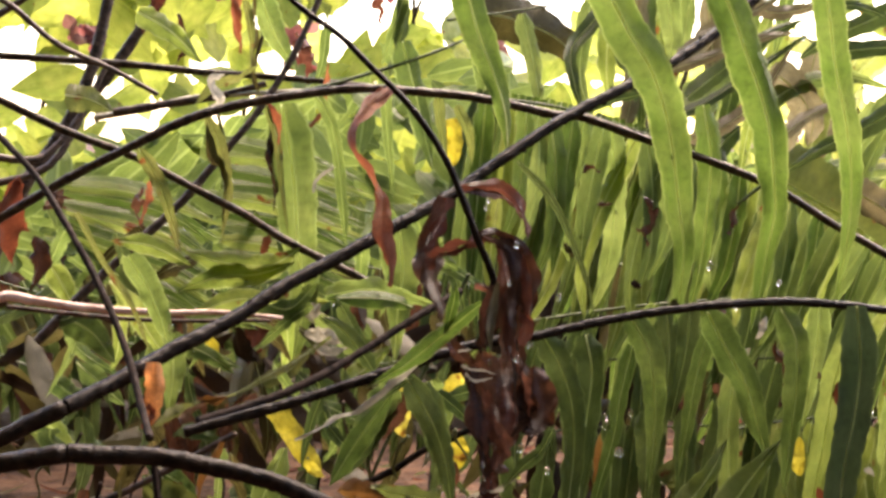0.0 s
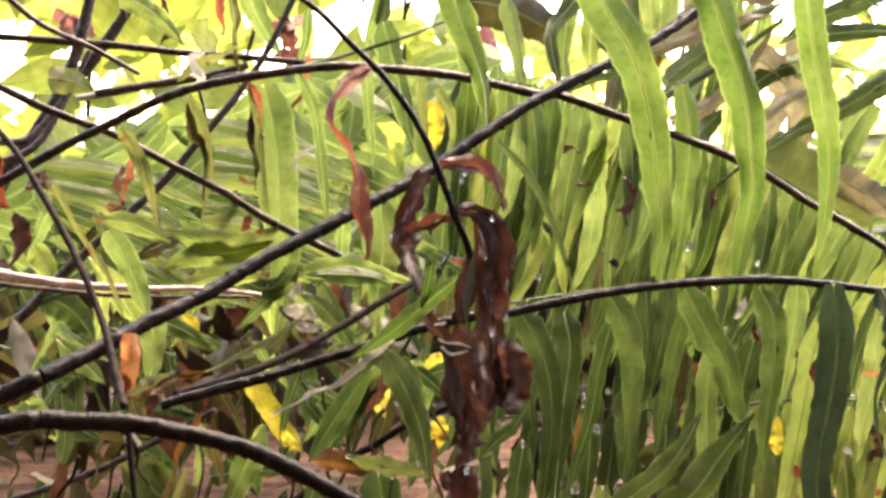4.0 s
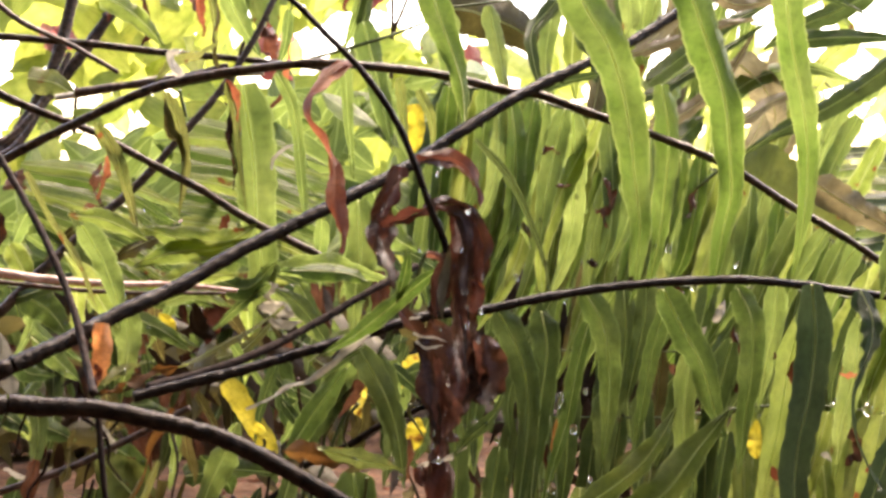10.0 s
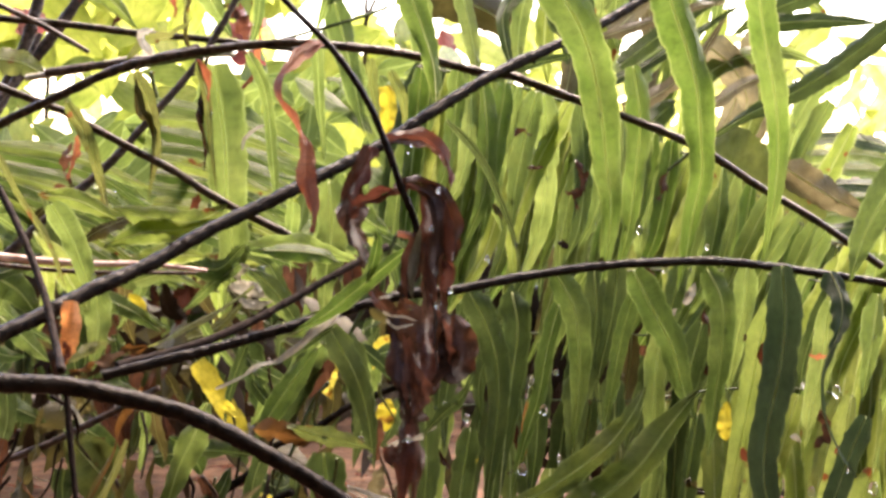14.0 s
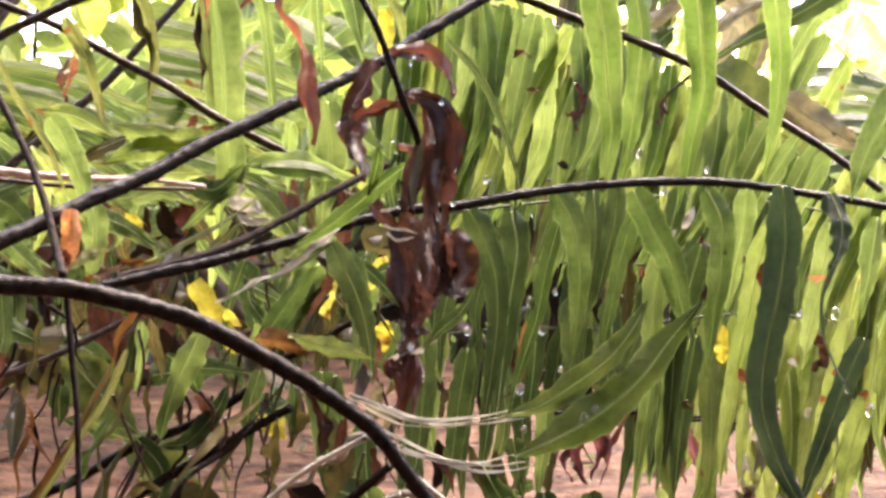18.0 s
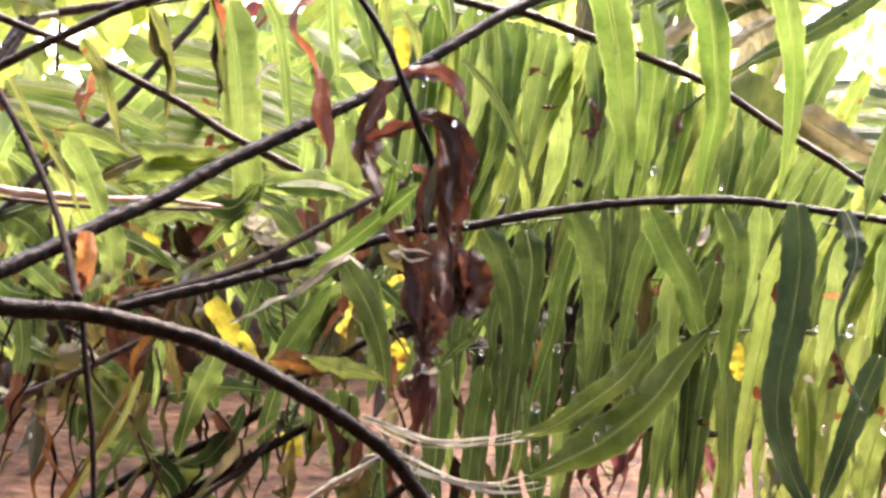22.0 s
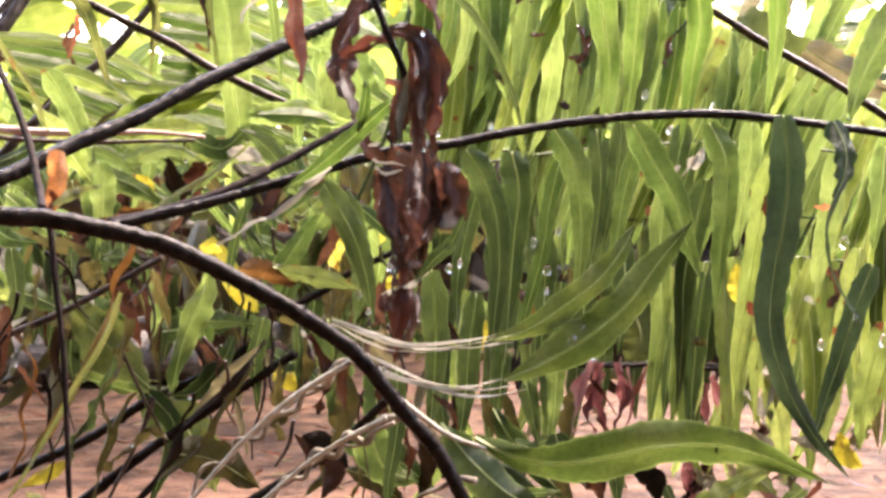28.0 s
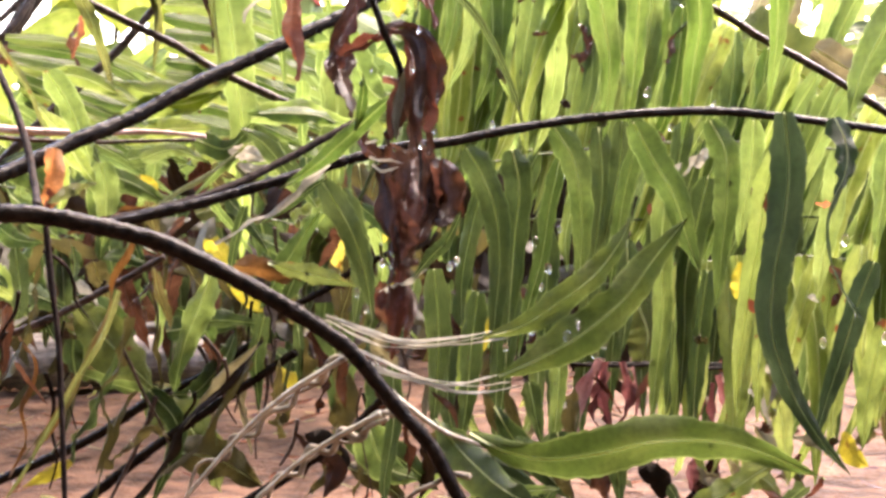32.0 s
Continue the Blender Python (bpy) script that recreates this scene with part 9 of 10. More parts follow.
leaf(yl, yellow, 0.0061, 0, [(-0.0370, 0.6400, 0.1300), (-0.0320, 0.6400, 0.1290), (-0.0270, 0.6400, 0.1250)], shape="oval", fold=0.2, name="leaf_blade", ribbed=False)
yl = thing("yellow_leaf", "bright yellow withered leaflet caught among the stems", "dead leaf", "yellow leaves")
leaf(yl, yellow, 0.0031, 0, [(-0.0350, 0.4900, 0.1880), (-0.0330, 0.4900, 0.1850), (-0.0300, 0.4900, 0.1830)], shape="spindle", fold=0.2, name="leaf_blade", ribbed=False)
yl = thing("yellow_leaf", "bright yellow withered leaflet caught among the stems", "dead leaf", "yellow leaves")
leaf(yl, yellow, 0.0069, 0, [(0.005, 0.727, 0.284), (0.006, 0.726, 0.275), (0.005, 0.726, 0.264)], shape="strip", fold=0.2, name="leaf_blade", ribbed=False)
yl = thing("yellow_leaf", "bright yellow withered leaflet caught among the stems", "dead leaf", "yellow leaves")
leaf(yl, yellow, 0.0097, 0, [(-0.040, 0.659, 0.133), (-0.035, 0.659, 0.131), (-0.029, 0.659, 0.124)], shape="oval", fold=0.2, name="leaf_blade", ribbed=False)
yl = thing("yellow_leaf", "bright yellow withered leaflet caught among the stems", "dead leaf", "yellow leaves")
leaf(yl, yellow, 0.0051, 0, [(-0.105, 0.614, 0.106), (-0.114, 0.614, 0.101), (-0.123, 0.613, 0.097)], shape="spindle", fold=0.2, name="leaf_blade", ribbed=False)
yl = thing("yellow_leaf", "bright yellow withered leaflet caught among the stems", "dead leaf", "yellow leaves")
leaf(yl, yellow, 0.0055, 0, [(0.039, 0.661, 0.149), (0.038, 0.660, 0.143), (0.037, 0.660, 0.135)], shape="oval", fold=0.2, name="leaf_blade", ribbed=False)
yl = thing("yellow_leaf", "bright yellow withered leaflet caught among the stems", "dead leaf", "yellow leaves")
leaf(yl, yellow, 0.0053, 0, [(0.130, 0.640, 0.168), (0.129, 0.639, 0.160), (0.130, 0.639, 0.154)], shape="oval", fold=0.2, name="leaf_blade", ribbed=False)
yl = thing("yellow_leaf", "bright yellow withered leaflet caught among the stems", "dead leaf", "yellow leaves")
leaf(yl, yellow, 0.0075, 0, [(0.171, 0.667, 0.102), (0.173, 0.666, 0.094), (0.179, 0.666, 0.089)], shape="oval", fold=0.2, name="leaf_blade", ribbed=False)
leaf(left, rusty, 0.0046, -27.7913, [(-0.083, 0.730, 0.345), (-0.083, 0.734, 0.329), (-0.082, 0.738, 0.312)], shape="spindle", fold=0.5, name="withered_leaflet", ribbed=False, twist=70, ruffle=0.7)
leaf(left, olive_brown, 0.0027, 23.3901, [(-0.069, 0.669, 0.337), (-0.068, 0.672, 0.317), (-0.070, 0.674, 0.301), (-0.067, 0.677, 0.291)], shape="spindle", fold=0.5, name="withered_leaflet", ribbed=False, twist=120, ruffle=0.7)
leaf(left, dead, 0.0042, 33.8823, [(-0.061, 0.667, 0.285), (-0.063, 0.669, 0.272), (-0.061, 0.672, 0.262), (-0.062, 0.675, 0.249)], shape="spindle", fold=0.5, name="withered_leaflet", ribbed=False, twist=-70, ruffle=0.7)
leaf(left, pale_dry_glint, 0.0032, -11.2079, [(-0.074, 0.627, 0.299), (-0.079, 0.630, 0.296), (-0.076, 0.633, 0.290), (-0.082, 0.637, 0.286)], shape="spindle", fold=0.5, name="withered_leaflet", ribbed=False, twist=-70, ruffle=0.7)
leaf(left, dead, 0.0037, 0.476311, [(-0.106, 0.645, 0.259), (-0.110, 0.650, 0.253), (-0.109, 0.654, 0.244)], shape="spindle", fold=0.5, name="withered_leaflet", ribbed=False, twist=70, ruffle=0.7)
leaf(left, maroon, 0.0062, 3.1104, [(-0.025, 0.750, 0.347), (-0.027, 0.754, 0.335), (-0.024, 0.759, 0.324)], shape="spindle", fold=0.5, name="withered_leaflet", ribbed=False, twist=70, ruffle=0.7)
leaf(left, olive_brown, 0.0040, -14.1506, [(-0.080, 0.626, 0.282), (-0.079, 0.629, 0.271), (-0.075, 0.632, 0.263), (-0.076, 0.634, 0.247)], shape="spindle", fold=0.5, name="withered_leaflet", ribbed=False, twist=70, ruffle=0.7)
leaf(left, maroon, 0.0060, 15.5728, [(-0.127, 0.790, 0.348), (-0.125, 0.795, 0.336), (-0.132, 0.799, 0.323)], shape="spindle", fold=0.5, name="withered_leaflet", ribbed=False, twist=-70, ruffle=0.7)
leaf(left, maroon, 0.0085, -33.5588, [(-0.063, 0.789, 0.323), (-0.060, 0.793, 0.313), (-0.059, 0.798, 0.300)], shape="spindle", fold=0.5, name="withered_leaflet", ribbed=False, twist=120, ruffle=0.7)
leaf(left, fern_old_dim, 0.0054, 22.0278, [(-0.016, 0.710, 0.341), (-0.014, 0.713, 0.319), (-0.020, 0.717, 0.297)], shape="spindle", fold=0.5, name="withered_leaflet", ribbed=False, twist=-70, ruffle=0.7)
leaf(left, fern_tired, 0.0052, 17.2762, [(-0.055, 0.750, 0.337), (-0.048, 0.754, 0.328), (-0.049, 0.758, 0.312)], shape="spindle", fold=0.5, name="withered_leaflet", ribbed=False, twist=120, ruffle=0.7)
leaf(left, rusty, 0.0026, 39.5309, [(-0.042, 0.688, 0.305), (-0.044, 0.692, 0.292), (-0.041, 0.696, 0.281)], shape="spindle", fold=0.5, name="withered_leaflet", ribbed=False, twist=-70, ruffle=0.7)
leaf(left, dead, 0.0036, 34.5392, [(-0.109, 0.749, 0.328), (-0.107, 0.753, 0.316), (-0.111, 0.758, 0.307)], shape="spindle", fold=0.5, name="withered_leaflet", ribbed=False, twist=-70, ruffle=0.7)
leaf(left, petal, 0.0130, -5.03802, [(-0.248, 1.211, 0.354), (-0.237, 1.216, 0.346), (-0.242, 1.220, 0.335)], shape="spindle", fold=0.5, name="withered_leaflet", ribbed=False, twist=-70, ruffle=0.7)
leaf(left, rusty, 0.0065, -1.19986, [(-0.141, 0.605, 0.264), (-0.144, 0.610, 0.254), (-0.142, 0.614, 0.245)], shape="spindle", fold=0.5, name="withered_leaflet", ribbed=False, twist=-70, ruffle=0.7)
leaf(left, dead, 0.0067, 22.951, [(-0.156, 0.705, 0.249), (-0.148, 0.710, 0.252), (-0.140, 0.714, 0.245)], shape="spindle", fold=0.5, name="withered_leaflet", ribbed=False, twist=70, ruffle=0.7)
leaf(left, maroon, 0.0057, -33.7646, [(-0.156, 0.745, 0.249), (-0.147, 0.749, 0.240), (-0.139, 0.754, 0.240)], shape="spindle", fold=0.5, name="withered_leaflet", ribbed=False, twist=-70, ruffle=0.7)
leaf(slant, olive_brown, 0.0248, 11.7626, [(0.014, 0.870, 0.337), (0.034, 0.874, 0.334), (0.057, 0.879, 0.324), (0.070, 0.883, 0.308)])
leaf(slant, fern, 0.0105, -2.38276, [(0.192, 0.750, 0.345), (0.175, 0.757, 0.334), (0.160, 0.764, 0.322)])
leaf(slant, fern_old_dim, 0.0095, 1.29758, [(0.197, 0.749, 0.333), (0.182, 0.754, 0.325), (0.164, 0.758, 0.317), (0.151, 0.763, 0.308)])
leaf(slant, fern_old_dim, 0.0083, -16.9407, [(0.148, 0.730, 0.348), (0.157, 0.736, 0.330), (0.161, 0.743, 0.312)])
leaf(slant, taupe, 0.0072, 18.3304, [(0.126, 0.759, 0.339), (0.139, 0.764, 0.329), (0.154, 0.769, 0.330), (0.172, 0.774, 0.335)])
leaf(slant, taupe, 0.0047, -10.6225, [(0.088, 0.668, 0.306), (0.106, 0.673, 0.317), (0.121, 0.679, 0.324), (0.135, 0.684, 0.333)])
leaf(slant, taupe, 0.0043, 2.00585, [(0.087, 0.677, 0.301), (0.105, 0.683, 0.307), (0.125, 0.688, 0.314), (0.139, 0.693, 0.316)])
leaf(slant, fern_old_dim, 0.0047, -18.9484, [(0.087, 0.676, 0.283), (0.103, 0.682, 0.290), (0.123, 0.687, 0.303), (0.144, 0.693, 0.316)])
leaf(slant, fern, 0.0086, 0.591171, [(0.134, 0.747, 0.288), (0.151, 0.752, 0.298), (0.171, 0.757, 0.301), (0.191, 0.762, 0.296)])
leaf(slant, fern_young, 0.0110, 11.108, [(0.198, 0.788, 0.316), (0.185, 0.795, 0.304), (0.176, 0.801, 0.284)])
leaf(slant, fern, 0.0112, -0.273244, [(0.202, 0.767, 0.296), (0.190, 0.774, 0.286), (0.179, 0.780, 0.264)])
leaf(slant, fern, 0.0077, 0.491919, [(0.159, 0.810, 0.353), (0.156, 0.817, 0.333), (0.152, 0.823, 0.310)])
leaf(slant, fern_young, 0.0105, -18.3242, [(0.192, 0.830, 0.355), (0.199, 0.837, 0.334), (0.214, 0.843, 0.319)])
leaf(near, fern_bright, 0.0095, 10, [(0.104, 0.553, 0.097), (0.117, 0.559, 0.103), (0.131, 0.565, 0.110)])
leaf(near, fern, 0.0059, 10, [(0.040, 0.540, 0.101), (0.050, 0.546, 0.105), (0.062, 0.552, 0.105)])
leaf(lower, olive_brown, 0.0046, -32.4368, [(0.023, 0.583, 0.119), (0.024, 0.589, 0.113), (0.026, 0.596, 0.108), (0.030, 0.602, 0.102)], shape="spindle", name="withered_leaflet", ruffle=0.7, ribbed=False)
leaf(lower, olive_brown, 0.0065, -36.62, [(0.186, 0.684, 0.102), (0.185, 0.691, 0.098), (0.183, 0.697, 0.094), (0.182, 0.704, 0.091)], shape="spindle", name="withered_leaflet", ruffle=0.7, ribbed=False)
leaf(lower, olive_brown, 0.0028, -25.4767, [(0.023, 0.612, 0.088), (0.017, 0.618, 0.084), (0.012, 0.624, 0.079), (0.009, 0.630, 0.074)], shape="spindle", name="withered_leaflet", ruffle=0.7, ribbed=False)
leaf(lower, taupe, 0.0052, -11.1229, [(0.111, 0.620, 0.098), (0.118, 0.627, 0.092), (0.126, 0.634, 0.085), (0.135, 0.640, 0.080)], shape="spindle", name="withered_leaflet", ruffle=0.7, ribbed=False)
leaf(lower, dead, 0.0027, 12.6797, [(0.034, 0.594, 0.104), (0.038, 0.600, 0.100), (0.042, 0.607, 0.095), (0.046, 0.613, 0.090)], shape="spindle", name="withered_leaflet", ruffle=0.7, ribbed=False)
leaf(lower, taupe, 0.0033, -25.8159, [(0.054, 0.625, 0.114), (0.053, 0.632, 0.108), (0.050, 0.638, 0.102), (0.047, 0.644, 0.097)], shape="spindle", name="withered_leaflet", ruffle=0.7, ribbed=False)
leaf(lower, taupe, 0.0049, -36.5829, [(0.142, 0.655, 0.106), (0.153, 0.662, 0.101), (0.162, 0.669, 0.097), (0.167, 0.675, 0.093)], shape="spindle", name="withered_leaflet", ruffle=0.7, ribbed=False)
leaf(lower, dead, 0.0043, 44.2488, [(0.049, 0.576, 0.096), (0.052, 0.582, 0.089), (0.056, 0.589, 0.082), (0.059, 0.595, 0.076)], shape="spindle", name="withered_leaflet", ruffle=0.7, ribbed=False)
leaf(lower, fern_old_dim, 0.0034, 33.5798, [(0.051, 0.687, 0.090), (0.050, 0.693, 0.080), (0.048, 0.699, 0.070), (0.046, 0.705, 0.061)], ruffle=0.34, ribbed=True)
leaf(lower, fern_old_dim, 0.0046, 25.9594, [(0.131, 0.721, 0.063), (0.126, 0.727, 0.059), (0.122, 0.733, 0.055), (0.120, 0.740, 0.051)], ruffle=0.34, ribbed=True)
leaf(lower, olive_brown, 0.0048, 9.5636, [(0.062, 0.568, 0.113), (0.063, 0.575, 0.106), (0.065, 0.581, 0.099), (0.069, 0.587, 0.093)], shape="spindle", name="withered_leaflet", ruffle=0.7, ribbed=False)
leaf(lower, olive_brown, 0.0023, -11.2329, [(0.103, 0.687, 0.075), (0.103, 0.693, 0.070), (0.104, 0.700, 0.065), (0.104, 0.706, 0.060)], shape="spindle", name="withered_leaflet", ruffle=0.7, ribbed=False)
leaf(lower, fern, 0.0062, 26.003, [(0.067, 0.700, 0.097), (0.061, 0.706, 0.094), (0.057, 0.713, 0.091), (0.056, 0.719, 0.089)], ruffle=0.34, ribbed=True)
leaf(lower, fern_bright, 0.0057, -8.87412, [(0.174, 0.655, 0.079), (0.177, 0.661, 0.070), (0.179, 0.667, 0.061), (0.181, 0.673, 0.053)], ruffle=0.34, ribbed=True)
leaf(lower, fern_old_dim, 0.0042, -13.7829, [(0.103, 0.637, 0.089), (0.106, 0.644, 0.083), (0.110, 0.650, 0.076), (0.116, 0.657, 0.070)], ruffle=0.34, ribbed=True)
leaf(lower, fern_bright, 0.0034, -32.3433, [(0.049, 0.568, 0.116), (0.054, 0.575, 0.111), (0.058, 0.582, 0.106), (0.060, 0.588, 0.102)], ruffle=0.34, ribbed=True)
leaf(lower, taupe, 0.0032, 39.5324, [(0.081, 0.649, 0.101), (0.084, 0.656, 0.095), (0.088, 0.662, 0.088), (0.092, 0.669, 0.083)], shape="spindle", name="withered_leaflet", ruffle=0.7, ribbed=False)
leaf(lower, fern_bright, 0.0036, -8.88455, [(0.025, 0.646, 0.097), (0.019, 0.652, 0.089), (0.013, 0.657, 0.082), (0.008, 0.664, 0.075)], ruffle=0.34, ribbed=True)
leaf(lower, dead, 0.0024, -25.5596, [(0.148, 0.621, 0.102), (0.146, 0.627, 0.098), (0.144, 0.633, 0.094), (0.141, 0.640, 0.090)], shape="spindle", name="withered_leaflet", ruffle=0.7, ribbed=False)
leaf(lower, fern_bright, 0.0028, -41.9629, [(0.174, 0.638, 0.082), (0.183, 0.645, 0.078), (0.192, 0.651, 0.073), (0.198, 0.658, 0.069)], ruffle=0.34, ribbed=True)
leaf(lower, taupe, 0.0028, 35.037, [(0.091, 0.564, 0.116), (0.085, 0.570, 0.114), (0.080, 0.576, 0.113), (0.076, 0.583, 0.111)], shape="spindle", name="withered_leaflet", ruffle=0.7, ribbed=False)
leaf(lower, fern_bright, 0.0040, -16.2241, [(0.058, 0.600, 0.110), (0.064, 0.607, 0.107), (0.073, 0.614, 0.104), (0.082, 0.621, 0.102)], ruffle=0.34, ribbed=True)
leaf(lower, fern_bright, 0.0040, 39.5639, [(0.034, 0.647, 0.093), (0.034, 0.653, 0.088), (0.032, 0.659, 0.082), (0.028, 0.666, 0.077)], ruffle=0.34, ribbed=True)
leaf(lower, fern_old_dim, 0.0060, -23.1922, [(0.062, 0.702, 0.075), (0.059, 0.708, 0.069), (0.054, 0.714, 0.064), (0.048, 0.721, 0.059)], ruffle=0.34, ribbed=True)
leaf(lower, taupe, 0.0042, -15.5, [(0.130, 0.617, 0.113), (0.138, 0.624, 0.105), (0.143, 0.630, 0.096), (0.146, 0.636, 0.088)], shape="spindle", name="withered_leaflet", ruffle=0.7, ribbed=False)
leaf(lower, maroon, 0.0029, 32.5286, [(0.133, 0.614, 0.092), (0.139, 0.620, 0.086), (0.144, 0.627, 0.081), (0.147, 0.633, 0.076)], shape="spindle", name="withered_leaflet", ruffle=0.7, ribbed=False)
leaf(lower, fern_bright, 0.0046, 36.0676, [(0.104, 0.608, 0.115), (0.105, 0.614, 0.107), (0.105, 0.620, 0.100), (0.104, 0.626, 0.094)], ruffle=0.34, ribbed=True)
leaf(lower, fern_old_dim, 0.0053, -9.72376, [(0.142, 0.579, 0.099), (0.140, 0.586, 0.095), (0.137, 0.592, 0.091), (0.133, 0.598, 0.088)], ruffle=0.34, ribbed=True)
leaf(lower, maroon, 0.0020, 20.7338, [(0.147, 0.575, 0.103), (0.147, 0.581, 0.099), (0.145, 0.587, 0.095), (0.142, 0.594, 0.091)], shape="spindle", name="withered_leaflet", ruffle=0.7, ribbed=False)
leaf(lower, dead, 0.0042, 5.04928, [(0.097, 0.708, 0.087), (0.104, 0.715, 0.078), (0.111, 0.721, 0.070), (0.115, 0.728, 0.063)], shape="spindle", name="withered_leaflet", ruffle=0.7, ribbed=False)
leaf(lower, olive_brown, 0.0052, -2.85136, [(0.156, 0.704, 0.085), (0.160, 0.711, 0.079), (0.162, 0.717, 0.073), (0.162, 0.724, 0.067)], shape="spindle", name="withered_leaflet", ruffle=0.7, ribbed=False)
leaf(lower, taupe, 0.0052, -14.1701, [(0.065, 0.695, 0.092), (0.073, 0.701, 0.084), (0.080, 0.708, 0.076), (0.086, 0.714, 0.069)], shape="spindle", name="withered_leaflet", ruffle=0.7, ribbed=False)
leaf(lower, fern_old_dim, 0.0046, -17.0788, [(0.049, 0.589, 0.114), (0.054, 0.596, 0.111), (0.059, 0.602, 0.108), (0.062, 0.609, 0.106)], ruffle=0.34, ribbed=True)
leaf(lower, taupe, 0.0039, -13.3019, [(0.123, 0.618, 0.101), (0.126, 0.624, 0.095), (0.127, 0.630, 0.089), (0.126, 0.637, 0.084)], shape="spindle", name="withered_leaflet", ruffle=0.7, ribbed=False)
# ---- water drops ----
drop(near, (0.064, 0.489, 0.159), 0.00118)
drop(near, (0.067, 0.489, 0.162), 0.00076)
drop(near, (0.047, 0.482, 0.157), 0.00085)
drop(arch, (0.121, 0.634, 0.224), 0.00084)
drop(arch, (0.106, 0.634, 0.216), 0.00112)
drop(arch, (0.145, 0.634, 0.216), 0.00098)
drop(arch, (0.028, 0.602, 0.171), 0.00120)
drop(near, (0.033, 0.525, 0.178), 0.00092)
drop(arch, (0.043, 0.638, 0.219), 0.00098)
drop(arch, (0.099, 0.651, 0.229), 0.00128)
drop(arch, (0.058, 0.622, 0.178), 0.00111)
drop(arch, (0.055, 0.620, 0.147), 0.00124)
drop(near, (0.057, 0.485, 0.173), 0.00064)
drop(lower, (0.001, 0.552, 0.167), 0.00098)
drop(lower, (0.004, 0.552, 0.162), 0.00085)
drop(edge, (0.0570, 0.6000, 0.1790), 0.00134)
drop(edge, (0.0610, 0.6000, 0.1700), 0.00134)
drop(edge, (0.0540, 0.6000, 0.1500), 0.00153)
drop(edge, (0.0760, 0.6000, 0.1410), 0.00153)
drop(edge, (0.0790, 0.6000, 0.1440), 0.00134)
drop(edge, (0.1600, 0.6000, 0.1770), 0.00153)
drop(edge, (0.1730, 0.6000, 0.1440), 0.00172)
drop(edge, (0.1520, 0.6000, 0.1430), 0.00134)
drop(edge, (0.1350, 0.6000, 0.1200), 0.00134)
drop(edge, (0.0650, 0.6000, 0.1830), 0.00095)
# The first two stand for gloss highlights on the hooked brown leaflet.
drop(withered, (0.0160, 0.5180, 0.2580), 0.00043)
drop(withered, (0.0150, 0.5180, 0.2560), 0.00043)
drop(withered, (0.0240, 0.5180, 0.2120), 0.00086)
drop(withered, (0.0190, 0.5180, 0.1890), 0.00064)
drop(withered, (0.0140, 0.5180, 0.1810), 0.00064)
drop(withered, (0.0140, 0.5180, 0.1770), 0.00064)
drop(withered, (0.0240, 0.5180, 0.2450), 0.00064)
drop(withered, (0.0220, 0.5180, 0.2340), 0.00064)
drop(withered, (0.0280, 0.5180, 0.2160), 0.00064)
drop(withered, (0.0160, 0.5180, 0.2110), 0.00054)
drop(withered, (0.0100, 0.5180, 0.2340), 0.00043)
# ---- scraps and drops caught on the hanging leaflets ----
for i in range(18):
    x, y = random.uniform(0.028, 0.20), random.uniform(0.597, 0.645)
    z = random.uniform(0.105, 0.275 - 0.35 * max(0.0, x - 0.05))
    mat = random.choice((russet, dead, dead, rusty, pale_dry_glint, olive_brown))
    long, way = random.uniform(0.002, 0.0065), random.uniform(-2.6, -0.5)
    tip = (x + long * math.cos(way), y + random.uniform(-0.001, 0.001), z + long * math.sin(way))
    mid = ((x + tip[0]) / 2 + 0.0008, y - 0.0008, (z + tip[2]) / 2)
    leaf(edge, mat, random.uniform(0.0012, 0.0034), random.uniform(-30, 30), [(x, y, z), mid, tip], shape="spindle", fold=0.5, name="dry_scrap", ribbed=False, ruffle=0.9, twist=60)

# ---- dead leaflets matted under the green ones, near-black to give shaded gaps ----
thatch = thing("dead_thatch", "matted tangle of dead fern leaflets, coloured dark for the shaded gaps", "dead leaves")
foliage("mat", thatch, dead_dim, 110, (-0.30, 0.80, 0.13), (0.03, 1.02, 0.20), 0.034, 0.10, seed=71, hang=0.3)
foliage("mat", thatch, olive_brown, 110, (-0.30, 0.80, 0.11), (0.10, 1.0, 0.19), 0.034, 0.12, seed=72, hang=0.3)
foliage("mat", thatch, dead_dim, 160, (0.02, 0.84, 0.10), (0.26, 1.02, 0.20), 0.034, 0.10, seed=73, hang=0.5)

# ---- litter on the soil ----
litter = tagged(thing("leaf_litter", "scattered brown dead leaves and crumbs on wet soil", "leaf litter", at=(0, 0, 0)), kind="stuff")
for k, mat in enumerate((dead, maroon, taupe, fern_tired)):
    foliage("dead_leaf_scatter", litter, mat, 110, (-0.55, 0.85, 0.003), (0.5, 1.7, 0.009), 0.018, 0.14, seed=60 + k, flat=True)

# ---- undergrowth and shrubs behind ----
under = thing("undergrowth", "dense dark green and brown undergrowth close to the ground", "undergrowth", at=(0, 1.4, 0))
under.matrix_world = Matrix.Identity(4)
foliage("foliage", under, fern_old_dim, 1500, (-0.9, 1.75, 0.0), (0.9, 2.4, 0.22), 0.07, 0.16, seed=2, hang=0.35)
foliage("foliage", under, fern, 700, (-0.9, 1.8, 0.06), (0.9, 2.6, 0.27), 0.07, 0.14, seed=3, hang=0.2)
foliage("dead_leaves", under, dead, 350, (-0.9, 1.65, 0.0), (0.9, 2.1, 0.16), 0.06, 0.2, seed=4)
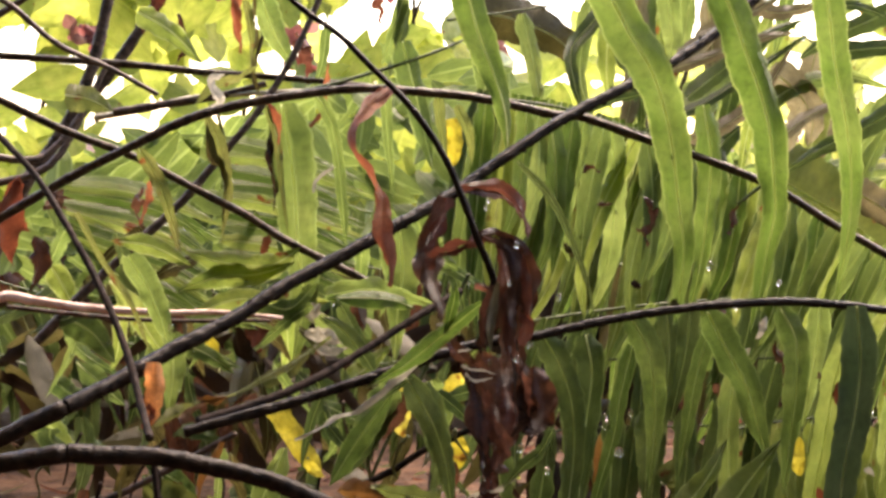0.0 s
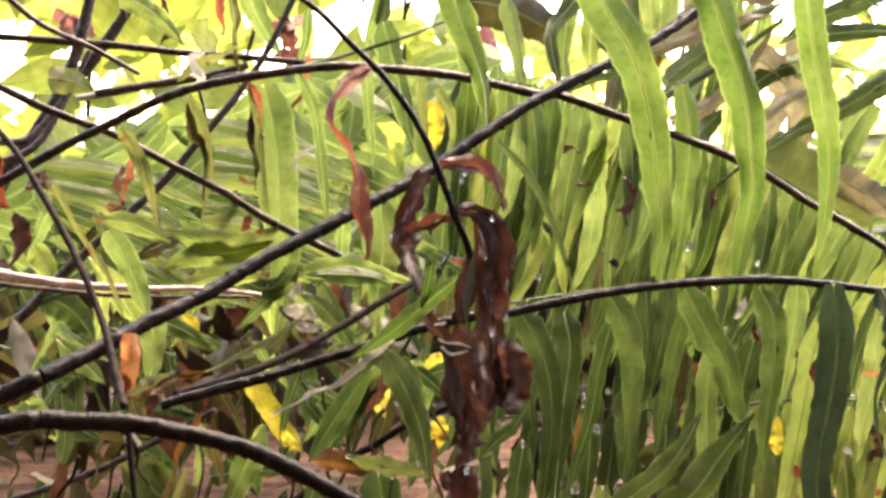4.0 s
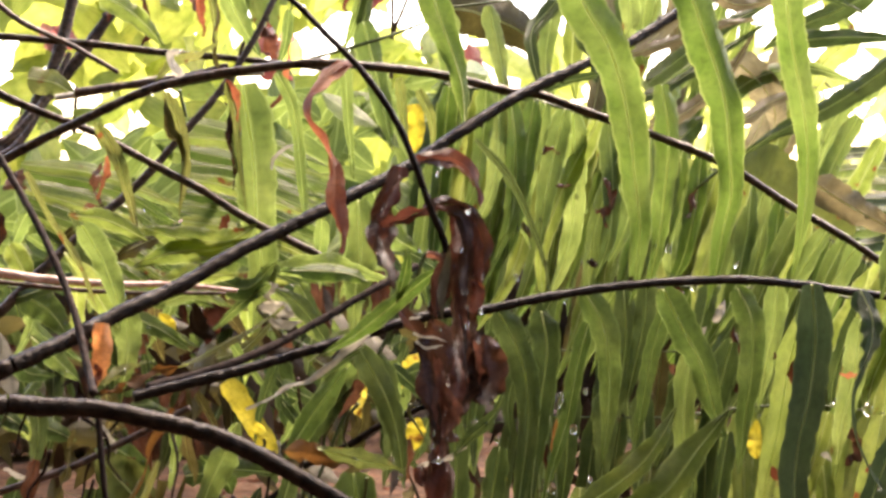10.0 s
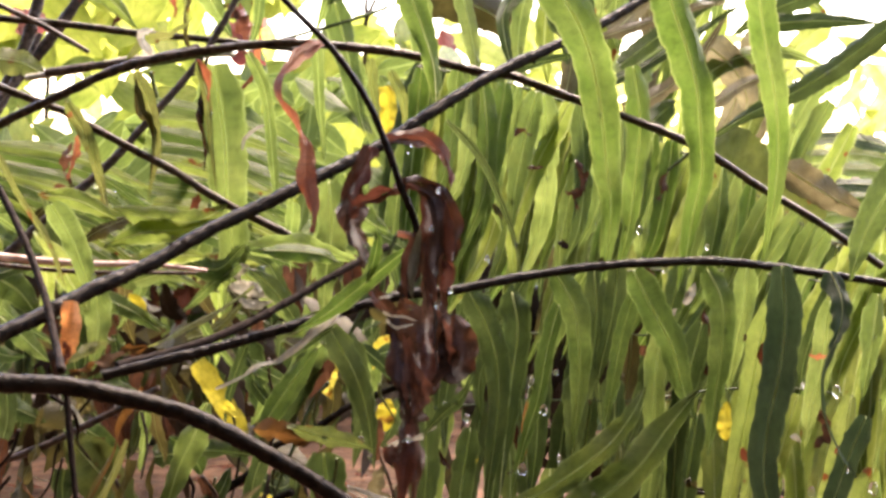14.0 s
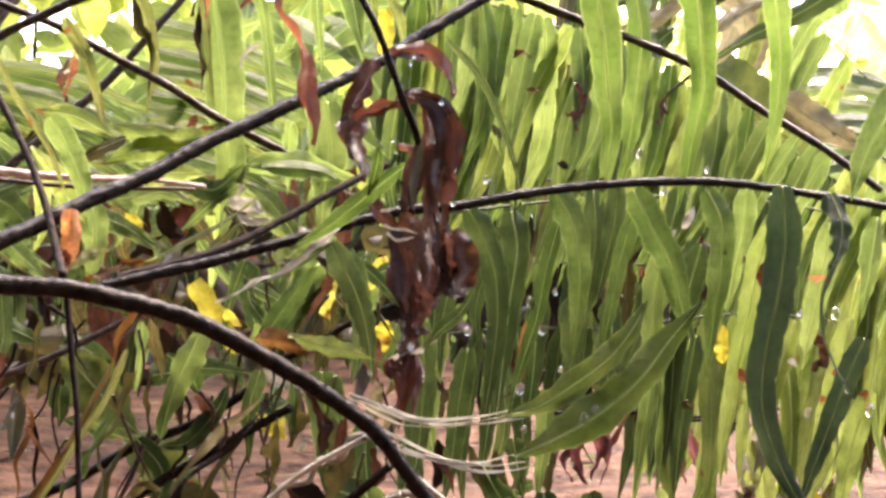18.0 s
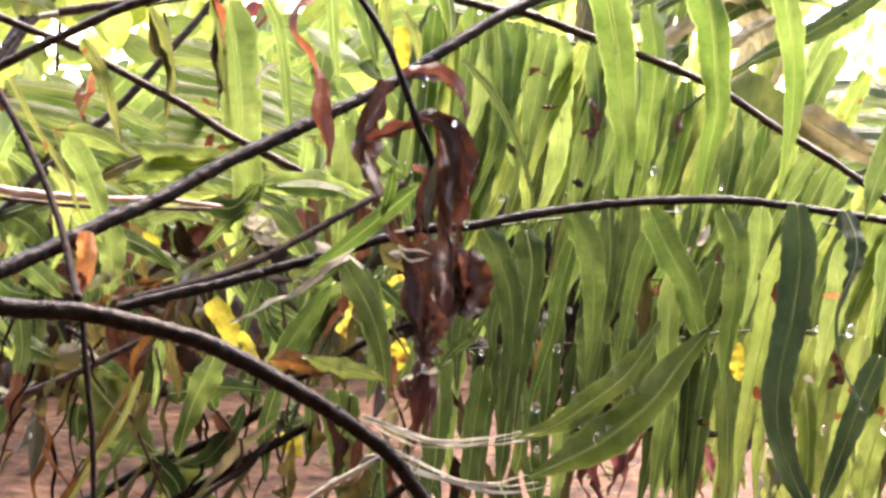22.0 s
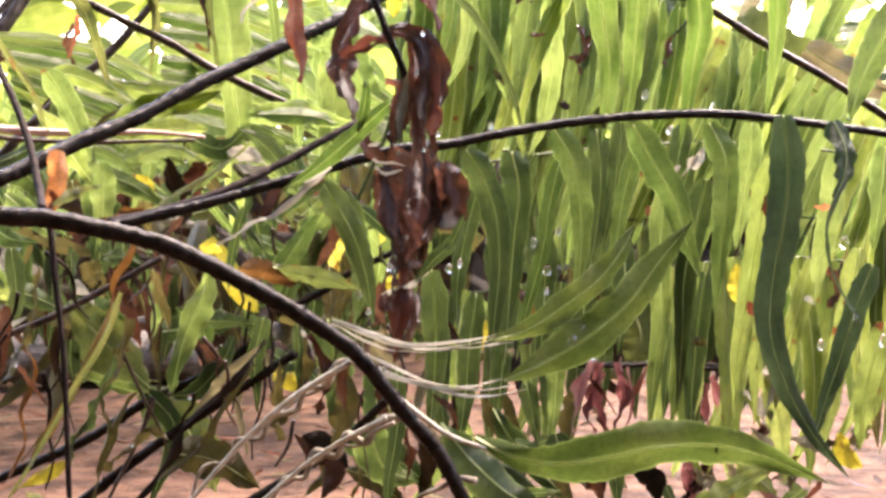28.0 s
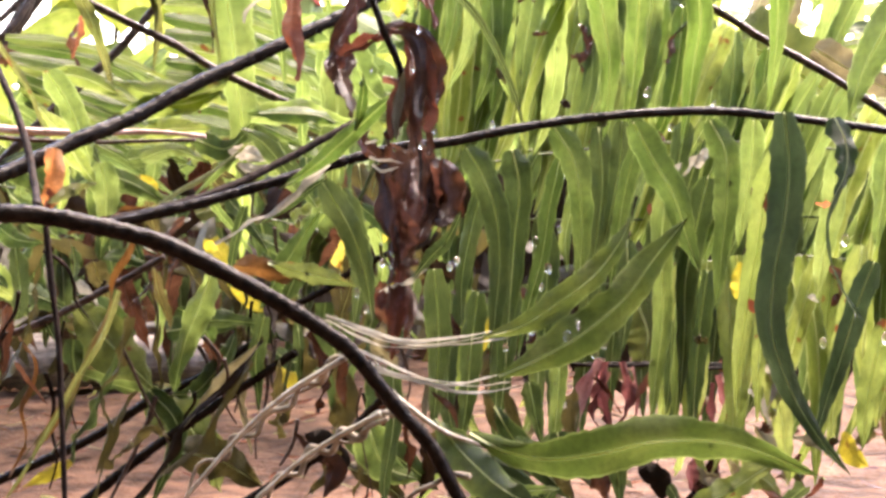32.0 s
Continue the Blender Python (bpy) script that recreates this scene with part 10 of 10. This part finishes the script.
foliage("dead_leaves", under, maroon, 60, (-0.7, 1.1, 0.0), (0.7, 1.9, 0.02), 0.03, 0.2, seed=5, flat=True)

shrub = thing("shrub", "sunlit yellow-green shrub with broad leaves and red flowers", "shrub", at=(-0.3, 2.0, 0))
shrub.matrix_world = Matrix.Identity(4)
for i in range(9):
    x = -0.75 + 0.13 * i
    stalk("branch", shrub, stem_brown, 0.004, 0.0012, (x, 2.0, -0.02), (x + random.uniform(-0.1, 0.1), 1.95, 0.3), (x + random.uniform(-0.2, 0.2), 1.85, 0.62))
lumpy = lambda x, y, z: ((x + 0.35) / 0.58) ** 2 + ((y - 1.9) / 0.34) ** 2 < 1.0 + 0.5 * noise.noise(Vector((x * 5, y * 5, 2))) and noise.noise(Vector((x * 7, y * 2, z * 7))) > 0.03 and z < 0.62 + 0.2 * noise.noise(Vector((x * 4, 3, 0)))
foliage("foliage", shrub, fern, 650, (-0.6, 1.25, 0.10), (0.05, 1.5, 0.33), 0.05, 0.2, lambda x, y, z: z < 0.33 + min(0.0, (x + 0.1) * 0.4), seed=16, hang=0.1)
foliage("foliage", shrub, shrub_leaf, 2700, (-0.9, 1.6, 0.20), (0.20, 2.2, 0.66), 0.062, 0.24, lumpy, seed=6, hang=0.15)
foliage("foliage", shrub, fern_bright, 420, (-0.85, 1.55, 0.22), (0.15, 1.9, 0.62), 0.055, 0.22, lumpy, seed=26, hang=0.2)
for k, p in enumerate(((-0.125, 1.513, 0.365), (-0.118, 1.511, 0.337), (0.042, 1.513, 0.350), (-0.337, 1.612, 0.375), (-0.138, 1.511, 0.366), (0.022, 1.511, 0.371), (-0.203, 1.612, 0.409), (-0.048, 1.562, 0.405))):
    q = Vector(p)
    tagged(foliage("flower", shrub, petal, 6, q - Vector((0.006, 0.006, 0.006)), q + Vector((0.006, 0.006, 0.006)), 0.013, 0.45, seed=40 + k), "small red flower")

# Unseen foliage added behind, beside and above the camera to hold back skylight.
hedge = tagged(new("light_blocking_hedge"), "unseen foliage added around and overhead to block light", "thicket", kind="structure")
for k, (low, high) in enumerate((((-2.2, -1.5, 0), (1.6, -0.9, 2.0)), ((-2.0, -1.2, 0), (-1.3, 1.6, 1.5)), ((1.6, -1.4, 0), (2.3, 0.4, 0.7)), ((-1.8, -1.4, 1.4), (1.2, 0.35, 2.0)))):
    foliage("foliage", hedge, fern_old_dim, 1600 if k in (0, 3) else 800, low, high, 0.24, 0.22, seed=20 + k)

far = thing("shrub", "pale green shrub further behind, thin against the sky", "shrub", at=(0.5, 2.4, 0))
far.matrix_world = Matrix.Identity(4)
for i in range(6):
    x = 0.05 + 0.16 * i
    stalk("branch", far, stem_brown, 0.003, 0.001, (x, 2.4, -0.02), (x + random.uniform(-0.1, 0.1), 2.4, 0.25), (x + random.uniform(-0.15, 0.15), 2.3, 0.5))
foliage("foliage", far, shrub_leaf, 800, (0.0, 2.0, 0.05), (1.1, 2.7, 0.42), 0.08, 0.14, lambda x, y, z: ((x - 0.5) / 0.58) ** 2 + ((y - 2.35) / 0.36) ** 2 < 1.0 + 0.5 * noise.noise(Vector((x * 5, y * 5, 6))) and noise.noise(Vector((x * 6, y * 2, z * 6 + 5))) > 0.0, seed=9, hang=0.3)
